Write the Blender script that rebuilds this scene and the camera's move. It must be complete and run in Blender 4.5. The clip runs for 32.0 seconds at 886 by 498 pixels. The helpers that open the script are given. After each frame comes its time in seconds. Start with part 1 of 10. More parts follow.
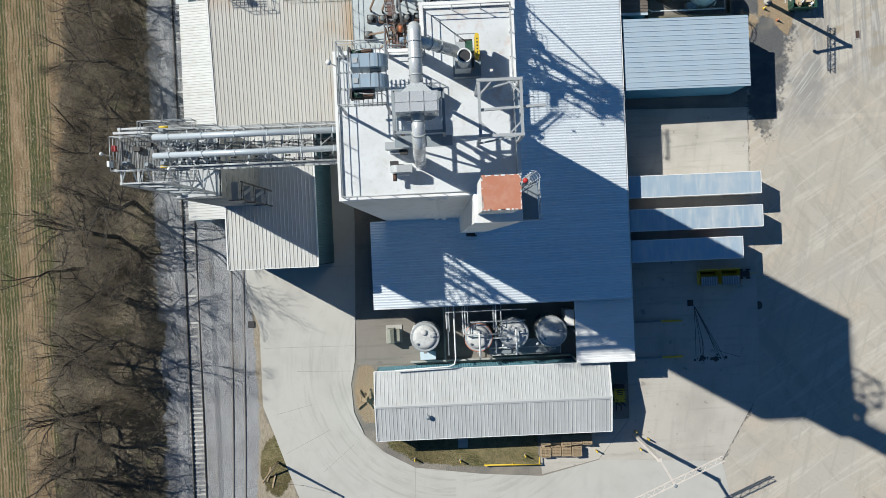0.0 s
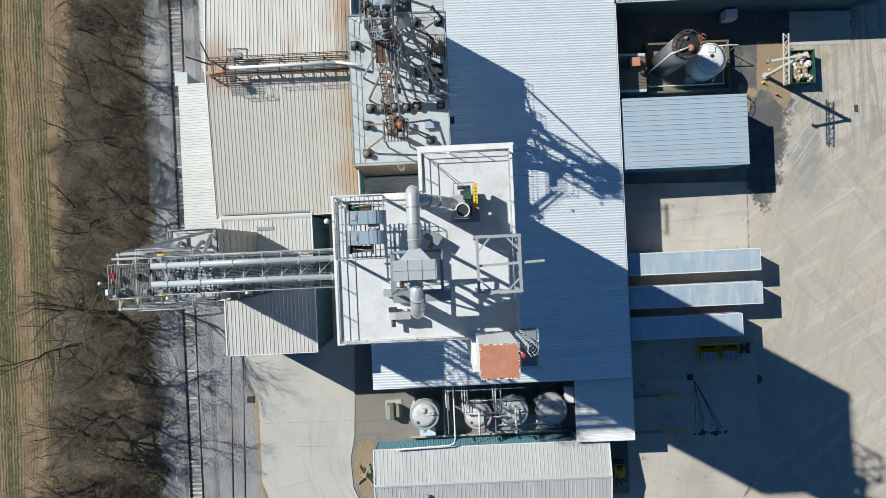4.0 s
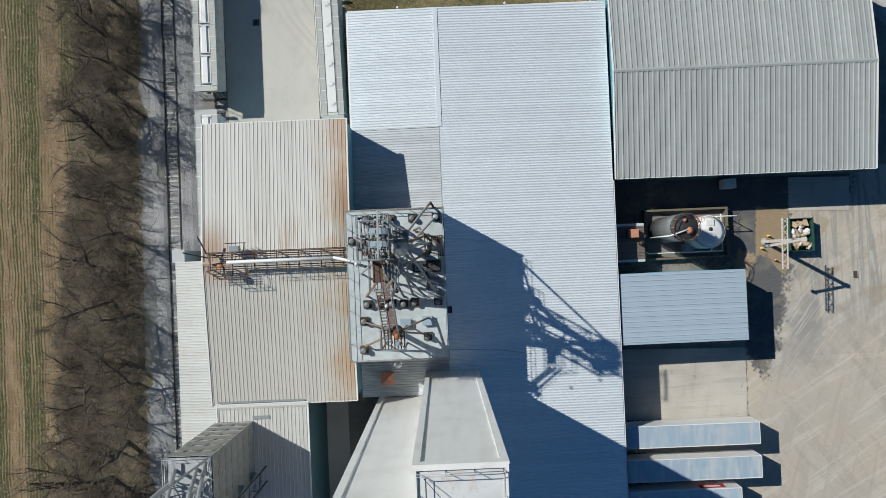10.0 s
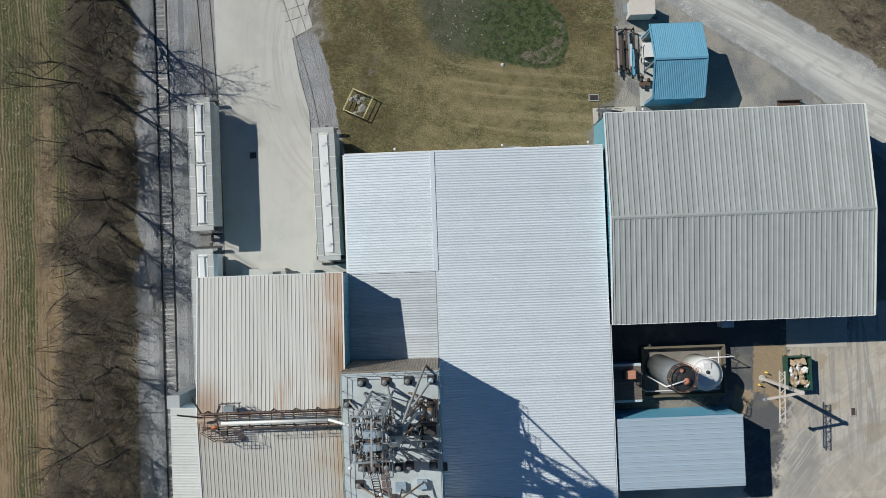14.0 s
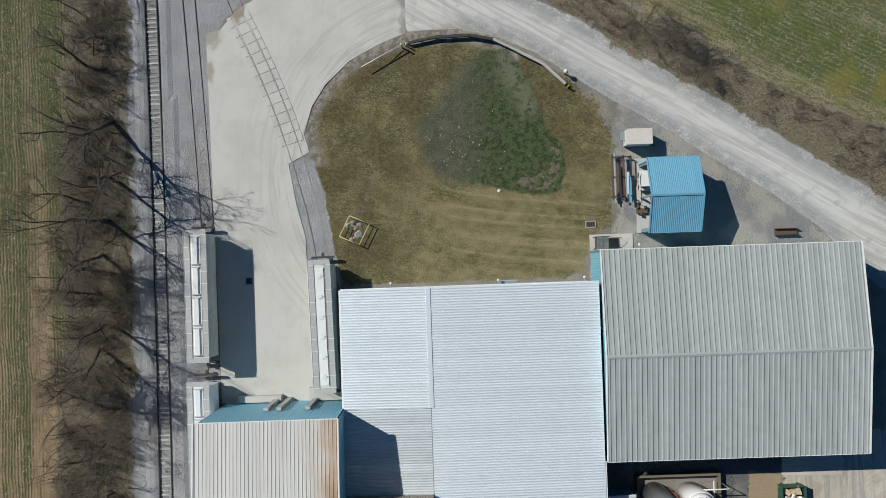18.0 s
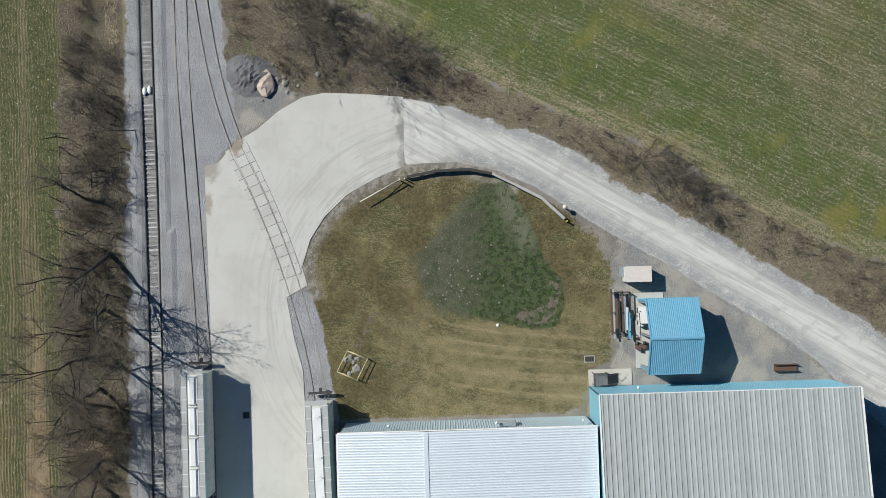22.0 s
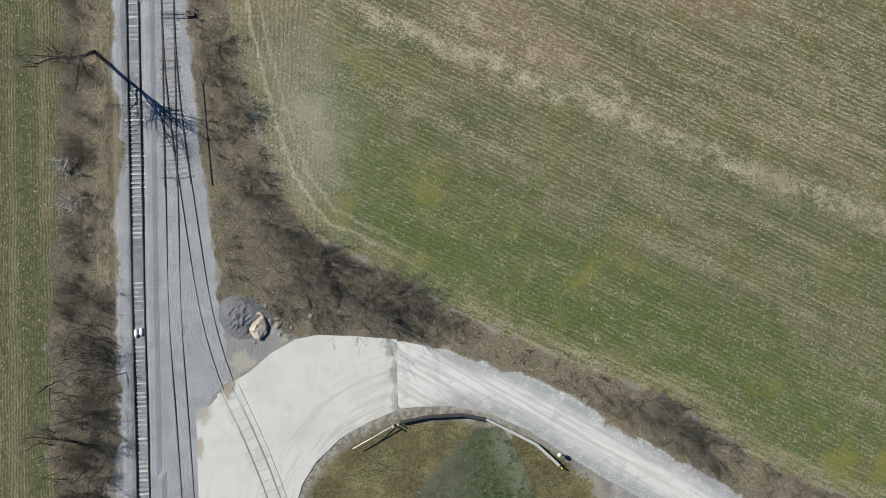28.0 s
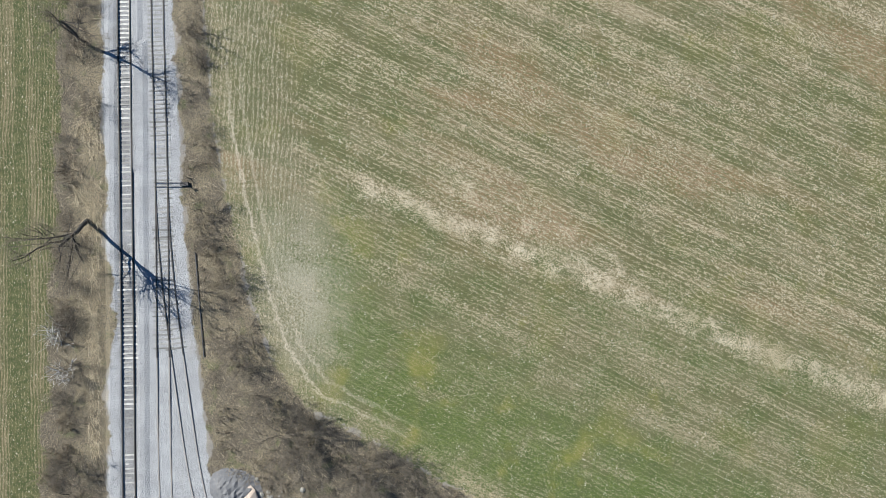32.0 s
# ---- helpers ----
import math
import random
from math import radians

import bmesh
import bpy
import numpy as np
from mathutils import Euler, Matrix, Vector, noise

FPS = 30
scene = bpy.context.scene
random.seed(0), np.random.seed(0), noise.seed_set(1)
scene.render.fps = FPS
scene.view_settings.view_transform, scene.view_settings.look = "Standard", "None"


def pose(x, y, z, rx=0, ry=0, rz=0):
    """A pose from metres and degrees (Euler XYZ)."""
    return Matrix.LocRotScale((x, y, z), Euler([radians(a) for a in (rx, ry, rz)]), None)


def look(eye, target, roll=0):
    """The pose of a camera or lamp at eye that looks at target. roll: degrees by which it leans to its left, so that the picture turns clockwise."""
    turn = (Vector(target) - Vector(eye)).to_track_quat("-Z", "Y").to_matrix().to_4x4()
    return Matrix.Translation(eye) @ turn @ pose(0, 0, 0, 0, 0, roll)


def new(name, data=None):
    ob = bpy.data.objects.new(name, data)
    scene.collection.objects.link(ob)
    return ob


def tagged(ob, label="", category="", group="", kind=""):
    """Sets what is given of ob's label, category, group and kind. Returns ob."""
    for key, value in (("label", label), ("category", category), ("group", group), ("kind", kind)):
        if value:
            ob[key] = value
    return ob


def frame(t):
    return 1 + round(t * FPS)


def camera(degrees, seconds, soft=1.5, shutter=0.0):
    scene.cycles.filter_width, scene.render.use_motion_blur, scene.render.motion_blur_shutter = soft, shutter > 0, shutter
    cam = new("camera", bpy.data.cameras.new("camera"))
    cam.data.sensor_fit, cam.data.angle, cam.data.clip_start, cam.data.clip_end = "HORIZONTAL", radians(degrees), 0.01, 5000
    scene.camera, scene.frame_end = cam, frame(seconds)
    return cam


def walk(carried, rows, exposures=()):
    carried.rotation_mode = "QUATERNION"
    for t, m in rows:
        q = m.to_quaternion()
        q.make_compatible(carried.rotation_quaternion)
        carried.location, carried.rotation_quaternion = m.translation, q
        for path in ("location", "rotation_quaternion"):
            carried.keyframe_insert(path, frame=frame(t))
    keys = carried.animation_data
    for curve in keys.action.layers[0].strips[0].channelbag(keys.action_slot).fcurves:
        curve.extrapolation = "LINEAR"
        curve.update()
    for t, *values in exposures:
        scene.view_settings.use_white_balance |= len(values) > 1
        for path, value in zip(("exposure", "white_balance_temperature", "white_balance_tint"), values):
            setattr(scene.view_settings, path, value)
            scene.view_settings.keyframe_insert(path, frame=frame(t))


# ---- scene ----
cam = camera(60.5, 32.0, soft=0.4)
# seconds, x, y, z, and the turns about x, y and z in degrees
PATH = [
    (0, 0.191, 0.083, 93.848, -0.362, -0.005, 0.341),
    (0.5, 0.206, 0.967, 93.844, -0.462, -0.005, 0.333),
    (1, 0.213, 1.889, 93.839, -0.391, -0.005, 0.323),
    (1.5, 0.221, 2.871, 93.836, -0.307, -0.003, 0.295),
    (2, 0.227, 3.909, 93.835, -0.235, 0.003, 0.330),
    (2.5, 0.238, 5.012, 93.834, -0.158, -0.002, 0.348),
    (3, 0.244, 6.194, 93.829, -0.100, -0.001, 0.295),
    (3.5, 0.242, 7.426, 93.815, -0.037, -0.000, 0.242),
    (5.5, 0.229, 12.519, 93.656, 0.135, 0.001, 0.323),
    (6, 0.240, 13.842, 93.637, 0.210, -0.000, 0.400),
    (6.5, 0.247, 15.236, 93.621, 0.286, 0.007, 0.398),
    (7, 0.267, 16.710, 93.606, 0.339, 0.006, 0.488),
    (7.5, 0.289, 18.278, 93.594, 0.420, 0.019, 0.464),
    (8, 0.319, 19.941, 93.585, 0.520, -0.009, 0.495),
    (8.5, 0.330, 21.695, 93.576, 0.610, 0.003, 0.538),
    (9, 0.336, 23.540, 93.567, 0.687, -0.010, 0.563),
    (9.5, 0.343, 25.479, 93.555, 0.837, -0.006, 0.476),
    (10, 0.364, 27.479, 93.543, 0.936, -0.015, 0.444),
    (10.5, 0.404, 29.517, 93.529, 0.978, 0.003, 0.585),
    (11, 0.452, 31.579, 93.516, 1.074, -0.010, 0.534),
    (11.5, 0.498, 33.652, 93.503, 1.078, 0.014, 0.704),
    (12, 0.538, 35.721, 93.492, 1.120, 0.020, 0.651),
    (12.5, 0.570, 37.772, 93.489, 1.097, 0.015, 0.700),
    (13, 0.598, 39.804, 93.492, 1.116, 0.017, 0.699),
    (13.5, 0.624, 41.827, 93.498, 1.116, 0.039, 0.705),
    (14, 0.652, 43.850, 93.509, 1.064, 0.013, 0.723),
    (14.5, 0.683, 45.881, 93.524, 1.017, 0.018, 0.698),
    (16.5, 0.834, 54.050, 93.643, 0.757, -0.006, 0.826),
    (17, 0.862, 56.090, 93.650, 0.734, 0.005, 0.882),
    (17.5, 0.882, 58.119, 93.650, 0.721, -0.004, 0.845),
    (18, 0.890, 60.132, 93.648, 0.640, 0.011, 0.916),
    (18.5, 0.888, 62.130, 93.647, 0.661, -0.009, 0.930),
    (19, 0.875, 64.108, 93.647, 0.714, 0.001, 0.995),
    (19.5, 0.857, 66.073, 93.641, 0.766, -0.006, 1.049),
    (20, 0.837, 68.029, 93.631, 0.832, -0.012, 1.122),
    (20.5, 0.815, 69.985, 93.617, 0.878, -0.018, 1.101),
    (21, 0.796, 71.947, 93.601, 0.943, -0.019, 1.117),
    (21.5, 0.781, 73.921, 93.582, 1.012, -0.018, 1.149),
    (22, 0.770, 75.914, 93.564, 1.083, -0.012, 1.117),
    (22.5, 0.768, 77.939, 93.549, 1.169, -0.006, 1.126),
    (23, 0.774, 80.018, 93.536, 1.273, -0.002, 1.183),
    (23.5, 0.787, 82.169, 93.526, 1.323, -0.005, 1.160),
    (24, 0.802, 84.411, 93.517, 1.322, 0.021, 1.179),
    (24.5, 0.818, 86.754, 93.509, 1.295, 0.030, 1.191),
    (25, 0.836, 89.200, 93.500, 1.284, 0.042, 1.249),
    (25.5, 0.857, 91.745, 93.492, 1.244, 0.042, 1.223),
    (27.5, 0.964, 102.264, 93.420, 1.538, 0.034, 1.250),
    (28, 0.983, 104.911, 93.419, 1.650, 0.037, 1.319),
    (28.5, 0.994, 107.558, 93.432, 1.811, 0.024, 1.336),
    (29, 0.999, 110.195, 93.457, 1.960, 0.004, 1.360),
    (29.5, 0.998, 112.816, 93.491, 2.099, -0.011, 1.476),
    (30, 0.996, 115.418, 93.524, 2.213, -0.010, 1.521),
    (30.5, 1.001, 118.003, 93.558, 2.312, -0.030, 1.576),
    (31, 1.015, 120.574, 93.590, 2.414, -0.041, 1.636),
    (31.5, 1.037, 123.139, 93.620, 2.508, -0.062, 1.709),
    (32, 1.062, 125.701, 93.643, 1.940, -0.061, 1.732),
]
TURN = -2.85  # lays the buildings along the axes
walk(cam, [(t, pose(0, 0, 0, 0, 0, TURN) @ pose(*row)) for t, *row in PATH],
     exposures=[(0.0, 0.12, 6350, 4), (6.0, 0.02, 6350, 4), (13.0, -0.26, 6350, 4), (19.0, -0.15, 6350, 4), (23.0, 0.16, 6300, 4), (24.0, 0.26, 6300, 4), (25.0, 0.22, 6300, 4), (28.0, 0.19, 6280, 4), (29.0, 0.28, 6250, 4), (30.0, 0.49, 6220, 4), (31.0, 0.72, 6200, 4), (32.0, 0.73, 6200, 4)])

# ---- light ----
SUN_FROM = Vector((-0.861, 0.508, 0.90))  # towards the sun
world = bpy.data.worlds.new("sky")
scene.world = world
world.use_nodes = True
sky = world.node_tree.nodes.new("ShaderNodeTexSky")
sky.sky_type, sky.sun_disc = "NISHITA", False
sky.air_density, sky.dust_density, sky.ozone_density = 1.0, 0.1, 6.0
sky.sun_elevation = math.atan2(SUN_FROM.z, math.hypot(SUN_FROM.x, SUN_FROM.y))
sky.sun_rotation = math.atan2(SUN_FROM.x, SUN_FROM.y)
back = world.node_tree.nodes["Background"]
back.inputs["Strength"].default_value = 0.040
tint = world.node_tree.nodes.new("ShaderNodeMix")
tint.data_type, tint.blend_type = "RGBA", "MULTIPLY"
tint.inputs[0].default_value, tint.inputs[7].default_value = 1.0, (0.68, 1.04, 1.25, 1)  # a deep winter blue
world.node_tree.links.new(sky.outputs[0], tint.inputs[6])
world.node_tree.links.new(tint.outputs[2], back.inputs[0])
sun = new("sun", bpy.data.lights.new("sun", "SUN"))
sun.data.energy, sun.data.angle, sun.data.color = 4.9, radians(0.53), (1.0, 0.943, 0.885)
sun.matrix_world = look(SUN_FROM * 100, (0, 0, 0))
scene.view_settings.exposure = 0.0

# ---- materials ----
class Nodes:
    """A short way to write node trees."""
    def __init__(self, name):
        self.m = bpy.data.materials.new(name)
        self.m.use_nodes = True
        self.t = self.m.node_tree
        self.p = self.t.nodes["Principled BSDF"]
        self.pos = self.n("ShaderNodeNewGeometry").outputs["Position"]

    def n(self, kind, **sets):
        node = self.t.nodes.new(kind)
        for key, value in sets.items():
            if key == "op":
                node.operation = value
            elif key == "blend":
                node.data_type, node.blend_type = "RGBA", value
            elif key == "attr":
                node.attribute_name = value
        return node

    def put(self, socket, value):
        if isinstance(value, bpy.types.NodeSocket):
            self.t.links.new(value, socket)
        elif isinstance(value, tuple) and len(value) == 3 and socket.type == "RGBA":
            socket.default_value = (*value, 1)
        else:
            socket.default_value = value

    def math(self, op, a, b=0.0, c=None):
        node = self.n("ShaderNodeMath", op=op)
        self.put(node.inputs[0], a)
        self.put(node.inputs[1], b)
        if c is not None:
            self.put(node.inputs[2], c)
        return node.outputs[0]

    def mapped(self, scale=(1, 1, 1), turn=0.0, vec=None):
        first, node = self.n("ShaderNodeMapping"), self.n("ShaderNodeMapping")
        self.put(first.inputs["Vector"], vec or self.pos)
        first.inputs["Rotation"].default_value = (0, 0, radians(turn))
        self.put(node.inputs["Vector"], first.outputs[0])
        node.inputs["Scale"].default_value = scale
        return node.outputs[0]

    def noise(self, scale, detail=4.0, vec=None, rough=0.55, distort=0.0):
        node = self.n("ShaderNodeTexNoise")
        self.put(node.inputs["Vector"], vec or self.pos)
        node.inputs["Scale"].default_value, node.inputs["Detail"].default_value = scale, detail
        node.inputs["Roughness"].default_value, node.inputs["Distortion"].default_value = rough, distort
        return node.outputs["Fac"]

    def cells(self, scale, vec=None, out="Distance"):
        node = self.n("ShaderNodeTexVoronoi")
        self.put(node.inputs["Vector"], vec or self.pos)
        node.inputs["Scale"].default_value = scale
        return node.outputs[out]

    def attr(self, name):
        return self.n("ShaderNodeAttribute", attr=name).outputs["Fac"]

    def chips(self, across, turn=0.0):
        """An even random value, one for each small cell of the ground; across: cells a metre along and across."""
        split = self.n("ShaderNodeSeparateColor")
        self.put(split.inputs[0], self.cells(1.0, self.mapped((*across, 0), turn), "Color"))
        return split.outputs[0]

    def step(self, value, lo, hi):
        node = self.n("ShaderNodeMapRange")
        node.interpolation_type = "SMOOTHSTEP"
        self.put(node.inputs["Value"], value)
        node.inputs["From Min"].default_value, node.inputs["From Max"].default_value = lo, hi
        return node.outputs["Result"]

    def mix(self, fac, a, b, blend="MIX"):
        node = self.n("ShaderNodeMix", blend=blend)
        self.put(node.inputs[0], fac)
        self.put(node.inputs[6], a)
        self.put(node.inputs[7], b)
        return node.outputs[2]

    def grey(self, value):
        node = self.n("ShaderNodeCombineColor")
        for k in range(3):
            self.put(node.inputs[k], value)
        return node.outputs[0]

    def bump(self, height, strength=0.3, depth=0.05):
        node = self.n("ShaderNodeBump")
        node.inputs["Strength"].default_value, node.inputs["Distance"].default_value = strength, depth
        self.put(node.inputs["Height"], height)
        self.put(self.p.inputs["Normal"], node.outputs[0])

    def end(self, color, rough=0.6, metal=0.0):
        self.put(self.p.inputs["Base Color"], color)
        self.put(self.p.inputs["Roughness"], rough)
        self.put(self.p.inputs["Metallic"], metal)
        return self.m


def paint(name, color, rough=0.5, metal=0.0, dirt=(0.25, 0.2, 0.15), wear=0.25, grain=3.0, vary=0.06, streak=None):
    """Painted or bare sheet, stone or plastic: two scales of stain over a colour, a little random tone a piece."""
    k = Nodes(name)
    big = k.step(k.noise(0.35, 5), 0.45, 0.75)
    small = k.step(k.noise(grain, 6, k.mapped(streak) if streak else None), 0.4, 0.8)
    tone = k.n("ShaderNodeObjectInfo").outputs["Random"]
    lift = k.math("MULTIPLY_ADD", tone, 2 * vary, 1 - vary)
    c = k.mix(1.0, color, k.grey(lift), "MULTIPLY")
    c = k.mix(k.math("MULTIPLY", big, wear * 0.6), c, dirt)
    c = k.mix(k.math("MULTIPLY", small, wear), c, dirt)
    k.bump(k.noise(grain * 4, 5), 0.15, 0.01)
    return k.end(c, k.math("MULTIPLY_ADD", small, 0.15, rough), metal)


WHITE_ROOF = paint("white_roof_sheet", (0.88, 0.935, 0.97), 0.30, 0.34, (0.66, 0.69, 0.70), 0.22, 1.2, 0.03)
CANOPY_ROOF = paint("bright_canopy_sheet", (0.92, 0.92, 0.90), 0.35, 0.15, (0.80, 0.79, 0.76), 0.2, 1.2, 0.03)
GREY_ROOF = paint("galvanised_seam_roof", (0.44, 0.465, 0.455), 0.45, 0.15, (0.30, 0.31, 0.29), 0.35, 0.9, 0.07)
SOUTH_ROOF = paint("grey_galvanised_sheet", (0.55, 0.56, 0.555), 0.45, 0.12, (0.40, 0.39, 0.36), 0.3, 1.2, 0.06)
SHED_ROOF = paint("pale_blue_roof_sheet", (0.42, 0.52, 0.61), 0.45, 0.1, (0.45, 0.45, 0.42), 0.2, 1.0, 0.04)
LEAN_ROOF = paint("cream_roof_sheet", (0.54, 0.54, 0.52), 0.5, 0.0, (0.42, 0.38, 0.31), 0.3, 1.5, 0.05)
BLUE_ROOF = paint("bright_blue_roof_sheet", (0.15, 0.37, 0.515), 0.45, 0.0, (0.30, 0.42, 0.48), 0.18, 1.5, 0.04)
TEAL_WALL = paint("teal_wall_sheet", (0.18, 0.42, 0.52), 0.5, 0.0, (0.35, 0.40, 0.40), 0.25, 1.5, 0.04)
# lighter blue that puts the sun on the north walls into the colour
SUNLIT_WALL = paint("sunlit_blue_wall_sheet", (0.22, 0.50, 0.64), 0.45, 0.0, (0.42, 0.46, 0.46), 0.25, 1.5, 0.04)
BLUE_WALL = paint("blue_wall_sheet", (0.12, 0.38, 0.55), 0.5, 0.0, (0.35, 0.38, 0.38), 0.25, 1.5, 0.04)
# darker teal that puts shade into the colour, mostly of south and east walls
SHADE_NAVY_WALL = paint("shade_teal_wall_sheet", (0.05, 0.13, 0.16), 0.55, 0.0, (0.12, 0.13, 0.12), 0.3, 1.5, 0.04)
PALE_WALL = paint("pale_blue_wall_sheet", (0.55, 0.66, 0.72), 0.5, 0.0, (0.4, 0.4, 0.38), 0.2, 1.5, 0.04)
WHITE_TRIM = paint("white_trim", (0.78, 0.78, 0.76), 0.45, 0.0, (0.5, 0.48, 0.44), 0.2, 2.0, 0.02)
TOWER_WALL = paint("white_painted_concrete", (0.80, 0.80, 0.79), 0.75, 0.0, (0.46, 0.43, 0.38), 0.3, 0.8, 0.02, (1, 1, 0.15))
LOW_ROOF = paint("old_grey_roof_sheet", (0.62, 0.66, 0.69), 0.40, 0.2, (0.38, 0.38, 0.37), 0.3, 1.0, 0.08)
GREY_DECK = paint("pale_grey_roof_deck", (0.50, 0.555, 0.575), 0.6, 0.0, (0.30, 0.285, 0.25), 0.45, 1.0, 0.05)
CONCRETE = paint("weathered_concrete", (0.43, 0.42, 0.39), 0.85, 0.0, (0.27, 0.25, 0.22), 0.35, 1.5, 0.05)
COPPER = paint("rusty_orange_roof_coat", (0.50, 0.20, 0.12), 0.6, 0.0, (0.62, 0.42, 0.32), 0.35, 2.5, 0.0)
GALV = paint("galvanised_steel", (0.46, 0.48, 0.49), 0.42, 0.22, (0.36, 0.35, 0.33), 0.3, 3.0, 0.06)
BRIGHT = paint("bright_duct_metal", (0.64, 0.66, 0.67), 0.25, 0.3, (0.45, 0.44, 0.42), 0.25, 2.0, 0.05)
STEEL_GREY = paint("grey_painted_steel", (0.26, 0.30, 0.33), 0.5, 0.1, (0.20, 0.17, 0.14), 0.3, 3.0, 0.06)
MACHINE = paint("blue_grey_machine_paint", (0.27, 0.34, 0.41), 0.45, 0.1, (0.20, 0.17, 0.14), 0.25, 2.0, 0.06)
DARK = paint("dark_steel", (0.045, 0.045, 0.047), 0.55, 0.2, (0.12, 0.08, 0.05), 0.3, 3.0, 0.06)
RUST = paint("rusty_steel", (0.125, 0.080, 0.060), 0.8, 0.1, (0.10, 0.05, 0.03), 0.5, 3.0, 0.08)
YELLOW = paint("yellow_paint", (0.75, 0.52, 0.04), 0.45, 0.0, (0.35, 0.25, 0.08), 0.25, 4.0, 0.04)
ORANGE = paint("orange_paint", (0.48, 0.16, 0.06), 0.5, 0.0, (0.3, 0.12, 0.06), 0.25, 4.0, 0.04)
RED = paint("red_paint", (0.50, 0.03, 0.03), 0.45, 0.0, (0.3, 0.05, 0.04), 0.2, 4.0, 0.04)
BLACK = paint("black_coating", (0.03, 0.032, 0.035), 0.5, 0.0, (0.09, 0.09, 0.09), 0.3, 2.0, 0.02)
WHITE = paint("white_paint", (0.78, 0.78, 0.77), 0.4, 0.0, (0.5, 0.48, 0.45), 0.18, 2.0, 0.03)
CREAM = paint("cream_railcar_paint", (0.68, 0.68, 0.62), 0.5, 0.0, (0.33, 0.30, 0.25), 0.35, 2.0, 0.05)
WOOD = paint("weathered_wood", (0.40, 0.30, 0.19), 0.85, 0.0, (0.20, 0.15, 0.10), 0.4, 6.0, 0.2)
GREEN = paint("dark_green_paint", (0.02, 0.085, 0.06), 0.5, 0.0, (0.10, 0.10, 0.07), 0.25, 3.0, 0.04)
BARK = paint("bare_bark", (0.060, 0.052, 0.046), 0.9, 0.0, (0.045, 0.038, 0.032), 0.5, 3.0, 0.2)
TWIG = paint("bare_twigs", (0.21, 0.170, 0.120), 0.9, 0.0, (0.10, 0.085, 0.07), 0.6, 0.4, 0.15)
SHRUB = paint("grey_shrub_twigs", (0.165, 0.139, 0.108), 0.9, 0.0, (0.085, 0.072, 0.062), 0.6, 0.6, 0.15)
BRAMBLE = paint("grey_brown_brambles", (0.28, 0.236, 0.178), 0.9, 0.0, (0.14, 0.115, 0.09), 0.6, 0.5, 0.15)
STRAW = paint("dry_straw", (0.55, 0.47, 0.335), 0.9, 0.0, (0.30, 0.23, 0.14), 0.5, 2.0, 0.2)
TIE = paint("weathered_sleeper", (0.43, 0.42, 0.395), 0.9, 0.0, (0.19, 0.18, 0.165), 0.8, 2.6, 0.45)
TIE_DARK = paint("dark_buried_sleeper", (0.25, 0.245, 0.235), 0.9, 0.0, (0.11, 0.10, 0.09), 0.55, 2.0, 0.4)
RAIL = paint("railway_rail_steel", (0.040, 0.034, 0.031), 0.6, 0.2, (0.03, 0.024, 0.02), 0.4, 4.0, 0.05)
RAIL_WORN = paint("grey_worn_rail_steel", (0.29, 0.265, 0.24), 0.6, 0.15, (0.11, 0.08, 0.06), 0.45, 1.5, 0.1)
RUBBER = paint("black_rubber", (0.025, 0.025, 0.026), 0.8, 0.0, (0.08, 0.075, 0.07), 0.3, 3.0, 0.0)


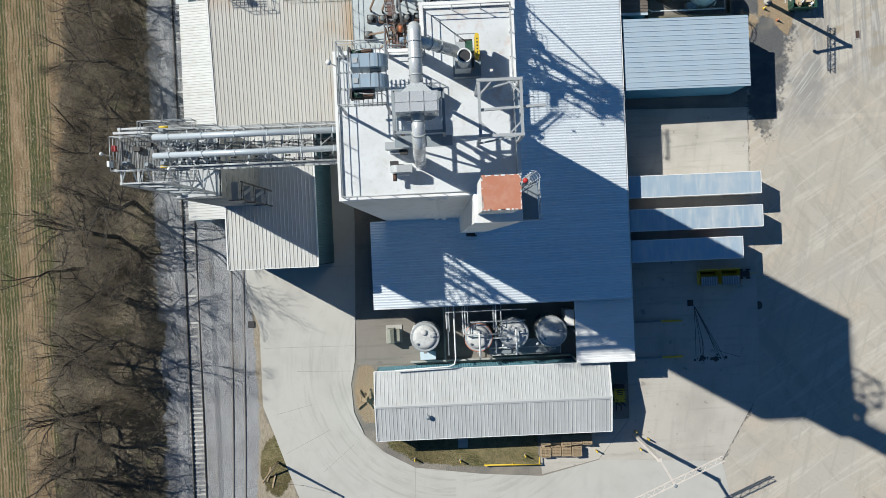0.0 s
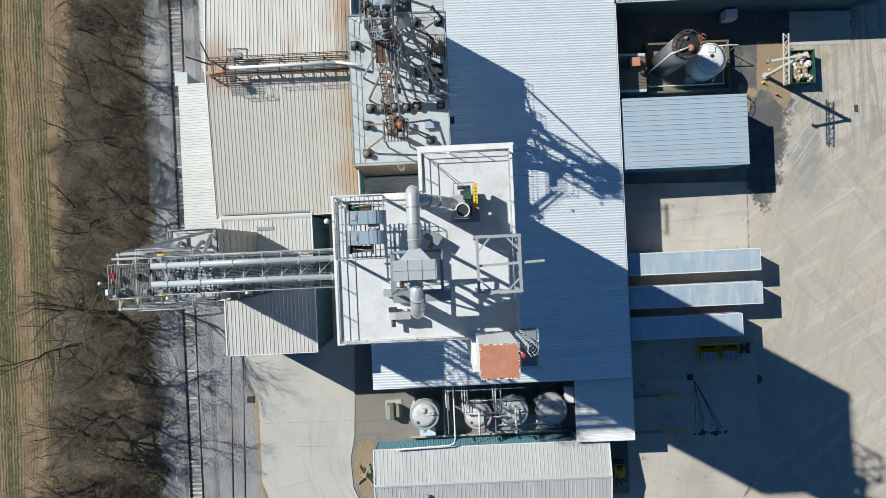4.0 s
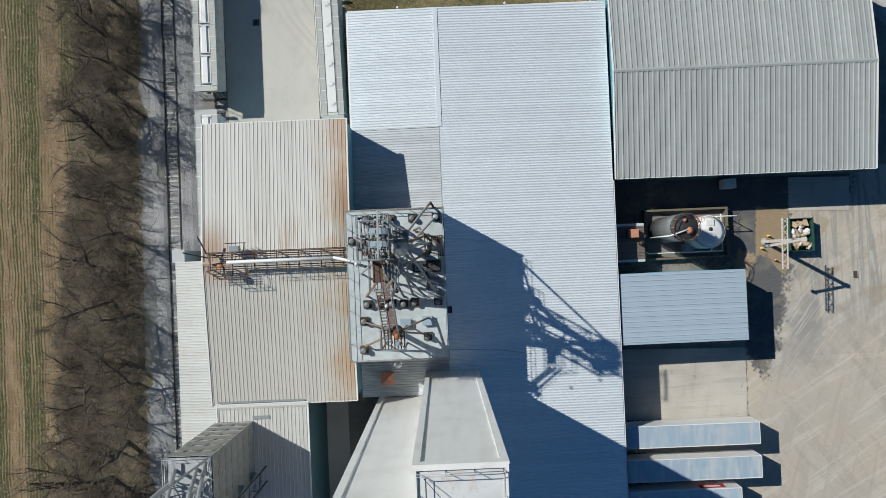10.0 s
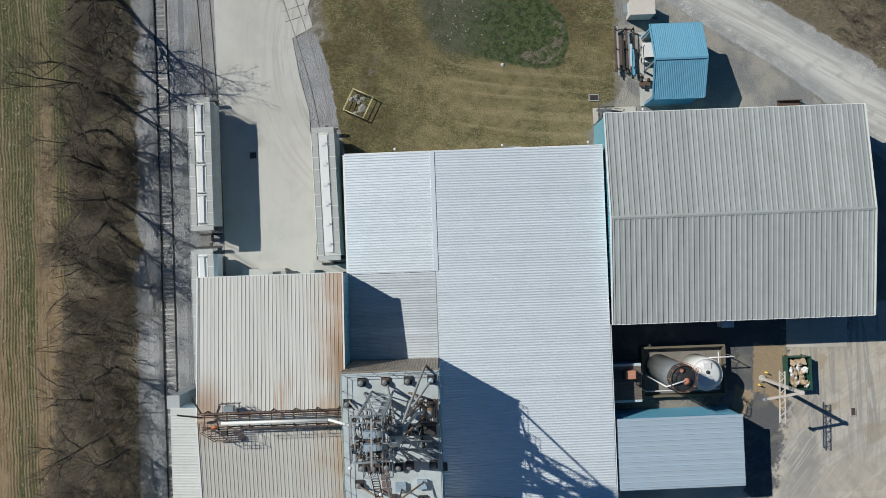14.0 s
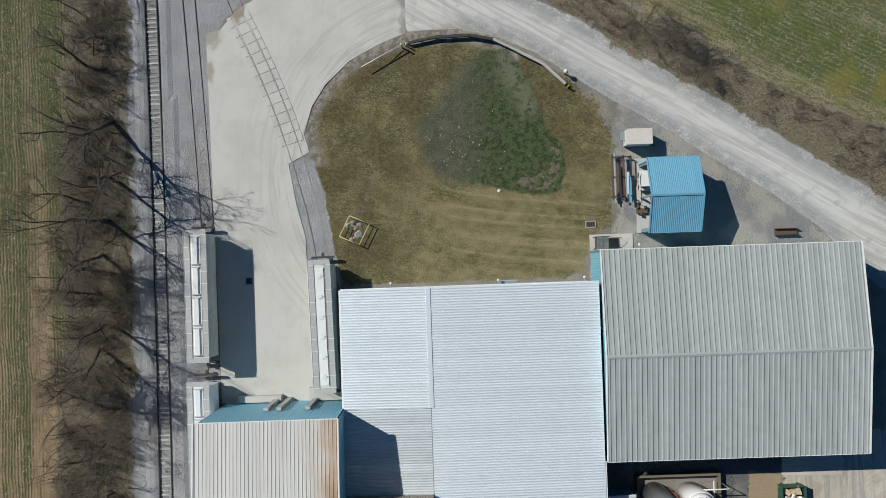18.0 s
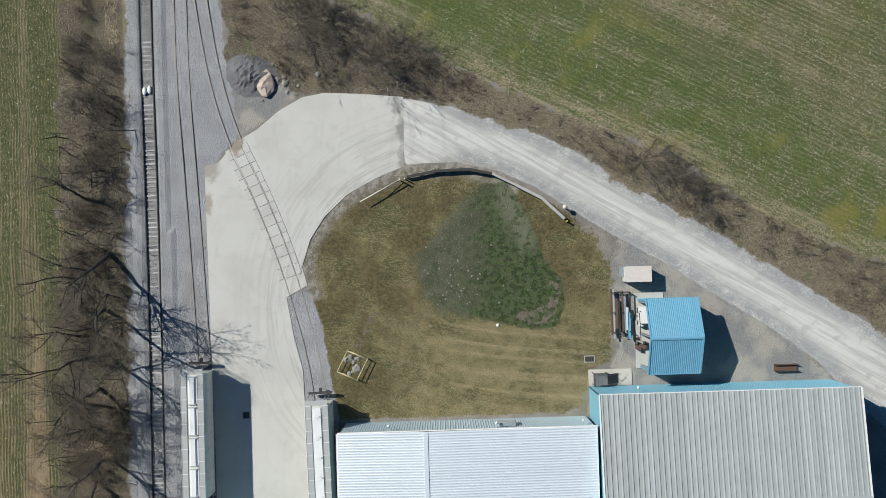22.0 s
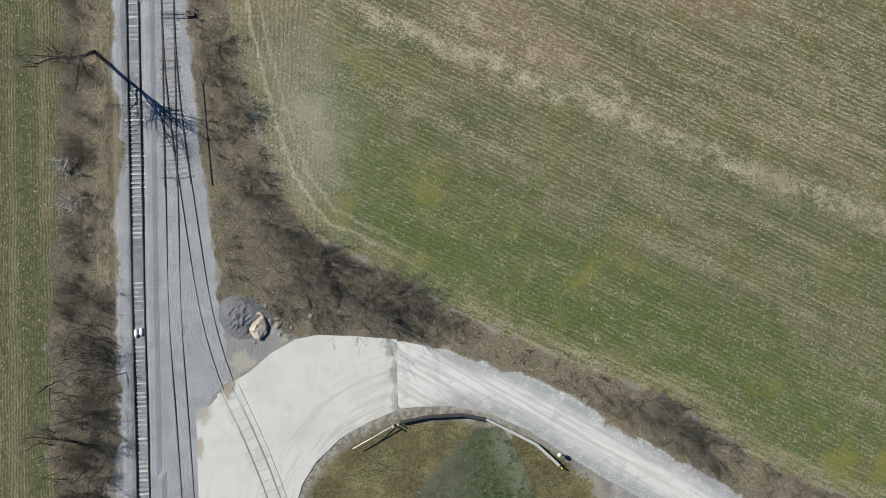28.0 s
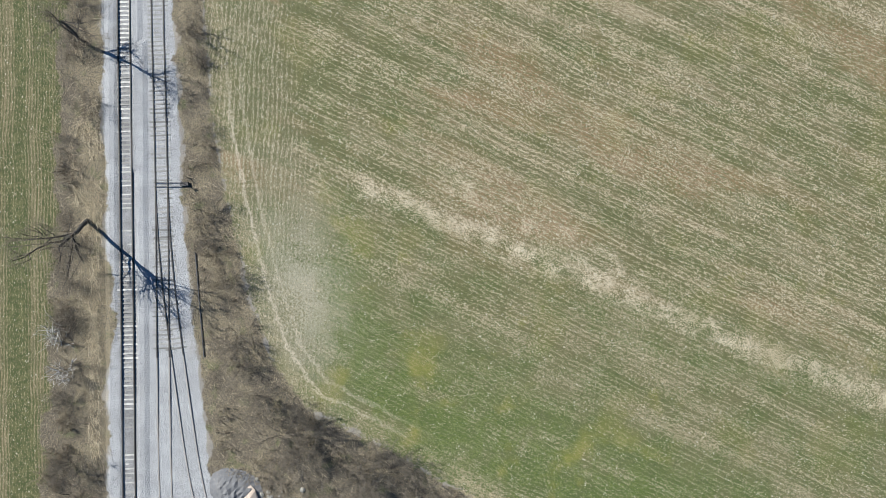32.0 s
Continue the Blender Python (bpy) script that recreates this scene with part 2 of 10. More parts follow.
def old_roof():
    """Cream ribbed sheet with rust that has bled down from the ridge and along the east edge."""
    k = Nodes("rust_stained_roof_sheet")
    tone = k.n("ShaderNodeObjectInfo").outputs["Random"]
    c = k.mix(1.0, (0.585, 0.575, 0.545), k.grey(k.math("MULTIPLY_ADD", tone, 0.10, 0.95)), "MULTIPLY")
    sep = k.n("ShaderNodeSeparateXYZ")
    k.put(sep.inputs[0], k.pos)
    x, y = sep.outputs[0], sep.outputs[1]
    streaks = k.noise(1.0, 5, k.mapped((3.5, 0.10, 1)))
    # south slope darkened: streaky grime plus painted shade, as it faces from the sun
    grime_and_shade = k.step(k.math("ADD", k.math("MULTIPLY", streaks, 9.0), k.math("SUBTRACT", 28.2, y)), 2.0, 9.0)
    c = k.mix(k.math("MULTIPLY", grime_and_shade, 0.35), c, (0.36, 0.335, 0.285))
    c = k.mix(k.math("MULTIPLY", k.step(streaks, 0.50, 0.72), 0.35), c, (0.36, 0.32, 0.26))
    east = k.step(k.math("ADD", x, k.math("MULTIPLY", streaks, 4.0)), -10.2, -5.4)
    near = k.math("SUBTRACT", 1.0, k.step(k.math("ABSOLUTE", k.math("SUBTRACT", y, 29.2)), 0.5, 4.5))
    ridge = k.math("MULTIPLY", near, k.step(k.math("ADD", streaks, k.math("MULTIPLY", k.noise(0.35, 3, k.mapped((1, 0.02, 1))), 0.8)), 0.97, 1.16))
    blot = k.step(k.noise(0.22, 5), 0.36, 0.66)
    amount = k.math("MAXIMUM", k.math("MULTIPLY", east, k.math("MULTIPLY_ADD", blot, 0.65, 0.30)), ridge)
    c = k.mix(k.math("MULTIPLY", amount, 0.8), c, (0.38, 0.20, 0.085))
    span = k.math("SUBTRACT", 1.0, k.step(k.math("ABSOLUTE", k.math("SUBTRACT", y, 32.0)), 1.5, 6.0))
    dark = k.math("MULTIPLY", k.step(k.math("ADD", x, k.math("MULTIPLY", streaks, 2.4)), -8.8, -7.2), span)
    west = k.math("MULTIPLY", k.math("SUBTRACT", 1.0, k.step(k.math("MULTIPLY_ADD", streaks, -3.0, x), -24.0, -20.5)), near)
    c = k.mix(k.math("MULTIPLY", west, 0.7), c, (0.33, 0.19, 0.10))
    c = k.mix(k.math("MULTIPLY", dark, 0.55), c, (0.10, 0.055, 0.03))
    soft = k.step(k.math("ADD", k.math("MULTIPLY_ADD", k.noise(0.30, 4, k.mapped((1.0, 0.55, 1), 20)), 9.0, x), k.math("MULTIPLY", k.math("ABSOLUTE", k.math("SUBTRACT", y, 27.0)), -0.10)), -8.6, -3.4)
    c = k.mix(k.math("MULTIPLY", soft, k.math("MULTIPLY_ADD", blot, 0.40, 0.12)), c, (0.42, 0.265, 0.135))
    return k.end(c, 0.6)


OLD_ROOF = old_roof()


def tower_roof():
    """White membrane with faint pink rust blooms, most of them in the north-east."""
    k = Nodes("white_membrane_roof")
    sep = k.n("ShaderNodeSeparateXYZ")
    k.put(sep.inputs[0], k.pos)
    c = k.mix(k.math("MULTIPLY", k.step(k.noise(0.5, 6), 0.42, 0.72), 0.45), (0.66, 0.68, 0.695), (0.50, 0.50, 0.49))
    c = k.mix(k.math("MULTIPLY", k.step(k.noise(3.0, 6), 0.5, 0.75), 0.35), c, (0.44, 0.42, 0.39))
    corner = k.step(k.math("ADD", sep.outputs[0], k.math("MULTIPLY", sep.outputs[1], 0.6)), 4.5, 11.5)
    bloom = k.step(k.math("ADD", k.noise(0.8, 6), k.math("MULTIPLY", corner, 0.20)), 0.68, 0.84)
    c = k.mix(k.math("MULTIPLY", bloom, 0.5), c, (0.50, 0.36, 0.29))
    k.bump(k.noise(9, 5), 0.15, 0.01)
    return k.end(c, 0.6)


TOWER_ROOF = tower_roof()


def slab(name, base, stain, worn=False):
    k = Nodes(name)
    tone = k.n("ShaderNodeObjectInfo").outputs["Random"]
    c = k.mix(1.0, base, k.grey(k.math("MULTIPLY_ADD", tone, 0.10, 0.95)), "MULTIPLY")
    c = k.mix(k.math("MULTIPLY", k.step(k.noise(0.18, 6), 0.42, 0.72), 0.45), c, stain)
    c = k.mix(k.math("MULTIPLY", k.step(k.noise(0.6, 6, k.mapped((1.6, 0.25, 1), 8)), 0.5, 0.8), 0.4), c, stain)
    c = k.mix(k.math("MULTIPLY", k.step(k.noise(9, 5), 0.5, 0.9), 0.3), c, stain)
    if worn:  # tyre arcs round the lawn, mud carried over the edge and soot at the seam
        way, polar = k.n("ShaderNodeSeparateXYZ"), k.n("ShaderNodeCombineXYZ")
        k.put(way.inputs[0], k.pos)
        dx, dy = k.math("SUBTRACT", way.outputs[0], 5.0), k.math("SUBTRACT", way.outputs[1], 70.5)
        reach = k.math("SQRT", k.math("MULTIPLY_ADD", dx, dx, k.math("MULTIPLY", dy, dy)))
        k.put(polar.inputs[0], k.math("MULTIPLY", reach, 1.9))
        k.put(polar.inputs[1], k.math("MULTIPLY", k.math("ARCTAN2", dx, dy), 2.2))
        arcs = k.step(k.noise(1.0, 5, polar.outputs[0], 0.62), 0.47, 0.63)
        dx2, dy2, bend = k.math("SUBTRACT", way.outputs[0], 0.5), k.math("ADD", way.outputs[1], 14.5), k.n("ShaderNodeCombineXYZ")
        reach2 = k.math("SQRT", k.math("MULTIPLY_ADD", dx2, dx2, k.math("MULTIPLY", dy2, dy2)))
        k.put(bend.inputs[0], k.math("MULTIPLY", reach2, 2.1))
        k.put(bend.inputs[1], k.math("MULTIPLY", k.math("ARCTAN2", dx2, dy2), 2.4))
        marks = k.math("MULTIPLY", k.step(k.noise(1.0, 6, bend.outputs[0], 0.64), 0.49, 0.64), k.step(way.outputs[1], -6.0, -16.0))
        c = k.mix(k.math("MULTIPLY", marks, k.math("MULTIPLY", k.math("SUBTRACT", 1.0, k.step(reach2, 17.0, 23.0)), 0.55)), c, (0.37, 0.355, 0.325))
        near = k.math("SUBTRACT", 1.0, k.step(reach, 18.0, 29.0))
        c = k.mix(k.math("MULTIPLY", arcs, k.math("MULTIPLY", near, 0.6)), c, (0.34, 0.325, 0.295))
        c = k.mix(k.math("MULTIPLY", k.step(k.noise(0.5, 7), 0.50, 0.70), 0.3), c, (0.40, 0.385, 0.355))
        for x, y, size, tone in ((0.2, 92.3, 1.5, (0.20, 0.19, 0.17)), (-0.6, 95.2, 1.1, (0.26, 0.245, 0.22)), (0.1, 89.0, 1.2, (0.24, 0.22, 0.19)), (-20.6, 91.3, 1.4, (0.22, 0.165, 0.11)), (-24.3, 84.0, 1.3, (0.30, 0.25, 0.20)), (-23.8, 88.5, 1.6, (0.30, 0.265, 0.22))):
            a, b = k.math("SUBTRACT", way.outputs[0], x), k.math("MULTIPLY", k.math("SUBTRACT", way.outputs[1], y), 0.6)
            gone = k.math("MULTIPLY_ADD", k.noise(1.3, 5), 1.6, k.math("SQRT", k.math("MULTIPLY_ADD", a, a, k.math("MULTIPLY", b, b))))
            c = k.mix(k.math("MULTIPLY", k.math("SUBTRACT", 1.0, k.step(gone, size * 0.55 + 0.5, size + 0.6)), 0.75), c, tone)
    else:
        c = k.mix(k.math("MULTIPLY", k.step(k.noise(0.5, 7, k.mapped((0.18, 2.4, 1), -1), 0.62), 0.52, 0.68), 0.45), c, stain)
        c = k.mix(k.math("MULTIPLY", k.step(k.noise(0.8, 7), 0.62, 0.72), 0.5), c, (0.13, 0.12, 0.105))
    k.bump(k.noise(14, 5), 0.2, 0.01)
    return k.end(c, 0.88)


APRON = slab("pale_concrete_paving", (0.53, 0.515, 0.475), (0.42, 0.405, 0.37), True)
PAD = slab("grey_concrete_pad", (0.53, 0.495, 0.44), (0.30, 0.275, 0.24))
DARKPAD = slab("dark_stained_concrete", (0.235, 0.215, 0.19), (0.15, 0.138, 0.12))


def ground_material():
    """One sheet of ground: soil, gravel, grass, crops and litter, laid out by the sheet's own zone attributes."""
    k = Nodes("mixed_ground")
    wob = k.math("MULTIPLY_ADD", k.noise(0.5, 6), 1.0, -0.5)
    wob2 = k.math("MULTIPLY_ADD", k.noise(2.5, 5), 0.7, -0.35)
    wobble = k.math("ADD", wob, wob2)

    def zone(name):
        return k.step(k.math("ADD", k.attr(name), k.math("MULTIPLY", wobble, 0.8)), 0.40, 0.60)

    def ragged(name):
        """A zone with a deeply uneven edge."""
        sway = k.math("MULTIPLY_ADD", k.noise(0.22, 5), 1.7, -0.85)
        return k.step(k.math("ADD", k.math("ADD", k.attr(name), sway), k.math("MULTIPLY", wobble, 0.5)), 0.42, 0.58)

    fine = k.noise(7.0, 6)
    speck = k.noise(10.0, 3)
    patch = k.noise(0.12, 5)
    # bare gravelly soil
    c = k.mix(k.step(k.noise(0.3, 6), 0.35, 0.7), (0.20, 0.185, 0.165), (0.30, 0.27, 0.225))
    c = k.mix(k.math("MULTIPLY", k.step(speck, 0.45, 0.75), 0.6), c, (0.30, 0.275, 0.24))
    # beige stone yard with wheel marks
    y = k.mix(k.step(patch, 0.35, 0.65), (0.50, 0.44, 0.36), (0.47, 0.435, 0.38))
    swirl = k.noise(0.30, 7, k.mapped((0.3, 1.8, 1), 52), 0.60, 1.0)
    y = k.mix(k.math("MULTIPLY", k.step(swirl, 0.50, 0.64), 0.6), y, (0.38, 0.345, 0.295))
    ruts = k.noise(0.30, 7, k.mapped((0.22, 2.6, 1), -32), 0.60, 1.2)
    y = k.mix(k.math("MULTIPLY", k.step(ruts, 0.50, 0.62), 0.6), y, (0.58, 0.545, 0.48))
    turns = k.noise(0.24, 7, k.mapped((2.6, 0.25, 1), 16), 0.60, 1.4)
    y = k.mix(k.math("MULTIPLY", k.step(turns, 0.52, 0.64), 0.45), y, (0.37, 0.345, 0.30))
    lanes = k.noise(0.9, 6, k.mapped((1.1, 0.07, 1), -2), 0.62, 0.6)
    y = k.mix(k.math("MULTIPLY", k.attr("lane"), k.math("MULTIPLY", k.step(lanes, 0.46, 0.58), 0.75)), y, (0.29, 0.28, 0.262))
    y = k.mix(k.math("MULTIPLY", k.attr("lane"), k.math("MULTIPLY", k.step(lanes, 0.58, 0.66), 0.6)), y, (0.60, 0.57, 0.52))
    y = k.mix(k.math("MULTIPLY", k.attr("lane"), k.math("MULTIPLY", k.step(k.noise(0.3, 6), 0.52, 0.64), 0.6)), y, (0.33, 0.27, 0.18))
    y = k.mix(k.math("MULTIPLY", k.step(k.noise(0.07, 4), 0.52, 0.68), 0.45), y, (0.37, 0.35, 0.315))
    y = k.mix(k.math("MULTIPLY", k.step(fine, 0.45, 0.85), 0.22), y, (0.33, 0.29, 0.24))
    scuffs = k.noise(1.0, 7, k.mapped((0.16, 2.8, 1), -52), 0.66)
    y = k.mix(k.math("MULTIPLY", k.attr("scuffed"), k.math("MULTIPLY", k.step(k.noise(0.25, 7), 0.42, 0.58), 0.75)), y, (0.27, 0.262, 0.25))
    y = k.mix(k.math("MULTIPLY", k.attr("scuffed"), k.math("MULTIPLY", k.step(scuffs, 0.52, 0.62), 0.6)), y, (0.60, 0.585, 0.55))
    y = k.mix(k.math("MULTIPLY", k.step(k.noise(1.6, 6, k.mapped((0.5, 1.4, 1), 20)), 0.54, 0.68), 0.3), y, (0.36, 0.33, 0.285))
    yard = zone("yard")
    c = k.mix(yard, c, y)
    # dark stone chippings
    d = k.mix(k.step(speck, 0.35, 0.7), (0.185, 0.182, 0.178), (0.33, 0.322, 0.308))
    d = k.mix(k.math("MULTIPLY", k.step(k.noise(0.22, 7), 0.44, 0.60), 0.8), d, (0.40, 0.365, 0.31))
    # much darker chippings south of y = 46, with brown patches
    tarry = k.mix(k.step(speck, 0.40, 0.68), (0.070, 0.072, 0.076), (0.20, 0.20, 0.20))
    tarry = k.mix(k.math("MULTIPLY", k.step(k.noise(0.35, 6), 0.52, 0.68), 0.55), tarry, (0.25, 0.225, 0.185))
    d = k.mix(k.attr("tarry"), d, tarry)
    c = k.mix(zone("fines"), c, d)
    # rust-brown dirt, sandy along the western verge
    parts0 = k.n("ShaderNodeSeparateXYZ")
    k.put(parts0.inputs[0], k.pos)
    split0 = parts0.outputs[0]
    e = k.mix(k.step(fine, 0.35, 0.7), (0.30, 0.215, 0.125), (0.42, 0.325, 0.215))
    e = k.mix(k.math("MULTIPLY", k.step(split0, -10.0, -18.0), 0.75), e, k.mix(k.step(k.noise(2.0, 6, k.mapped((2.5, 0.8, 1))), 0.42, 0.6), (0.46, 0.405, 0.32), (0.33, 0.285, 0.215)))
    c = k.mix(k.math("MULTIPLY", zone("dirt"), 0.85), c, e)
    # rutted stone road
    r = k.mix(k.step(k.noise(0.7, 6, k.mapped((0.14, 2.6, 1), 31), 0.62, 0.5), 0.42, 0.62), (0.60, 0.585, 0.545), (0.45, 0.435, 0.405))
    r = k.mix(k.math("MULTIPLY", k.step(k.noise(0.5, 6), 0.54, 0.68), 0.5), r, (0.36, 0.345, 0.32))
    r = k.mix(k.math("MULTIPLY", k.step(speck, 0.5, 0.8), 0.12), r, (0.30, 0.29, 0.275))
    r = k.mix(k.math("MULTIPLY", k.attr("verge"), k.step(k.math("MULTIPLY_ADD", k.noise(0.6, 5), 0.6, fine), 0.55, 0.85)), r, (0.29, 0.29, 0.285))
    road = k.step(k.math("ADD", k.attr("road"), k.math("MULTIPLY", wobble, 0.35)), 0.40, 0.60)
    c = k.mix(road, c, r)
    # ballast
    stone = k.noise(13.0, 2)
    b = k.mix(k.step(k.noise(0.35, 5), 0.35, 0.7), (0.26, 0.262, 0.268), (0.36, 0.362, 0.37))
    b = k.mix(k.math("MULTIPLY", k.step(stone, 0.46, 0.62), 0.6), b, (0.52, 0.52, 0.53))
    b = k.mix(k.step(speck, 0.50, 0.68), b, (0.13, 0.13, 0.135))
    b = k.mix(k.math("MULTIPLY", k.step(k.noise(0.22, 6, k.mapped((1.5, 0.4, 1))), 0.55, 0.75), 0.6), b, (0.22, 0.195, 0.165))
    oil = k.math("MULTIPLY", k.attr("oily"), 0.95)
    oil = k.math("MULTIPLY", oil, k.math("MULTIPLY_ADD", k.step(k.noise(0.25, 4), 0.35, 0.65), 0.4, 0.2))
    b = k.mix(oil, b, k.mix(k.step(fine, 0.4, 0.65), (0.055, 0.050, 0.046), (0.14, 0.13, 0.12)))
    c = k.mix(zone("ballast"), c, b)
    # leaf litter and dry grass under the brush
    l = k.mix(k.step(fine, 0.35, 0.7), (0.084, 0.070, 0.050), (0.185, 0.152, 0.106))
    gaps = k.step(k.math("ADD", k.noise(0.28, 5), k.math("MULTIPLY", k.attr("grassy"), 0.22)), 0.50, 0.66)
    l = k.mix(k.math("MULTIPLY", gaps, k.step(fine, 0.36, 0.60)), l, (0.235, 0.195, 0.125))
    l = k.mix(k.math("MULTIPLY", k.step(k.noise(0.5, 4), 0.56, 0.70), 0.6), l, (0.115, 0.125, 0.05))
    l = k.mix(k.math("MULTIPLY", k.step(k.chips((6.5, 12.0), 35), 0.82, 0.88), 0.45), l, (0.27, 0.235, 0.18))
    l = k.mix(k.math("MULTIPLY", k.step(speck, 0.53, 0.65), 0.65), l, (0.032, 0.028, 0.023))
    c = k.mix(ragged("litter"), c, l)
    # winter lawn
    g = k.mix(k.step(k.noise(0.24, 7), 0.40, 0.60), (0.066, 0.074, 0.020), (0.165, 0.135, 0.055))
    g = k.mix(k.math("MULTIPLY", k.step(k.noise(0.33, 7), 0.46, 0.70), 0.65), g, (0.060, 0.070, 0.021))
    mown = k.noise(0.8, 6, k.mapped((0.12, 1.6, 1), 12), 0.6, 0.5)
    tan = k.math("MULTIPLY", k.attr("tan"), k.step(k.noise(0.18, 6), 0.36, 0.58))
    g = k.mix(k.math("MULTIPLY", tan, 0.6), g, (0.32, 0.255, 0.13))
    g = k.mix(k.math("MULTIPLY", k.step(mown, 0.48, 0.62), k.math("MULTIPLY_ADD", k.attr("tan"), 0.4, 0.3)), g, (0.25, 0.205, 0.11))
    g = k.mix(k.math("MULTIPLY", k.step(fine, 0.44, 0.66), 0.6), g, (0.25, 0.21, 0.115))
    g = k.mix(k.math("MULTIPLY", k.step(k.math("MULTIPLY_ADD", k.noise(0.5, 5), 0.5, k.chips((4.0, 11.0), 12)), 0.80, 0.95), 0.6), g, (0.30, 0.245, 0.135))
    g = k.mix(k.math("MULTIPLY", k.step(k.math("MULTIPLY_ADD", k.noise(0.7, 4), 0.4, k.noise(15.0, 3)), 0.68, 0.82), 0.75), g, (0.048, 0.050, 0.018))
    g = k.mix(k.math("MULTIPLY", k.math("SUBTRACT", 1.0, k.attr("tan")), k.math("MULTIPLY", k.step(k.noise(0.22, 6), 0.40, 0.58), 0.75)), g, k.mix(k.step(k.noise(2.2, 5), 0.42, 0.6), (0.058, 0.050, 0.018), (0.130, 0.098, 0.042)))
    g = k.mix(k.math("MULTIPLY", k.math("SUBTRACT", 1.0, k.step(k.math("MULTIPLY_ADD", wobble, 0.5, k.math("ABSOLUTE", k.math("SUBTRACT", k.attr("mow"), 0.9))), 0.02, 0.36)), k.math("MULTIPLY", k.math("MULTIPLY", k.attr("mown"), k.step(k.noise(0.45, 4), 0.30, 0.56)), k.step(fine, 0.36, 0.60))), g, (0.36, 0.295, 0.17))
    c = k.mix(zone("lawn"), c, g)
    # worn earth along the apron's inner edge
    worn = k.math("MULTIPLY", k.attr("edge"), k.step(k.math("MULTIPLY_ADD", k.noise(0.5, 5), 0.5, fine), 0.52, 0.74))
    c = k.mix(worn, c, k.mix(k.step(k.noise(1.2, 6), 0.42, 0.58), (0.185, 0.165, 0.135), (0.33, 0.305, 0.265)))
    # wet hollow in the lawn: grey silt to the west, rank green to the east
    side = k.step(k.math("ADD", k.attr("wet_east"), k.math("MULTIPLY", wobble, 1.6)), 0.15, 0.85)
    silt = k.mix(k.step(k.noise(0.5, 6), 0.40, 0.60), (0.058, 0.067, 0.034), (0.100, 0.104, 0.066))
    silt = k.mix(k.math("MULTIPLY", k.step(speck, 0.57, 0.66), 0.7), silt, (0.27, 0.265, 0.225))
    rank = k.mix(k.step(k.noise(1.3, 8), 0.46, 0.54), (0.022, 0.038, 0.011), (0.078, 0.092, 0.046))
    rank = k.mix(k.math("MULTIPLY", k.step(k.noise(2.6, 7), 0.51, 0.56), 0.8), rank, (0.040, 0.096, 0.014))
    rank = k.mix(k.math("MULTIPLY", k.step(k.noise(3.4, 5), 0.60, 0.66), 0.6), rank, (0.19, 0.175, 0.13))
    rank = k.mix(k.math("MULTIPLY", k.attr("wet_pale"), k.math("MULTIPLY_ADD", k.step(k.noise(0.9, 7), 0.42, 0.50), 0.8, 0.15)), rank, k.mix(k.step(fine, 0.42, 0.6), (0.125, 0.138, 0.082), (0.205, 0.212, 0.150)))
    silt = k.mix(k.math("MULTIPLY", k.step(k.math("MULTIPLY_ADD", k.noise(0.35, 4), 0.35, k.chips((10.0, 10.0))), 1.10, 1.14), 0.55), silt, (0.26, 0.255, 0.22))
    w = k.mix(side, silt, rank)
    w = k.mix(k.math("MULTIPLY", k.step(fine, 0.5, 0.66), 0.5), w, (0.022, 0.030, 0.012))
    c = k.mix(k.math("MULTIPLY", k.step(k.math("ADD", k.attr("wet"), k.math("MULTIPLY", wobble, 0.6)), 0.32, 0.68), 0.9), c, w)
    c = k.mix(k.math("MULTIPLY", zone("mud"), k.math("MULTIPLY", k.step(k.noise(0.9, 6, distort=0.8), 0.47, 0.54), 0.9)), c, k.mix(k.step(fine, 0.4, 0.6), (0.11, 0.09, 0.062), (0.20, 0.175, 0.135)))
    # western field, rows along y
    bands = k.noise(1.0, 4, k.mapped((0.42, 0.012, 1)))
    split = k.n("ShaderNodeSeparateXYZ")
    k.put(split.inputs[0], k.pos)
    north = k.step(split.outputs[1], 25.0, 105.0)
    sway = k.math("MULTIPLY_ADD", k.noise(0.12, 3), 1.2, split.outputs[0])
    drill = k.math("SINE", k.math("MULTIPLY", sway, 6.283 / 0.38))
    soil = k.mix(k.step(k.noise(0.8, 6, k.mapped((1.0, 0.3, 1))), 0.38, 0.62), k.mix(north, (0.225, 0.150, 0.082), (0.115, 0.105, 0.052)), k.mix(north, (0.320, 0.230, 0.138), (0.165, 0.138, 0.074)))
    leaf = k.mix(k.step(k.noise(1.4, 5), 0.40, 0.62), (0.056, 0.068, 0.020), (0.094, 0.098, 0.036))
    sown = k.math("ADD", k.math("MULTIPLY_ADD", drill, 0.075, k.math("MULTIPLY_ADD", north, 0.085, bands)), k.math("MULTIPLY_ADD", k.noise(1.0, 4, k.mapped((2.2, 0.35, 1))), 0.34, -0.17))
    f = k.mix(k.step(sown, 0.44, 0.58), soil, leaf)
    dry = k.math("MULTIPLY_ADD", drill, -0.10, k.math("MULTIPLY_ADD", bands, -0.25, k.chips((15.0, 7.0))))
    f = k.mix(k.math("MULTIPLY", k.step(dry, 0.66, 0.76), 0.5), f, (0.40, 0.325, 0.215))
    f = k.mix(k.math("MULTIPLY", k.step(k.chips((8.0, 7.0)), 0.988, 0.995), 0.75), f, (0.50, 0.45, 0.36))
    f = k.mix(k.math("MULTIPLY", k.step(fine, 0.54, 0.66), 0.45), f, (0.056, 0.050, 0.024))
    c = k.mix(ragged("field_w"), c, f)
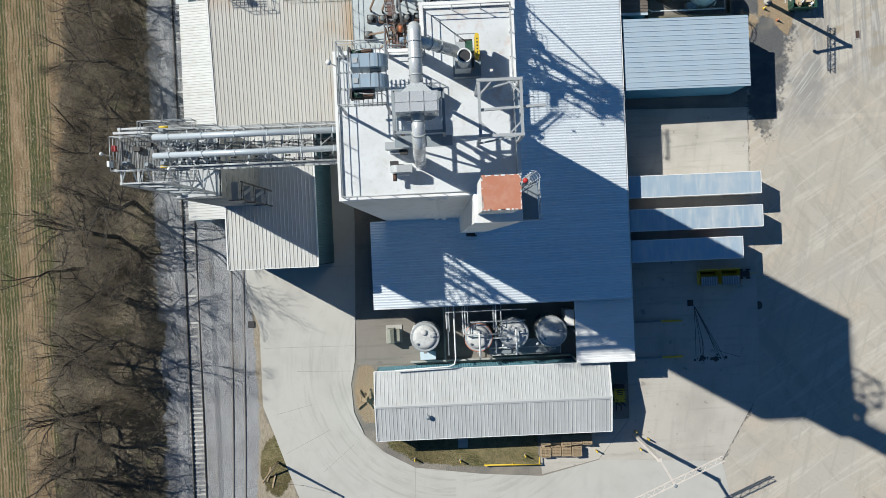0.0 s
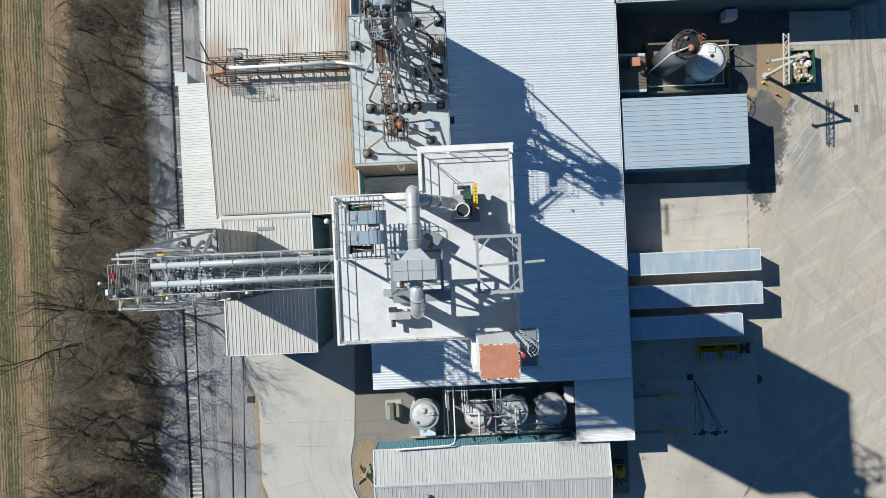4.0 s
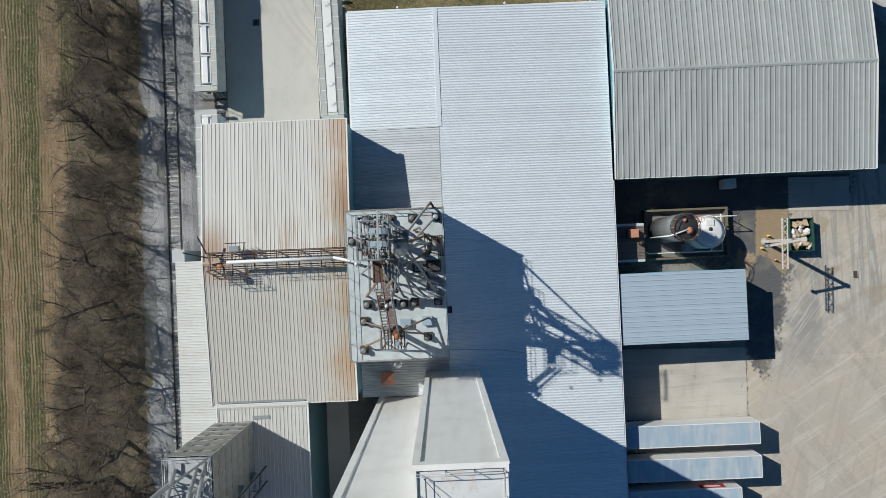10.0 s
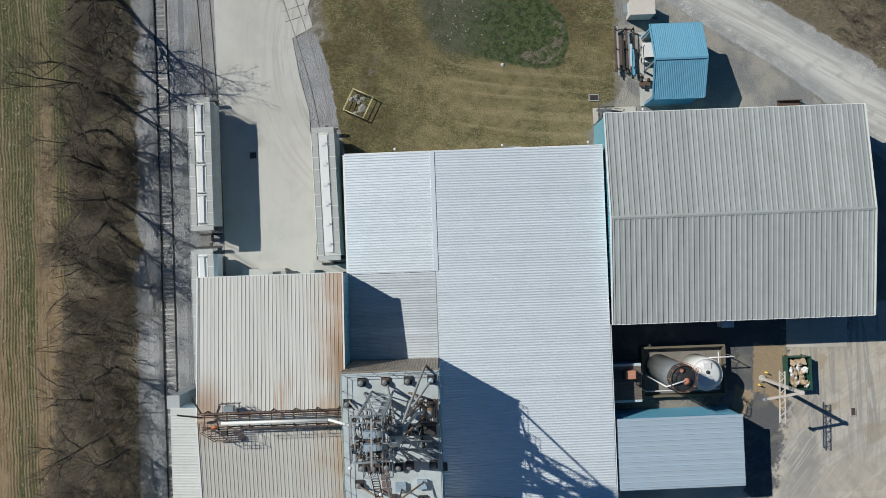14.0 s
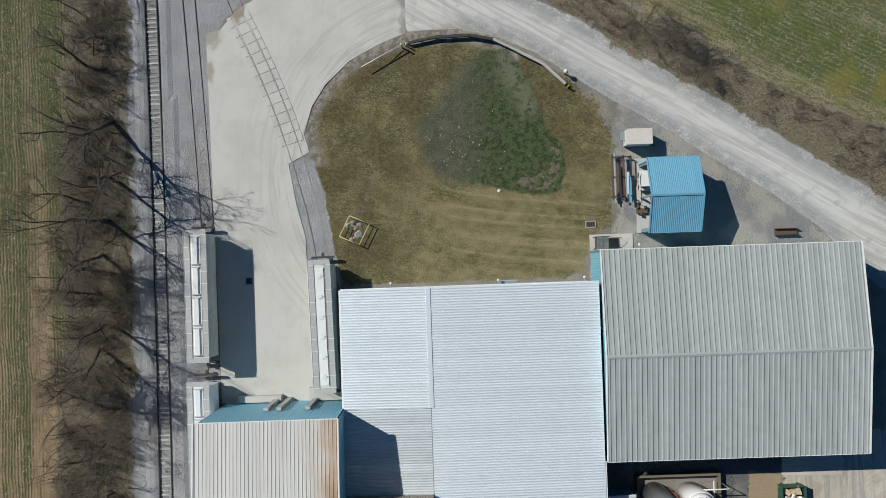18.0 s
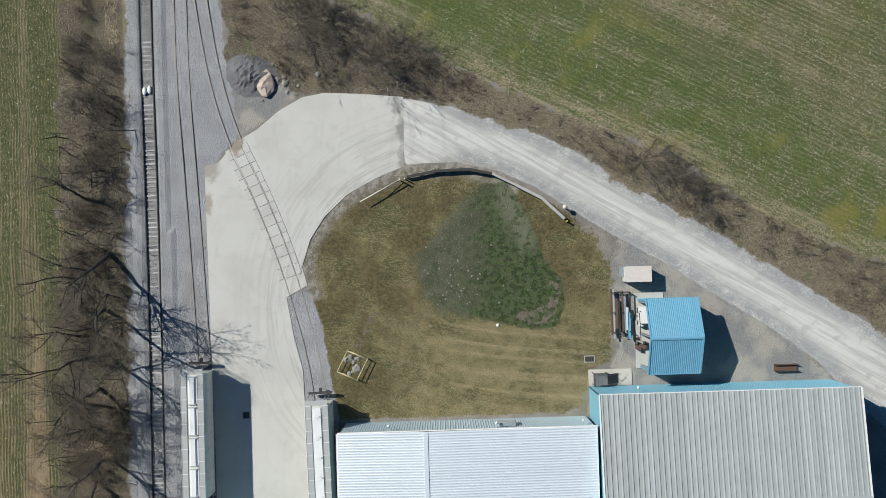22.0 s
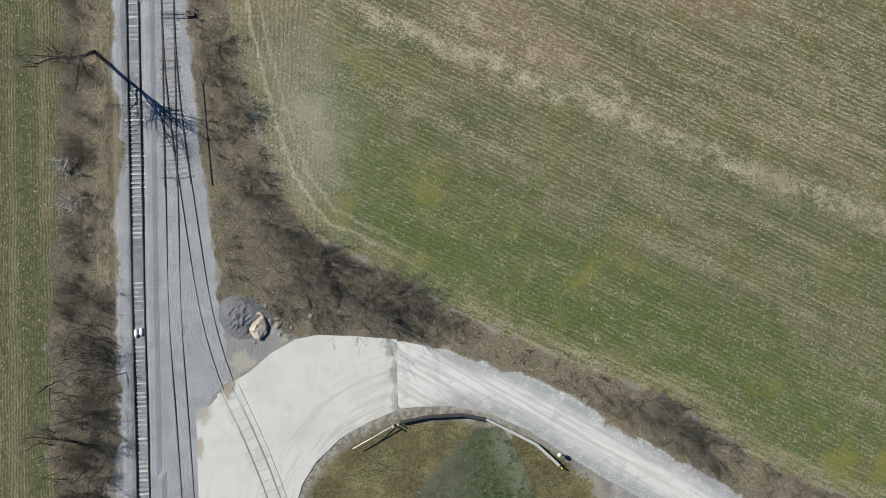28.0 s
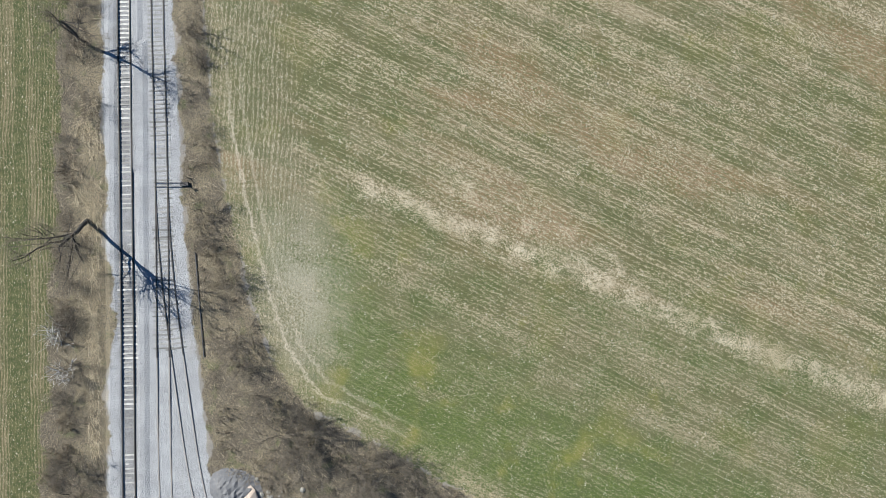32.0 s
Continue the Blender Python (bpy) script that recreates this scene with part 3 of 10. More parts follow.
    # north-eastern field, rows slanting down to the right
    def drilled(turn, gap):
        """Straw in short bits that gather along rows."""
        way = k.n("ShaderNodeSeparateXYZ")
        k.put(way.inputs[0], k.mapped((1, 1, 1), turn))
        bow = k.math("MULTIPLY_ADD", k.noise(0.14, 3), 1.3, way.outputs[1])
        row = k.math("SINE", k.math("MULTIPLY", bow, 6.283 / gap))
        bit = k.math("MULTIPLY_ADD", k.chips((7.0, 12.0), turn), 0.34, 0.265)
        return k.math("MULTIPLY_ADD", row, 0.062, bit)

    slant = drilled(27, 0.58)
    along = drilled(94, 0.58)
    head = k.step(k.math("ADD", k.attr("headland"), k.math("MULTIPLY", wobble, 1.2)), 0.1, 0.9)
    lines = k.mix(head, k.grey(slant), k.grey(along))
    broad = k.noise(0.05, 6, k.mapped((0.22, 3.6, 1), 24), 0.55, 0.2)
    streak = k.noise(1.0, 4, k.mapped((0.035, 0.9, 1), 26), 0.6)
    h = k.mix(k.step(k.noise(0.20, 6), 0.38, 0.62), (0.082, 0.102, 0.030), (0.128, 0.124, 0.056))
    h = k.mix(k.math("MULTIPLY", k.math("MAXIMUM", k.math("MULTIPLY", k.step(broad, 0.50, 0.64), 0.45), k.attr("upper")), 0.65), h, (0.135, 0.110, 0.055))
    h = k.mix(k.math("MULTIPLY", k.attr("upper"), k.math("MULTIPLY", k.step(k.noise(0.10, 6, k.mapped((0.45, 2.2, 1), 26)), 0.55, 0.66), 1.0)), h, (0.29, 0.165, 0.100))
    h = k.mix(k.math("MULTIPLY", k.attr("upper"), k.math("MULTIPLY", k.step(k.noise(0.11, 6, k.mapped((0.4, 2.0, 1), 26)), 0.50, 0.62), 0.9)), h, (0.070, 0.096, 0.030))
    h = k.mix(k.math("MULTIPLY", k.step(streak, 0.50, 0.66), k.math("MULTIPLY_ADD", k.attr("upper"), 0.35, 0.15)), h, (0.20, 0.155, 0.085))
    h = k.mix(k.math("MULTIPLY", k.attr("lush"), k.math("MULTIPLY_ADD", k.step(k.noise(0.22, 6), 0.36, 0.58), 0.65, 0.25)), h, (0.072, 0.101, 0.022))
    h = k.mix(k.math("MULTIPLY", k.step(k.math("MULTIPLY_ADD", k.attr("lush"), 0.03, k.noise(0.17, 6)), 0.62, 0.72), 0.6), h, (0.160, 0.150, 0.034))
    swaths = k.noise(1.0, 6, k.mapped((0.05, 0.42, 1), 26), 0.62, 0.3)  # bands where straw lies thick or thin
    h = k.mix(k.math("MULTIPLY", k.step(swaths, 0.50, 0.64), k.math("MULTIPLY_ADD", k.attr("upper"), 0.40, 0.10)), h, (0.190, 0.135, 0.082))
    h = k.mix(k.math("MULTIPLY", k.step(swaths, 0.50, 0.36), k.math("MULTIPLY_ADD", k.attr("upper"), 0.40, 0.10)), h, (0.080, 0.094, 0.032))
    strawy = k.math("MULTIPLY_ADD", k.math("ADD", streak, k.noise(0.35, 4)), 0.22, lines)
    strawy = k.math("ADD", strawy, k.math("MULTIPLY_ADD", swaths, 0.34, -0.155))
    amount = k.math("MULTIPLY_ADD", k.math("MAXIMUM", k.math("MULTIPLY", k.step(broad, 0.48, 0.64), 0.40), k.attr("upper")), 0.56, 0.34)
    h = k.mix(k.math("MULTIPLY", k.step(strawy, 0.735, 0.775), amount), h, (0.50, 0.425, 0.30))
    h = k.mix(k.math("MULTIPLY", k.step(k.math("ADD", k.attr("swath"), k.math("MULTIPLY", wobble, 1.8)), 0.25, 1.05), k.step(k.math("MULTIPLY_ADD", k.noise(0.4, 4), 0.7, fine), 0.80, 0.95)), h, (0.56, 0.48, 0.355))
    h = k.mix(k.math("MULTIPLY", head, 0.55), h, k.mix(k.step(along, 0.50, 0.60), (0.112, 0.112, 0.055), (0.36, 0.315, 0.23)))
    h = k.mix(k.math("MULTIPLY", k.step(k.noise(0.11, 4), 0.56, 0.66), k.math("MULTIPLY", k.step(fine, 0.46, 0.58), 0.22)), h, (0.42, 0.36, 0.25))
    h = k.mix(k.math("MULTIPLY", k.step(k.chips((7.5, 7.5)), 0.980, 0.990), 0.70), h, (0.56, 0.52, 0.43))
    h = k.mix(k.math("MULTIPLY", k.step(k.chips((9.0, 11.0), 50), 0.74, 0.84), 0.45), h, (0.052, 0.062, 0.025))
    h = k.mix(k.math("MULTIPLY", k.attr("pale"), k.step(k.math("MULTIPLY_ADD", k.noise(0.3, 6), 0.5, fine), 0.58, 0.80)), h, (0.40, 0.365, 0.285))
    h = k.mix(k.math("MULTIPLY", k.attr("lush"), k.math("MULTIPLY", k.step(k.noise(0.5, 6), 0.42, 0.60), 0.6)), h, k.mix(k.step(fine, 0.42, 0.6), (0.058, 0.088, 0.018), (0.116, 0.146, 0.030)))
    margin = k.math("MULTIPLY", k.math("MULTIPLY", k.step(k.math("MULTIPLY_ADD", wobble, 1.2, k.attr("rim")), -3.4, -1.0), k.attr("grassy")), k.step(k.math("MULTIPLY_ADD", k.noise(0.8, 5, k.mapped((0.3, 2.0, 1), 27)), 0.6, fine), 0.74, 0.92))
    h = k.mix(k.math("MULTIPLY", margin, 0.75), h, (0.40, 0.325, 0.215))
    for rut in (2.3, 3.9):
        off = k.math("ABSOLUTE", k.math("ADD", k.math("MULTIPLY_ADD", wobble, 1.5, k.attr("rim")), rut))
        band = k.math("MULTIPLY", k.math("SUBTRACT", 1.0, k.step(off, 0.04, 0.34)), k.math("MULTIPLY", k.attr("track"), 0.7 if rut < 3 else 0.4))
        h = k.mix(k.math("MULTIPLY", band, k.step(fine, 0.30, 0.56)), h, (0.50, 0.435, 0.34))
    h = k.mix(k.math("MULTIPLY", k.step(k.noise(0.12, 5), 0.54, 0.66), k.math("MULTIPLY_ADD", k.attr("lush"), 0.5, 0.12)), h, (0.205, 0.185, 0.036))
    clay = k.math("MULTIPLY", k.step(k.noise(0.06, 5, k.mapped((0.5, 1.6, 1), 26)), 0.52, 0.66), k.step(k.math("MULTIPLY_ADD", fine, 0.5, strawy), 0.98, 0.80))
    h = k.mix(k.math("MULTIPLY", k.attr("upper"), k.math("MULTIPLY", clay, 0.7)), h, (0.30, 0.165, 0.098))
    c = k.mix(zone("field_ne"), c, h)
    k.bump(k.math("MULTIPLY", k.math("ADD", fine, speck), k.math("MULTIPLY_ADD", k.math("MAXIMUM", yard, road), -0.85, 1.0)), 0.8, 0.12)
    return k.end(c, 0.95)

# ---- geometry helpers ----
class Geo:
    """Collects vertices and faces for one mesh."""
    def __init__(self):
        self.v, self.f, self.s = [], [], []

    def add(self, verts, faces, smooth=False):
        n = len(self.v)
        self.v += [tuple(p) for p in verts]
        self.f += [tuple(i + n for i in q) for q in faces]
        self.s += [smooth] * len(faces)
        return self

    def box(self, x0, x1, y0, y1, z0, z1):
        return self.add([(x, y, z) for z in (z0, z1) for y in (y0, y1) for x in (x0, x1)],
                        [(0, 2, 3, 1), (4, 5, 7, 6), (0, 1, 5, 4), (2, 6, 7, 3), (0, 4, 6, 2), (1, 3, 7, 5)])

    def tube(self, points, r, n=8, caps=True, smooth=True):
        """A round bar along points; r: one radius or one a point."""
        pts = [Vector(p) for p in points]
        rs = r if isinstance(r, (list, tuple)) else [r] * len(pts)
        rings = []
        for i, p in enumerate(pts):
            d = (pts[min(i + 1, len(pts) - 1)] - pts[max(i - 1, 0)]).normalized()
            a = d.cross(Vector((0, 0, 1)))
            a = a.normalized() if a.length > 1e-3 else Vector((1, 0, 0))
            b = d.cross(a)
            rings.append([p + rs[i] * (math.cos(t) * a + math.sin(t) * b) for t in [2 * math.pi * k / n for k in range(n)]])
        m = len(self.v)
        for ring in rings:
            self.v += [tuple(q) for q in ring]
        for i in range(len(rings) - 1):
            for k in range(n):
                self.f.append((m + i * n + k, m + i * n + (k + 1) % n, m + (i + 1) * n + (k + 1) % n, m + (i + 1) * n + k))
                self.s.append(smooth)
        if caps:
            self.f += [tuple(m + k for k in reversed(range(n))), tuple(m + (len(rings) - 1) * n + k for k in range(n))]
            self.s += [False, False]
        return self

    def beam(self, a, b, w, h=None):
        """A square bar from a to b."""
        a, b, h = Vector(a), Vector(b), h or w
        d = (b - a).normalized()
        s = d.cross(Vector((0, 0, 1)))
        s = s.normalized() if s.length > 1e-3 else Vector((1, 0, 0))
        u = s.cross(d)
        c = [(i * w / 2) * s + (j * h / 2) * u for i, j in ((-1, -1), (1, -1), (1, 1), (-1, 1))]
        return self.add([a + q for q in c] + [b + q for q in c],
                        [(0, 1, 5, 4), (1, 2, 6, 5), (2, 3, 7, 6), (3, 0, 4, 7), (3, 2, 1, 0), (4, 5, 6, 7)])

    def prism(self, outline, z0, z1):
        """An upright prism over a counter-clockwise outline."""
        n = len(outline)
        return self.add([(x, y, z0) for x, y in outline] + [(x, y, z1) for x, y in outline],
                        [tuple(range(n, 2 * n)), tuple(reversed(range(n)))] + [(i, (i + 1) % n, n + (i + 1) % n, n + i) for i in range(n)])

    def turned(self, profile, center=(0, 0, 0), n=24, smooth=True):
        """A lathe shape from (radius, height) pairs, bottom to top."""
        cx, cy, cz = center
        m = len(self.v)
        for r, z in profile:
            self.v += [(cx + r * math.cos(2 * math.pi * k / n), cy + r * math.sin(2 * math.pi * k / n), cz + z) for k in range(n)]
        for i in range(len(profile) - 1):
            for k in range(n):
                self.f.append((m + i * n + k, m + i * n + (k + 1) % n, m + (i + 1) * n + (k + 1) % n, m + (i + 1) * n + k))
                self.s.append(smooth)
        self.f += [tuple(m + k for k in reversed(range(n))), tuple(m + (len(profile) - 1) * n + k for k in range(n))]
        self.s += [False, False]
        return self

    def mesh(self, name, material):
        me = bpy.data.meshes.new(name)
        me.from_pydata(self.v, [], self.f)
        me.polygons.foreach_set("use_smooth", self.s)
        if material:
            me.materials.append(material)
        me.update()
        return me


def part(name, geo, material, parent=None, label=""):
    """One mesh object, under a thing or a part if one is given."""
    ob = new(name, geo.mesh(name, material) if isinstance(geo, Geo) else geo)
    if parent:
        ob.parent = parent
    return tagged(ob, label)


def thing(name, label, category, at=(0, 0, 0), group="", kind=""):
    """An Empty that parents the parts of one thing."""
    ob = new(name)
    ob.location = at
    return tagged(ob, label, category, group, kind)


def inside(poly, x, y):
    hit = np.zeros(x.shape, bool)
    for (ax, ay), (bx, by) in zip(poly, poly[1:] + poly[:1]):
        if ay != by:
            hit ^= ((ay > y) != (by > y)) & (x < (bx - ax) * (y - ay) / (by - ay) + ax)
    return hit


def away(poly, x, y, closed=True):
    """Signed distance to an outline: minus inside."""
    d = np.full(x.shape, 1e9)
    for (ax, ay), (bx, by) in zip(poly, poly[1:] + poly[:1] if closed else poly[1:]):
        dx, dy = bx - ax, by - ay
        t = np.clip(((x - ax) * dx + (y - ay) * dy) / (dx * dx + dy * dy + 1e-9), 0, 1)
        d = np.minimum(d, np.hypot(x - ax - t * dx, y - ay - t * dy))
    return np.where(inside(poly, x, y), -d, d) if closed else d


def ribbed(width, length, rise, pitch, high, along="y", foot=0.10, head=0.05):
    """A sheet with raised ribs that run along y (or x), rising by rise over its length."""
    g = Geo()
    cuts = [(0.0, 0.0)]
    for k in range(max(1, round(width / pitch))):
        c = (k + 0.5) * width / max(1, round(width / pitch))
        cuts += [(c - foot / 2, 0), (c - head / 2, high), (c + head / 2, high), (c + foot / 2, 0)]
    cuts.append((width, 0.0))
    pts = [(s, 0.0, h) for s, h in cuts] + [(s, length, h + rise) for s, h in cuts]
    n = len(cuts)
    quads = [(i, i + 1, n + i + 1, n + i) for i in range(n - 1)]
    if along == "x":
        pts = [(q, p, h) for p, q, h in pts]
        quads = [tuple(reversed(f)) for f in quads]
    return g.add(pts, quads)


SHEETS = []  # roofs whose sheets are laid last


def roof_sheets(deck, x0, x1, y0, y1, z0, z1, along, width, pitch, high, material, rib=(0.10, 0.05)):
    """Lay sheets side by side on a slope that goes from z0 to z1 along y or x."""
    SHEETS.append((deck, x0, x1, y0, y1, z0, z1, along, width, pitch, high, material, rib))


def lay_sheets():
    for deck, x0, x1, y0, y1, z0, z1, along, width, pitch, high, material, rib in SHEETS:
        run, span = (y1 - y0, x1 - x0) if along == "y" else (x1 - x0, y1 - y0)
        count = max(1, round(span / width))
        w = span / count
        me = ribbed(w - 0.006, run, z1 - z0, pitch, high, along, *rib).mesh("roof_sheet", material)
        for k in range(count):
            ob = new("roof_sheet", me)
            ob.parent = deck
            ob.location = (x0 + k * w, y0, z0) if along == "y" else (x0, y0 + k * w, z0)


def slope_deck(x0, x1, y0, y1, z0, z1, along, thick=0.18):
    """A sloping deck under the sheets."""
    g = Geo()
    za, zb, zc, zd = (z0, z0, z1, z1) if along == "y" else (z0, z1, z1, z0)
    p = [(x0, y0, za), (x1, y0, zb), (x1, y1, zc), (x0, y1, zd)]
    g.add([(x, y, z - thick) for x, y, z in p] + [(x, y, z - 0.012) for x, y, z in p],
          [(3, 2, 1, 0), (4, 5, 6, 7), (0, 1, 5, 4), (1, 2, 6, 5), (2, 3, 7, 6), (3, 0, 4, 7)])
    return g


def ribbed_wall(a, b, z0, z1, thick=0.16, pitch=0.3, high=0.035, z1b=None):
    """A wall from a to b whose ribbed outer face is on the right of that way; z1b: height at b."""
    a, b = Vector((*a, 0)), Vector((*b, 0))
    d = (b - a).normalized()
    out = Vector((d.y, -d.x, 0))
    run = (b - a).length
    z1b = z1 if z1b is None else z1b
    g = Geo()
    cuts = [(0.0, 0.0)]
    for k in range(int(run / pitch)):
        c = (k + 0.5) * run / int(run / pitch)
        cuts += [(c - 0.06, 0), (c - 0.03, high), (c + 0.03, high), (c + 0.06, 0)]
    cuts.append((run, 0.0))
    top = lambda s: z1 + (z1b - z1) * s / run
    n = len(cuts)
    low = [a + d * s + out * h + Vector((0, 0, z0)) for s, h in cuts]
    high_ = [a + d * s + out * h + Vector((0, 0, top(s))) for s, h in cuts]
    g.add(low + high_, [(i, i + 1, n + i + 1, n + i) for i in range(n - 1)])
    back = [a - out * thick + Vector((0, 0, z0)), b - out * thick + Vector((0, 0, z0)), b - out * thick + Vector((0, 0, z1b)), a - out * thick + Vector((0, 0, z1))]
    m = len(g.v)
    g.v += [tuple(p) for p in back]
    g.f += [(m + 1, m, m + 3, m + 2), (n, 2 * n - 1, m + 2, m + 3), (0, n, m + 3, m), (n - 1, m + 1, m + 2, 2 * n - 1)]
    g.s += [False] * 4
    return g


def railing(parent, points, high=1.07, gap=1.6, material=None, closed=False, r=0.035):
    """Posts and two rails along a line of points, as parts of a thing."""
    pts = [Vector(p) for p in points]
    if closed:
        pts.append(pts[0])
    for a, b in zip(pts, pts[1:]):
        for frac in (0.5, 1.0):
            g = Geo().tube([a + Vector((0, 0, high * frac)), b + Vector((0, 0, high * frac))], r, 5)
            part("rail", g, material or GALV, parent)
        n = max(1, round((b - a).length / gap))
        for k in range(n + (0 if closed else 1)):
            p = a.lerp(b, k / n)
            part("post", Geo().tube([p, p + Vector((0, 0, high))], r, 5), material or GALV, parent)

# ---- ground ----
FIELD_W = [(-49.9, -60), (-48.8, -20), (-46.8, 11), (-45, 32), (-43, 53), (-42, 80), (-42, 102), (-41, 120), (-40, 140), (-39.2, 165), (-38, 230)]
FIELD_NE = [(-22.2, 230), (-21.8, 160), (-20.9, 146), (-19.2, 135.5), (-16.5, 124), (-13.9, 115.6), (-9.9, 109.8), (-4.4, 106.9), (1.1, 103.9), (6.6, 100.4), (13.5, 96.9),
            (20.4, 93.6), (27.3, 91.0), (34.1, 87.8), (40.9, 82.9), (47.7, 78.9), (54.5, 76.0), (62, 73), (90, 60), (240, 0)]
ROAD_N = [(-0.5, 96.6), (5.8, 95.2), (13.4, 93.0), (20.2, 89.8), (27.1, 85.4), (33.9, 81.2), (40.7, 77.2), (47.4, 72.7), (54.2, 68.5), (62, 63.5), (90, 46), (240, -30)]
ROAD_S = [(0.2, 88.1), (6.3, 88.3), (11.1, 87.2), (15.9, 85.0), (20.0, 82.3), (25, 79), (31, 75.5), (37, 71.5), (44, 67.0), (50, 62.5), (56, 56), (70, 44), (240, -60)]
INFIELD = [(-12.4, 75.8), (-11.7, 79.0), (-9.9, 81.7), (-7.0, 84.4), (-3.5, 86.3), (0.0, 87.6), (6.3, 87.9), (11.1, 86.7), (15.9, 84.2), (20.0, 81.4), (23.6, 78.4), (25.0, 75.0),
           (25.0, 70), (25.5, 64.5), (22.0, 61.5), (21.5, 57), (-8.5, 57), (-9.2, 59.5), (-10.6, 69.3), (-12.0, 73.5)]
WET = [(1.0, 76.2), (5.1, 81.0), (9.4, 85.4), (12.6, 85.6), (15.3, 81.5), (16.9, 76.0), (19.0, 73.6), (19.5, 70.0), (18.4, 67.6), (15.1, 67.3), (11.0, 68.3), (8.2, 69.1), (3.4, 69.8), (1.9, 72.6)]

MAIN = [(-31.6, 172), (-31.75, 160.5), (-31.55, 139), (-31.45, 118), (-31.35, 100), (-31.15, 86), (-31.0, 70), (-31.0, 50), (-31.1, 30), (-31.0, 10), (-31.0, -10), (-31.1, -30), (-31.2, -60)]


def ground():
    def axis(lo, hi, cell):
        mid = np.arange(lo, hi + cell / 2, cell)
        out = np.array([3, 8, 18, 40, 90, 200, 450, 1000, 1800.0])
        return np.concatenate([lo - out[::-1], mid, hi + out])
    xs, ys = axis(-72, 76, 0.6), axis(-46, 184, 0.6)
    x, y = [a.ravel() for a in np.meshgrid(xs, ys)]
    n, m = len(xs), len(ys)
    i = (np.arange(m - 1)[:, None] * n + np.arange(n - 1)).ravel()
    faces = np.stack([i, i + 1, i + n + 1, i + n], 1)
    me = bpy.data.meshes.new("ground")
    bumps = 0.05 * (np.sin(x * 0.31 + np.sin(y * 0.17) * 2) + np.sin(y * 0.23 + x * 0.11)) - 0.06
    far = np.maximum(0, np.maximum(np.abs(x) - 70, np.abs(y - 69) - 110))
    bumps = bumps + np.where(away(INFIELD, x, y) < 1.5, 0.09, 0)
    off = np.abs(x - np.interp(y, [p[1] for p in MAIN[::-1]], [p[0] for p in MAIN[::-1]]))
    bumps = bumps + np.where((off > 0.95) & (off < 2.3) & (far == 0), 0.32, 0)
    bumps = np.where((np.abs(x - 0.2) < 5) & (np.abs(y - 92.5) < 6), 0.085, bumps)
    bumps = np.where(((x > 36.5) & (y < 14)) | ((y < -22.6) & (x > -12.5)), 0.13, bumps)  # the yard lies almost level with its slabs
    me.from_pydata(np.stack([x, y, np.where(far > 0, -0.06, bumps * 0.5 - 0.03)], 1).tolist(), [], faces.tolist())

    def zone(name, signed, soft):
        me.attributes.new(name, "FLOAT", "POINT").data.foreach_set("value", np.clip(0.5 - signed / (2 * soft), 0, 1).astype(np.float32))

    fw = x - np.interp(y, [p[1] for p in FIELD_W], [p[0] for p in FIELD_W])
    zone("field_w", fw, 1.6)
    ne = away(FIELD_NE + [(240, 230)], x, y)
    ne[(x > 200) | (y > 220)] = -50
    zone("field_ne", ne, 1.5)
    zone("headland", x + 9 + 0.1 * (y - 130), 5.0)
    road = away(ROAD_N + ROAD_S[::-1], x, y)
    zone("road", road, np.where((x > 24) & (y < 76), 0.8, 0.45))
    zone("ballast", np.minimum(away([(-35.5, -60), (-35.2, 30), (-34.6, 60), (-34.2, 100), (-33.7, 118), (-34.6, 150), (-35.2, 230), (-25.9, 230), (-25.6, 160), (-24.9, 142),
                                     (-24.5, 132), (-23.2, 118), (-21.4, 101.5), (-20.2, 92.5), (-24.2, 88), (-24.0, 60), (-23.8, 43), (-23.8, -4), (-23.4, -20), (-26, -60)], x, y),
                               away([(-15.0, 72.0), (-14.0, 67.3), (-13.0, 63.1), (-12.7, 50.6), (-12.6, 43), (-8.6, 43), (-8.9, 59.5), (-9.5, 64.4), (-10.8, 69.3), (-12.2, 73.5)], x, y)), 0.7)
    litter = np.minimum(np.maximum(-fw - 0.3, x + 35.2 - 0.0 * y), np.maximum(-road, np.maximum(-ne, np.where(y > 60, -20.0, 20.0))))
    west = np.maximum(-fw - 2.0, x - np.interp(y, [-60, 30, 60, 100, 118, 150, 230], [-35.3, -35.0, -34.5, -34.1, -33.6, -34.5, -35.1]))
    belt = np.maximum(np.maximum(-ne, away(ROAD_N + [(240, 230), (-25.5, 230), (-25.4, 160), (-24.7, 142), (-24.3, 132), (-23, 118), (-21.2, 102), (-13, 97.4)], x, y)), -200)
    zone("litter", np.minimum(west, belt), np.where(x < -30, 1.7, 1.2))
    zone("lawn", np.minimum(np.minimum(away(INFIELD, x, y), away([(-9.8, -20.5), (-7.5, -24.8), (-4.0, -26.8), (3.6, -27.6), (10.8, -27.6), (10.9, -22), (-9, -22)], x, y)),
                            np.maximum(np.hypot((x + 21.6) * 1.3, (y + 26.5) * 0.7) - 2.6, -0.35)), np.where((x > 18) & (y > 50), 2.0, 0.6))
    rim_in = away(INFIELD, x, y)
    me.attributes.new("edge", "FLOAT", "POINT").data.foreach_set("value", (np.clip(1.3 - np.abs(rim_in + 0.35) / 0.95, 0, 1) * (x < 14) * (y > 72)).astype(np.float32))
    zone("wet", away(WET, x, y), np.where(x < 9, 2.0, 0.5))
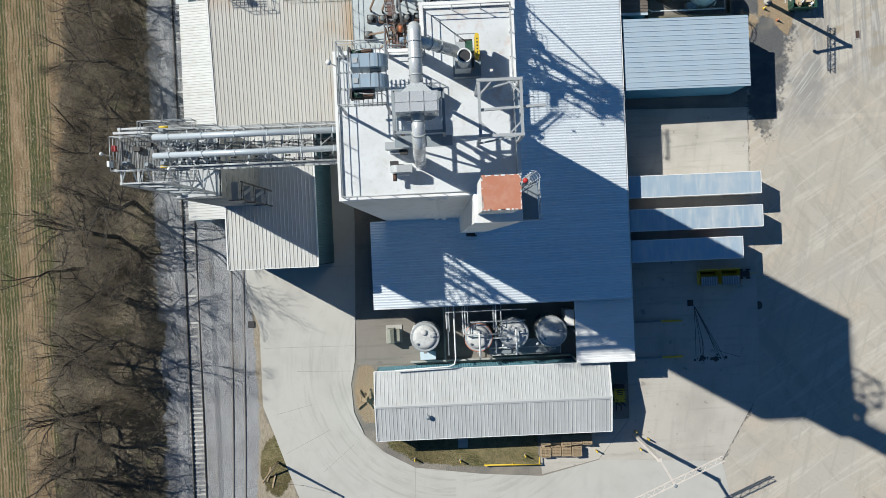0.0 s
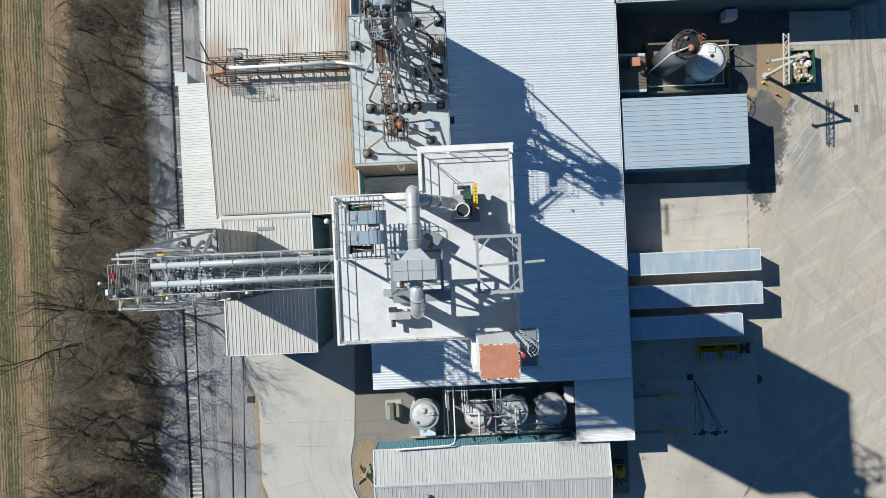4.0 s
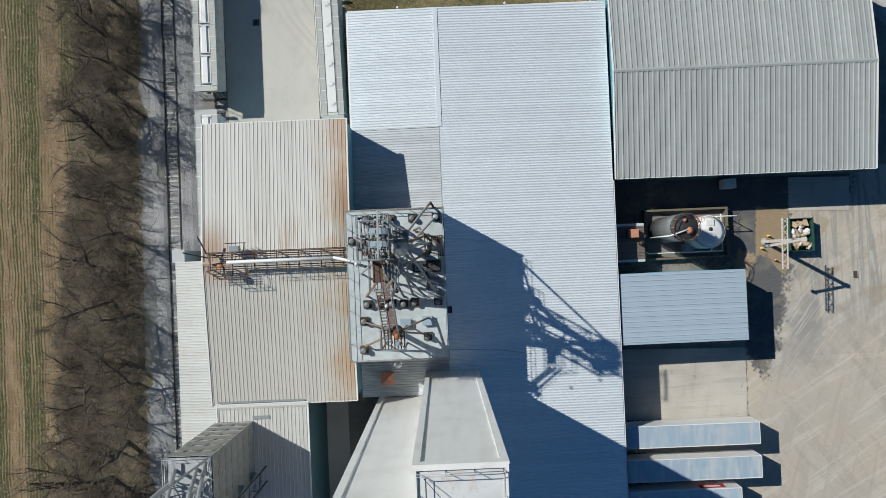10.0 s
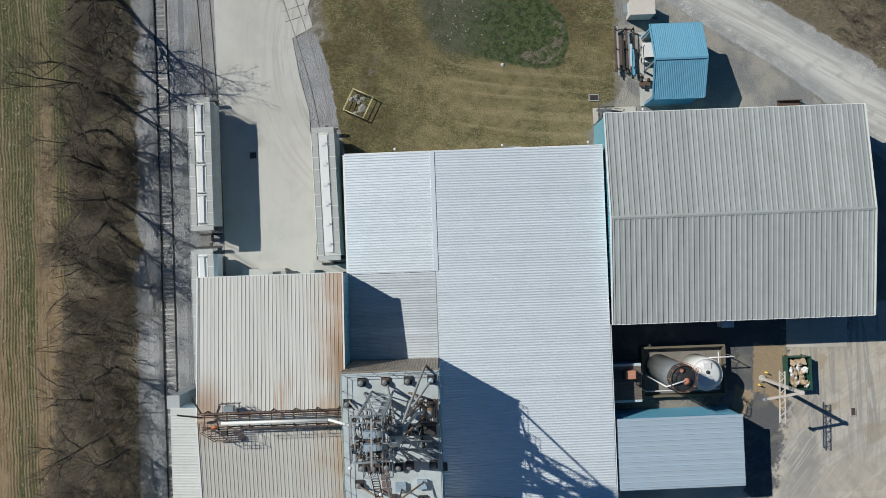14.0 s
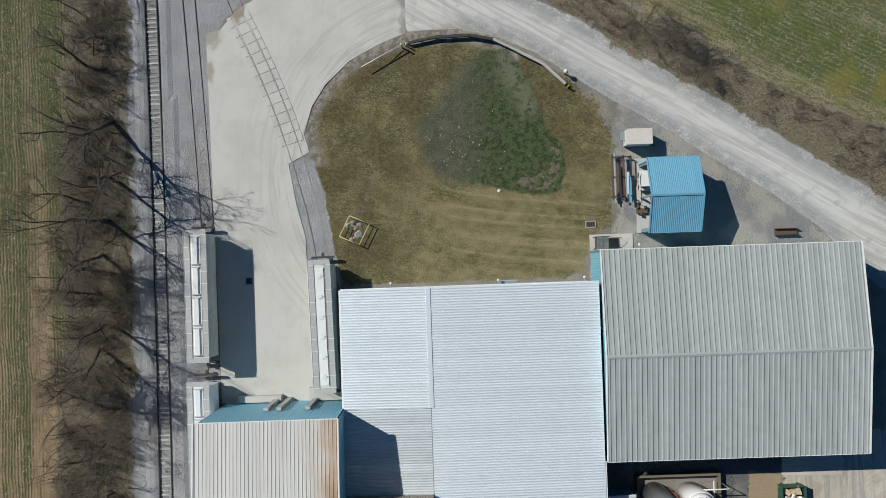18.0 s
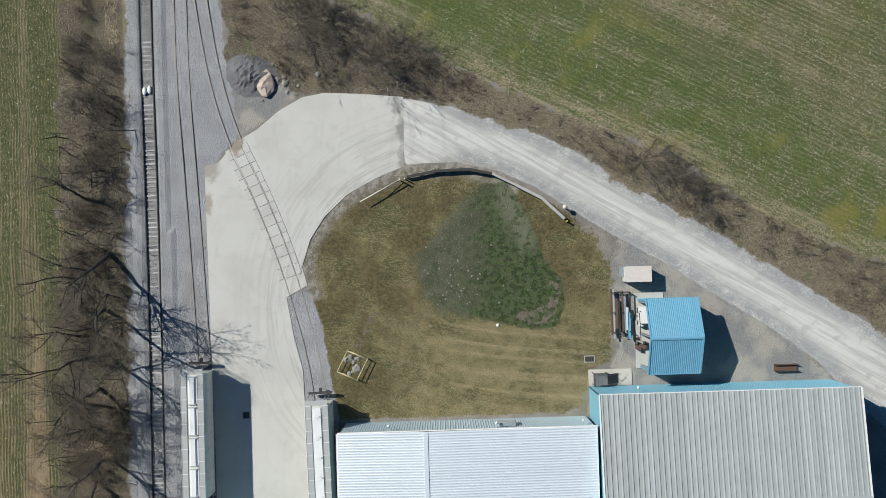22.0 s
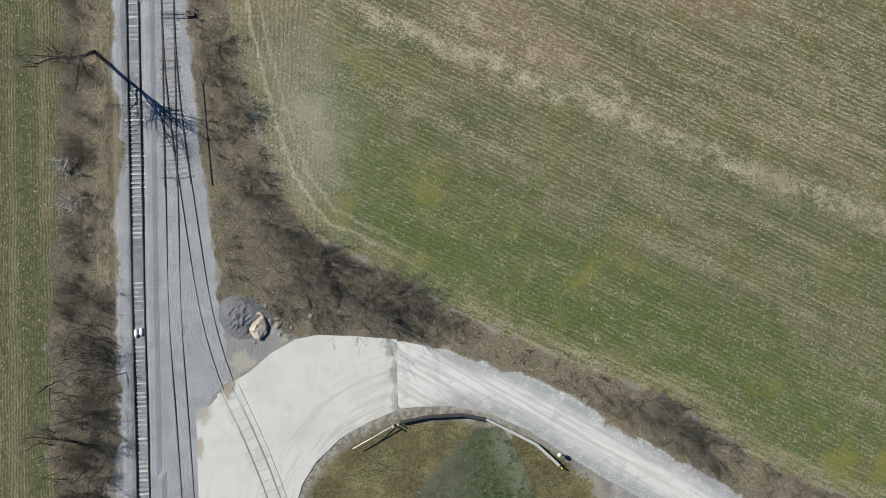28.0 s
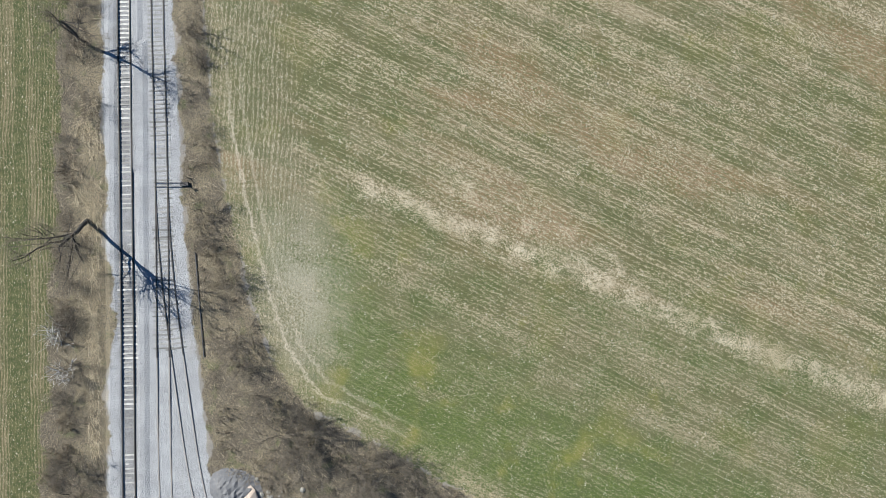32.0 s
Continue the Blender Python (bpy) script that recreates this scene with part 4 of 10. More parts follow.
    me.attributes.new("wet_pale", "FLOAT", "POINT").data.foreach_set("value", np.clip(0.5 - away([(11.2, 85.3), (13.4, 85.2), (15.4, 81.4), (16.6, 77.6), (14.2, 77.0), (12.8, 80.2), (11.2, 82.6)], x, y) / 1.8, 0, 1).astype(np.float32))
    zone("wet_east", 8.8 + 0.12 * (y - 76) - x, 4.5)
    zone("mud", np.minimum(away([(15.2, 67.8), (18.6, 68.4), (18.8, 73.5), (17.6, 74.2), (17.2, 70.2), (13.5, 69.4), (13.2, 68.6)], x, y), away([(-6, 65.5), (-4.2, 68.5), (-3.6, 71), (-4.4, 71), (-5.0, 68.5), (-7, 65.5)], x, y)), 0.5)
    zone("dirt", np.minimum(np.hypot(x - -34.9, (y - 116.0) * 0.6) - 1.0, np.minimum(np.minimum(away([(40.4, 26.8), (42.0, 26.2), (43.6, 23.5), (44.6, 26.0), (44.4, 32.0), (40.6, 32.6)], x, y), away([(37.2, 22.5), (39.0, 23.5), (40.5, 26.5), (38.2, 27.5)], x, y)),
                            np.minimum(away([(-24.4, -2), (-22.7, -9), (-22.7, -20), (-20, -27), (-17, -40), (-23.5, -60), (-24.6, -40), (-24.3, -20)], x, y), away([(-11.0, -14.0), (-9.0, -14.6), (-8.9, -21.5), (-10.6, -21.6), (-11.6, -19)], x, y)))), 0.7)
    me.attributes.new("lush", "FLOAT", "POINT").data.foreach_set("value", (np.clip(1.3 - np.abs(ne + 6.5) / 8.0, 0, 1) * np.clip((x + 9) / 6, 0, 1)).astype(np.float32))
    me.attributes.new("rim", "FLOAT", "POINT").data.foreach_set("value", np.clip(ne, -20, 5).astype(np.float32))
    me.attributes.new("track", "FLOAT", "POINT").data.foreach_set("value", np.clip(1.9 - np.hypot(x + 14, y - 126) / 16, 0, 0.9).astype(np.float32))
    me.attributes.new("grassy", "FLOAT", "POINT").data.foreach_set("value", (np.where(x > 5, 1.0, np.clip((y - 100) / 15, 0, 1)) * np.clip(np.where(x < -30, (x + 38.6) / 1.5, np.where(x > 8, 1.0, 0.5)), 0, 1)).astype(np.float32))
    me.attributes.new("tan", "FLOAT", "POINT").data.foreach_set("value", (np.clip((74 - y) / 6, 0, 1) * np.clip((x + 4.5) / 6, 0.1, 1)).astype(np.float32))
    me.attributes.new("upper", "FLOAT", "POINT").data.foreach_set("value", np.clip((y + 0.3 * x - 126) / 16, 0, 0.62).astype(np.float32))
    d = away([(-2.9, 136.7), (60.5, 109.3), (240, 31.8)], x, y, False)
    me.attributes.new("swath", "FLOAT", "POINT").data.foreach_set("value", np.maximum(np.clip(1 - d / 2.6, 0, 0.8), np.clip(1.1 - away([(8.0, 137.5), (14, 134.2), (23, 128.8), (28, 126)], x, y, False) / 2.6, 0, 0.55)).astype(np.float32))
    me.attributes.new("pale", "FLOAT", "POINT").data.foreach_set("value", (0.6 * np.exp(-((x + 10 + 0.1 * (y - 124)) / 5.0) ** 2 - ((y - 124) / 11.0) ** 2)).astype(np.float32))
    me.attributes.new("verge", "FLOAT", "POINT").data.foreach_set("value", np.clip(1.2 - np.abs(road + 0.6) / 1.6, 0, 1) * np.clip((x - 4) / 4, 0, 1).astype(np.float32))
    me.attributes.new("lane", "FLOAT", "POINT").data.foreach_set("value", (np.clip((x - 43.5) / 3, 0, 1) * np.clip((y - 15) / 8, 0, 1)).astype(np.float32))
    me.attributes.new("scuffed", "FLOAT", "POINT").data.foreach_set("value", np.clip(1.25 - np.hypot((x - 46.0) / 6.5, (y - 19.0) / 8.0), 0, 1).astype(np.float32))
    me.attributes.new("tarry", "FLOAT", "POINT").data.foreach_set("value", (np.clip((46 - y) / 6, 0, 1) * (x > 0)).astype(np.float32))
    arc = [(-2.1, 71.5), (0.6, 69.4), (5.1, 67.3), (11.4, 66.2), (25.4, 64.8)]
    d = np.minimum(away(arc, x, y, False), np.minimum(away([(a - 0.6, b - 3.0) for a, b in arc], x, y, False), away([(a + 1.0, b - 5.6) for a, b in arc[1:]], x, y, False)))
    me.attributes.new("mow", "FLOAT", "POINT").data.foreach_set("value", np.clip(d, 0, 9).astype(np.float32))
    me.attributes.new("mown", "FLOAT", "POINT").data.foreach_set("value", (0.8 * np.clip((x - 1) / 5, 0, 1) * np.clip((26 - x) / 3, 0, 1)).astype(np.float32))
    me.attributes.new("oily", "FLOAT", "POINT").data.foreach_set("value", np.clip((1.25 - off) / 0.5, 0, 1) * np.clip((y - 40) / 60, 0.35, 1).astype(np.float32))
    yard = np.minimum(away([(38.4, 33), (38.3, -20), (33.5, -28.5), (18, -28), (11, -29.5), (-4.4, -28), (-16, -60), (240, -200), (240, -60), (70, 38), (56, 37)], x, y), 1e9)
    zone("yard", yard, 1.0)
    zone("fines", np.minimum(away([(25.5, 61), (25.3, 75), (27, 79), (33, 76), (40, 71), (48, 64.5), (54, 58), (52.5, 34), (44.6, 34), (44.4, 24.5), (42.6, 16), (40.6, 11), (38.6, 15), (37.5, 25), (40, 26), (22, 26), (22, 36), (22, 61)], x, y),
                             away([(-21.6, 101.7), (-12.9, 99.4), (-13.0, 97.2), (-18.7, 92.5), (-21, 92)], x, y)), np.where(x > 20, 2.6, 1.0))
    me.materials.append(ground_material())
    return tagged(new("ground", me), "flat ground of fields, lawn, gravel yard and railway ballast", "ground", kind="structure")


ground()


def paving(name, outline, top, material, label, category, joints=()):
    """A flat slab with a real edge."""
    return tagged(part(name, Geo().prism(outline, -0.25, top), material), label, category, kind="structure")


paving("pavement", [(-24.5, 88.6), (-24.4, 80.9), (-24.2, 67.1), (-23.9, 43.0), (-12.7, 43.0), (-12.7, 50.6), (-13.0, 63.1), (-14.0, 67.3), (-14.8, 72.2), (-12.2, 73.6), (-12.8, 75.8),
                    (-11.7, 79.2), (-9.9, 81.9), (-7.0, 84.6), (-3.5, 86.5), (0.1, 87.9), (0.25, 96.5), (-4.6, 97.0), (-9.5, 97.3), (-12.3, 96.8), (-15.2, 95.2), (-17.9, 93.0), (-20.6, 91.5), (-22.7, 89.1)],
       0.03, APRON, "pale poured concrete apron with embedded rails", "pavement")
paving("pavement_2", [(-18.9, -30.6), (-12, -60), (40, -60), (33.5, -28.2), (18.3, -27.4), (11.2, -29.1), (3.6, -28.5), (-4.4, -27.4), (-8.2, -25.3), (-10.5, -23.1), (-11.7, -20.2), (-11.9, -16.7), (-11.3, -13.9),
                      (-11.0, -8.3), (-10.6, 3), (-10.6, 13), (-24.3, 13), (-24.2, -5.8), (-22.9, -9), (-22.9, -19.0), (-21.4, -23.3), (-20.2, -26.9)][::1],
       0.05, APRON, "pale curved concrete driveway round the mill", "pavement")
paving("pavement_3", [(22.3, 7.0), (22.3, -22.5), (18.3, -27.4), (33.5, -28.2), (38.5, -19.8), (38.7, -10), (38.5, 6.7)], 0.062, PAD, "grey concrete loading apron with oil stains", "pavement")
paving("pavement_4", [(22.3, 15.7), (22.3, 7.02), (38.3, 6.72), (38.4, 15.3)], 0.07, PAD, "concrete dock pad beside the parked trailers", "pavement")
paving("pavement_5", [(-10.98, 3), (-10.98, -14.4), (16, -14.9), (16, -7.3), (-8, -7.2), (-8, 3)], 0.03, DARKPAD, "dark stained concrete yard around the tanks", "pavement")
paving("pavement_6", [(11.1, -22.5), (11.2, -28.9), (18.3, -27.3), (22.3, -22.45)], 0.045, PAD, "concrete strip behind the storage building", "pavement")
paving("pavement_7", [(44.7, 36.0), (44.6, 31.9), (52.0, 31.6), (52.2, 35.8)], 0.02, PAD, "worn pale concrete slab at the warehouse door", "pavement")
JOINT = paint("sooty_joint", (0.30, 0.29, 0.27), 0.9, 0.0, (0.2, 0.19, 0.18), 0.3, 4.0, 0.0)
joints = thing("pavement_joints", "thin saw-cut joints across the curved driveway", "pavement", kind="structure")
for a, b in (((-22.4, -11.83), (-11.4, -11.97)), ((-18.5, -14.87), (-11.5, -15.1)), ((-21.4, -20.14), (-16.5, -18.95)), ((-20.3, -25.0), (-14.8, -22.3)), ((-15.7, -27.4), (-11.9, -24.26)), ((-4.6, -31.2), (-4.43, -27.5)), ((-24.1, -2.0), (-10.9, -2.1))):
    part("joint", Geo().beam((*a, 0.049), (*b, 0.049), 0.035, 0.012), JOINT, joints)
TAR = paint("dark_tar", (0.06, 0.058, 0.055), 0.8, 0.0, (0.14, 0.13, 0.12), 0.4, 4.0, 0.0)
lines = thing("tar_marks", "thin dark tar lines and oil stains on the loading apron", "stain", kind="structure")
for bend, end in zip([(30.89, -12.22), (31.29, -12.41), (31.67, -13.1), (31.9, -14.13), (32.33, -11.94), (32.94, -13.5), (33.54, -13.87), (33.65, -14.55)], [(30.84, -15.11), (31.5, -15.48), (31.82, -16.0), (31.33, -15.64), (33.39, -15.05), (33.88, -15.41), (34.38, -15.77), (36.26, -15.45)]):
    part("tar_line", Geo().tube([(30.83, -8.82, 0.058), (*bend, 0.058), (*end, 0.058)], 0.03, 5), TAR, lines)
blot = random.Random(12)
for x, y, r in ((31.50, -15.41, 0.9), (33.37, -15.56, 0.8)):
    for k in range(22):
        a, d = blot.uniform(0, 6.28), abs(blot.gauss(0, 0.5)) * r
        s = blot.uniform(0.05, 0.2)
        part("oil_spot", Geo().turned([(s, 0.0), (s * 0.8, 0.004), (0.01, 0.006)], (x + d * math.cos(a) * 1.4, y + d * math.sin(a) * 0.7, 0.062), 9), TAR, lines)
spot = tagged(part("oil_stain", Geo().turned([(0.75, -0.2), (0.7, 0.03), (0.01, 0.05)], (38.79, -9.17, 0), 17), TAR), "dark round oil stain on the yard", "stain", kind="structure")

# ---- buildings ----
def gable(name, label, x0, x1, y0, y1, eave, peak, along, walls, roof, width, pitch, high, trim=WHITE_TRIM, ridge=None, over=0.15, rib=(0.10, 0.05)):
    """A gabled hall. along: the way its ribs run. walls: materials for south, east, north, west."""
    hall = thing(name, label, "building", (0, 0, 0))
    mid = ridge if ridge is not None else ((y0 + y1) / 2 if along == "y" else (x0 + x1) / 2)
    corners = [(x0, y0), (x1, y0), (x1, y1), (x0, y1)]
    for k, (nm, m) in enumerate(zip(("south", "east", "north", "west"), walls)):
        if m is None:
            continue
        a, b = corners[k], corners[(k + 1) % 4]
        gabled = (k % 2 == 1) == (along == "y")
        if not gabled:
            part("wall", ribbed_wall(a, b, -0.1, eave - 0.15), m, hall)
        else:
            c = (a[0], mid) if along == "y" else (mid, a[1])
            g = ribbed_wall(a, c, -0.1, eave - 0.15, z1b=peak - 0.15)
            h = ribbed_wall(c, b, -0.1, peak - 0.15, z1b=eave - 0.15)
            g.add(h.v, h.f)
            part("wall", g, m, hall)
    X0, X1, Y0, Y1 = x0 - over, x1 + over, y0 - over, y1 + over
    halves = [(X0, X1, Y0, mid, eave, peak), (X0, X1, mid, Y1, peak, eave)] if along == "y" else [(X0, mid, Y0, Y1, eave, peak), (mid, X1, Y0, Y1, peak, eave)]
    for h in halves:
        deck = part("roof", slope_deck(*h, along), trim, hall)
        roof_sheets(deck, *h, along, width, pitch, high, roof, rib)
    if along == "y":
        part("ridge_cap", Geo().add([(X0, mid - 0.22, peak + 0.05), (X1, mid - 0.22, peak + 0.05), (X1, mid, peak + 0.11), (X0, mid, peak + 0.11), (X0, mid + 0.22, peak + 0.05), (X1, mid + 0.22, peak + 0.05)], [(0, 1, 2, 3), (3, 2, 5, 4), (0, 3, 4), (1, 5, 2), (0, 4, 5, 1)]), roof, hall)
        for x in (X0, X1):
            part("verge_trim", Geo().beam((x, Y0, eave), (x, mid, peak), 0.14, 0.2).beam((x, mid, peak), (x, Y1, eave), 0.14, 0.2), trim, hall)
        for y in (Y0, Y1):
            part("gutter", Geo().beam((X0, y, eave - 0.08), (X1, y, eave - 0.08), 0.16, 0.16), trim, hall)
    else:
        part("ridge_cap", Geo().beam((mid, Y0, peak + 0.03), (mid, Y1, peak + 0.03), 0.35, 0.06), roof, hall)
        for y in (Y0, Y1):
            part("verge_trim", Geo().beam((X0, y, eave), (mid, y, peak), 0.14, 0.2).beam((mid, y, peak), (X1, y, eave), 0.14, 0.2), trim, hall)
        for x in (X0, X1):
            part("gutter", Geo().beam((x, Y0, eave - 0.08), (x, Y1, eave - 0.08), 0.16, 0.16), trim, hall)
    return hall


# long white warehouse: north half gabled at x = 2, south part round the mill tower
white = thing("warehouse", "long low warehouse with a white ribbed metal roof", "building")
for a, b, m in (((-8, -6.95), (15.4, -6.95), SHADE_NAVY_WALL), ((21.55, -6.95), (21.55, 56.55), SHADE_NAVY_WALL), ((21.55, 56.55), (-8, 56.55), PALE_WALL), ((-8, 56.55), (-8, 43.0), SHADE_NAVY_WALL), ((-8, 3.0), (-8, -6.95), SHADE_NAVY_WALL), ((-6.2, 12.3), (-8, 12.3), SHADE_NAVY_WALL), ((-8, 17.0), (-8, 12.3), SHADE_NAVY_WALL)):
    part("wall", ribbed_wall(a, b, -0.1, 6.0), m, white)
for h, m in (((2.0, 21.68, -7.05, 3.0, 6.75, 6.25), WHITE_ROOF), ((-8.1, 2.0, -7.05, 3.0, 6.25, 6.75), WHITE_ROOF), ((5.3, 21.68, 3.0, 14.9, 6.67, 6.25), WHITE_ROOF), ((2.0, 21.68, 14.9, 56.66, 6.75, 6.25), WHITE_ROOF),
             ((-8.1, 2.0, 42.85, 56.66, 6.25, 6.75), WHITE_ROOF), ((-8.1, 2.0, 12.2, 17.3, 6.0, 6.5), LOW_ROOF), ((-8.1, 1.9, 33.0, 42.8, 6.3, 6.68), LOW_ROOF)):
    deck = part("roof", slope_deck(*h, "x"), WHITE_TRIM, white)
    roof_sheets(deck, *h, "x", 0.9, 0.3, 0.042, m, (0.22, 0.06))
part("ridge_cap", Geo().beam((2.0, 42.9, 6.8), (2.0, 56.6, 6.8), 0.5, 0.08), WHITE_ROOF, white)
part("step_flashing", Geo().box(1.9, 2.05, 17.4, 42.85, 6.0, 6.72), STEEL_GREY, white)
part("gutter", Geo().beam((21.76, -7.0, 6.12), (21.76, 36.0, 6.12), 0.16, 0.18), WHITE_TRIM, white)
part("gutter", Geo().beam((-8.2, 42.9, 6.12), (-8.2, 56.6, 6.12), 0.2, 0.18), WHITE_TRIM, white)
part("eave_trim", Geo().beam((-8.1, 56.7, 6.2), (21.68, 56.7, 6.2), 0.1, 0.2), WHITE_TRIM, white)
part("eave_trim", Geo().beam((-8.1, -7.1, 6.2), (21.68, -7.1, 6.2), 0.12, 0.25), WHITE_TRIM, white)

# south sides take the shade-darkened sheet, north sides the sun-lightened or plain one
grey = gable("warehouse", "wide warehouse with a grey standing-seam metal roof", 22.05, 51.7, 36.2, 60.1, 6.7, 8.0, "y", (SHADE_NAVY_WALL, SHADE_NAVY_WALL, SUNLIT_WALL, TEAL_WALL), GREY_ROOF, 1.2, 0.6, 0.085, rib=(0.17, 0.10))
old = gable("mill_building", "old mill hall with a cream ribbed roof stained by rust", -23.3, -8.1, 13.2, 43.0, 12.4, 14.0, "y", (SHADE_NAVY_WALL, TEAL_WALL, SUNLIT_WALL, PALE_WALL), OLD_ROOF, 0.8, 0.4, 0.045, ridge=28.2)
west = gable("feed_shed", "tall narrow shed with a pale ribbed roof beside the railway", -22.8, -13.3, -1.6, 13.05, 12.55, 12.7, "y", (SHADE_NAVY_WALL, SHADE_NAVY_WALL, SHADE_NAVY_WALL, PALE_WALL), LEAN_ROOF, 0.8, 0.4, 0.05, ridge=12.9, over=0.08)
lean = thing("lean_to", "cream ribbed lean-to roof over a railway siding", "building")
part("wall", ribbed_wall((-28.3, 28.5), (-28.3, 4.0), -0.1, 7.7), PALE_WALL, lean)
part("wall", ribbed_wall((-23.4, 28.5), (-28.3, 28.5), 4.8, 7.7, z1b=7.7), PALE_WALL, lean)
deck = part("roof", slope_deck(-28.4, -23.35, 4.0, 28.6, 7.9, 8.6, "x"), WHITE_TRIM, lean)
roof_sheets(deck, -28.4, -23.35, 4.0, 28.6, 7.9, 8.6, "x", 0.9, 0.3, 0.03, LEAN_ROOF, (0.14, 0.06))
part("verge_trim", Geo().beam((-23.35, 13, 8.7), (-23.35, 28.6, 8.7), 0.15, 0.2), WHITE_TRIM, lean)
south = gable("storage_building", "long storage building with a grey ribbed roof and teal walls", -8.4, 18.95, -22.6, -14.75, 4.6, 5.4, "y", (SHADE_NAVY_WALL, TEAL_WALL, TEAL_WALL, TEAL_WALL), SOUTH_ROOF, 0.9, 0.45, 0.035, ridge=-18.6)
canopy = thing("canopy", "pale ribbed canopy roof over a loading bay", "building")
deck = part("roof", slope_deck(15.2, 21.95, -14.5, -7.2, 5.4, 5.6, "x"), WHITE_TRIM, canopy)
roof_sheets(deck, 15.2, 21.95, -14.5, -7.2, 5.4, 5.6, "x", 0.9, 0.3, 0.03, CANOPY_ROOF)
for x in (15.4, 18.6, 21.75):
    for y in (-14.3, -11):
        part("post", Geo().beam((x, y, 0), (x, y, 5.3), 0.2), STEEL_GREY, canopy)
part("wall", ribbed_wall((21.85, -11.0), (21.85, -7.3), 1.5, 5.2), SHADE_NAVY_WALL, canopy)
carport = thing("shed", "open shed with a pale blue ribbed roof", "shed")
for a, b in (((22.2, 25.0), (36.5, 25.0)), ):
    part("wall", ribbed_wall(b, a, 0, 5.0), BLUE_WALL, carport)
part("wall", ribbed_wall((22.2, 17.0), (36.4, 17.0), 0, 5.4), BLUE_WALL, carport)
part("wall", ribbed_wall((36.4, 17.0), (36.4, 25.0), 0, 5.4, z1b=5.0), BLUE_WALL, carport)
deck = part("roof", slope_deck(22.05, 36.7, 16.9, 25.1, 5.9, 5.6, "x"), BLUE_WALL, carport)
roof_sheets(deck, 22.05, 36.7, 16.9, 25.1, 5.9, 5.6, "x", 0.6, 0.6, 0.06, SHED_ROOF)
bluehut = gable("shed", "small open shed with a bright blue ribbed roof", 28.3, 34.0, 62.3, 70.7, 4.7, 6.4, "y", (BLUE_WALL, BLUE_WALL, BLUE_WALL, None), BLUE_ROOF, 0.9, 0.225, 0.03, trim=BLUE_ROOF, ridge=66.45, over=0.2)
for y in (62.6, 66.5, 70.4):
    part("post", Geo().beam((28.5, y, 0), (28.5, y, 4.6 if y != 66.5 else 6.2), 0.2), STEEL_GREY, bluehut)

# mill tower
tower = thing("mill_tower", "tall white concrete mill tower with a flat roof", "tower")
LSHAPE = [(-6.1, 3.0), (5.25, 3.0), (5.25, 14.9), (-0.65, 14.9), (-0.65, 12.1), (-6.1, 12.1)]
part("wall", Geo().prism(LSHAPE, 0, 46.65), TOWER_WALL, tower)
part("roof", Geo().prism([(-5.85, 3.25), (5.0, 3.25), (5.0, 14.65), (-0.4, 14.65), (-0.4, 11.85), (-5.85, 11.85)], 46.65, 46.7), TOWER_ROOF, tower)
for (ax, ay), (bx, by) in zip(LSHAPE, LSHAPE[1:] + LSHAPE[:1]):
    lo, hi = (min(ax, bx), min(ay, by)), (max(ax, bx), max(ay, by))
    inx = 0.22
    if ay == by:
        y = ay if bx > ax else ay - inx
        part("parapet", Geo().box(lo[0], hi[0], y, y + inx, 46.65, 46.9), TOWER_WALL, tower)
    else:
        x = ax - inx if by > ay else ax
        part("parapet", Geo().box(x, x + inx, lo[1] + 0.22, hi[1] - 0.22, 46.65, 46.9), TOWER_WALL, tower)
for x in (-0.62, 0.15):
    part("pilaster", Geo().box(x, x + 0.5, 2.85, 3.0, 6, 46.1), TOWER_WALL, tower)
part("pilaster", Geo().box(-6.15, -5.6, 12.1, 12.25, 6, 46.1), TOWER_WALL, tower)
part("pilaster", Geo().box(4.75, 5.3, 14.9, 15.05, 6, 46.1), TOWER_WALL, tower)
part("pilaster", Geo().box(-0.7, -0.2, 14.9, 15.05, 6, 46.1), TOWER_WALL, tower)
part("top_beam", Geo().box(-0.7, 5.3, 14.9, 15.05, 46.1, 46.89), TOWER_WALL, tower)
part("top_beam", Geo().box(-6.15, -0.66, 12.1, 12.25, 46.1, 46.89), TOWER_WALL, tower)
part("shaft", Geo().box(2.15, 5.05, 1.25, 2.98, 5.5, 48.4), TOWER_WALL, tower)
part("shaft", Geo().box(2.36, 4.4, 1.75, 3.55, 48.4, 54.0), TOWER_WALL, tower)
part("cap", Geo().box(2.33, 4.43, 1.72, 3.58, 54.0, 54.1), COPPER, tower)
flake = random.Random(31)
for k in range(46):  # flaking pale paint along the cap's edge
    f, side = flake.random(), k % 4
    x, y = ((2.36 + 2.04 * f, 1.75), (2.36 + 2.04 * f, 3.55), (2.37, 1.75 + 1.8 * f), (4.39, 1.75 + 1.8 * f))[side]
    w, d = (flake.uniform(0.05, 0.22), flake.uniform(0.03, 0.09)) if side < 2 else (flake.uniform(0.03, 0.09), flake.uniform(0.05, 0.22))
    part("paint_flake", Geo().box(x - w / 2, x + w / 2, y - d / 2, y + d / 2, 54.09, 54.106), WHITE_TRIM, tower)

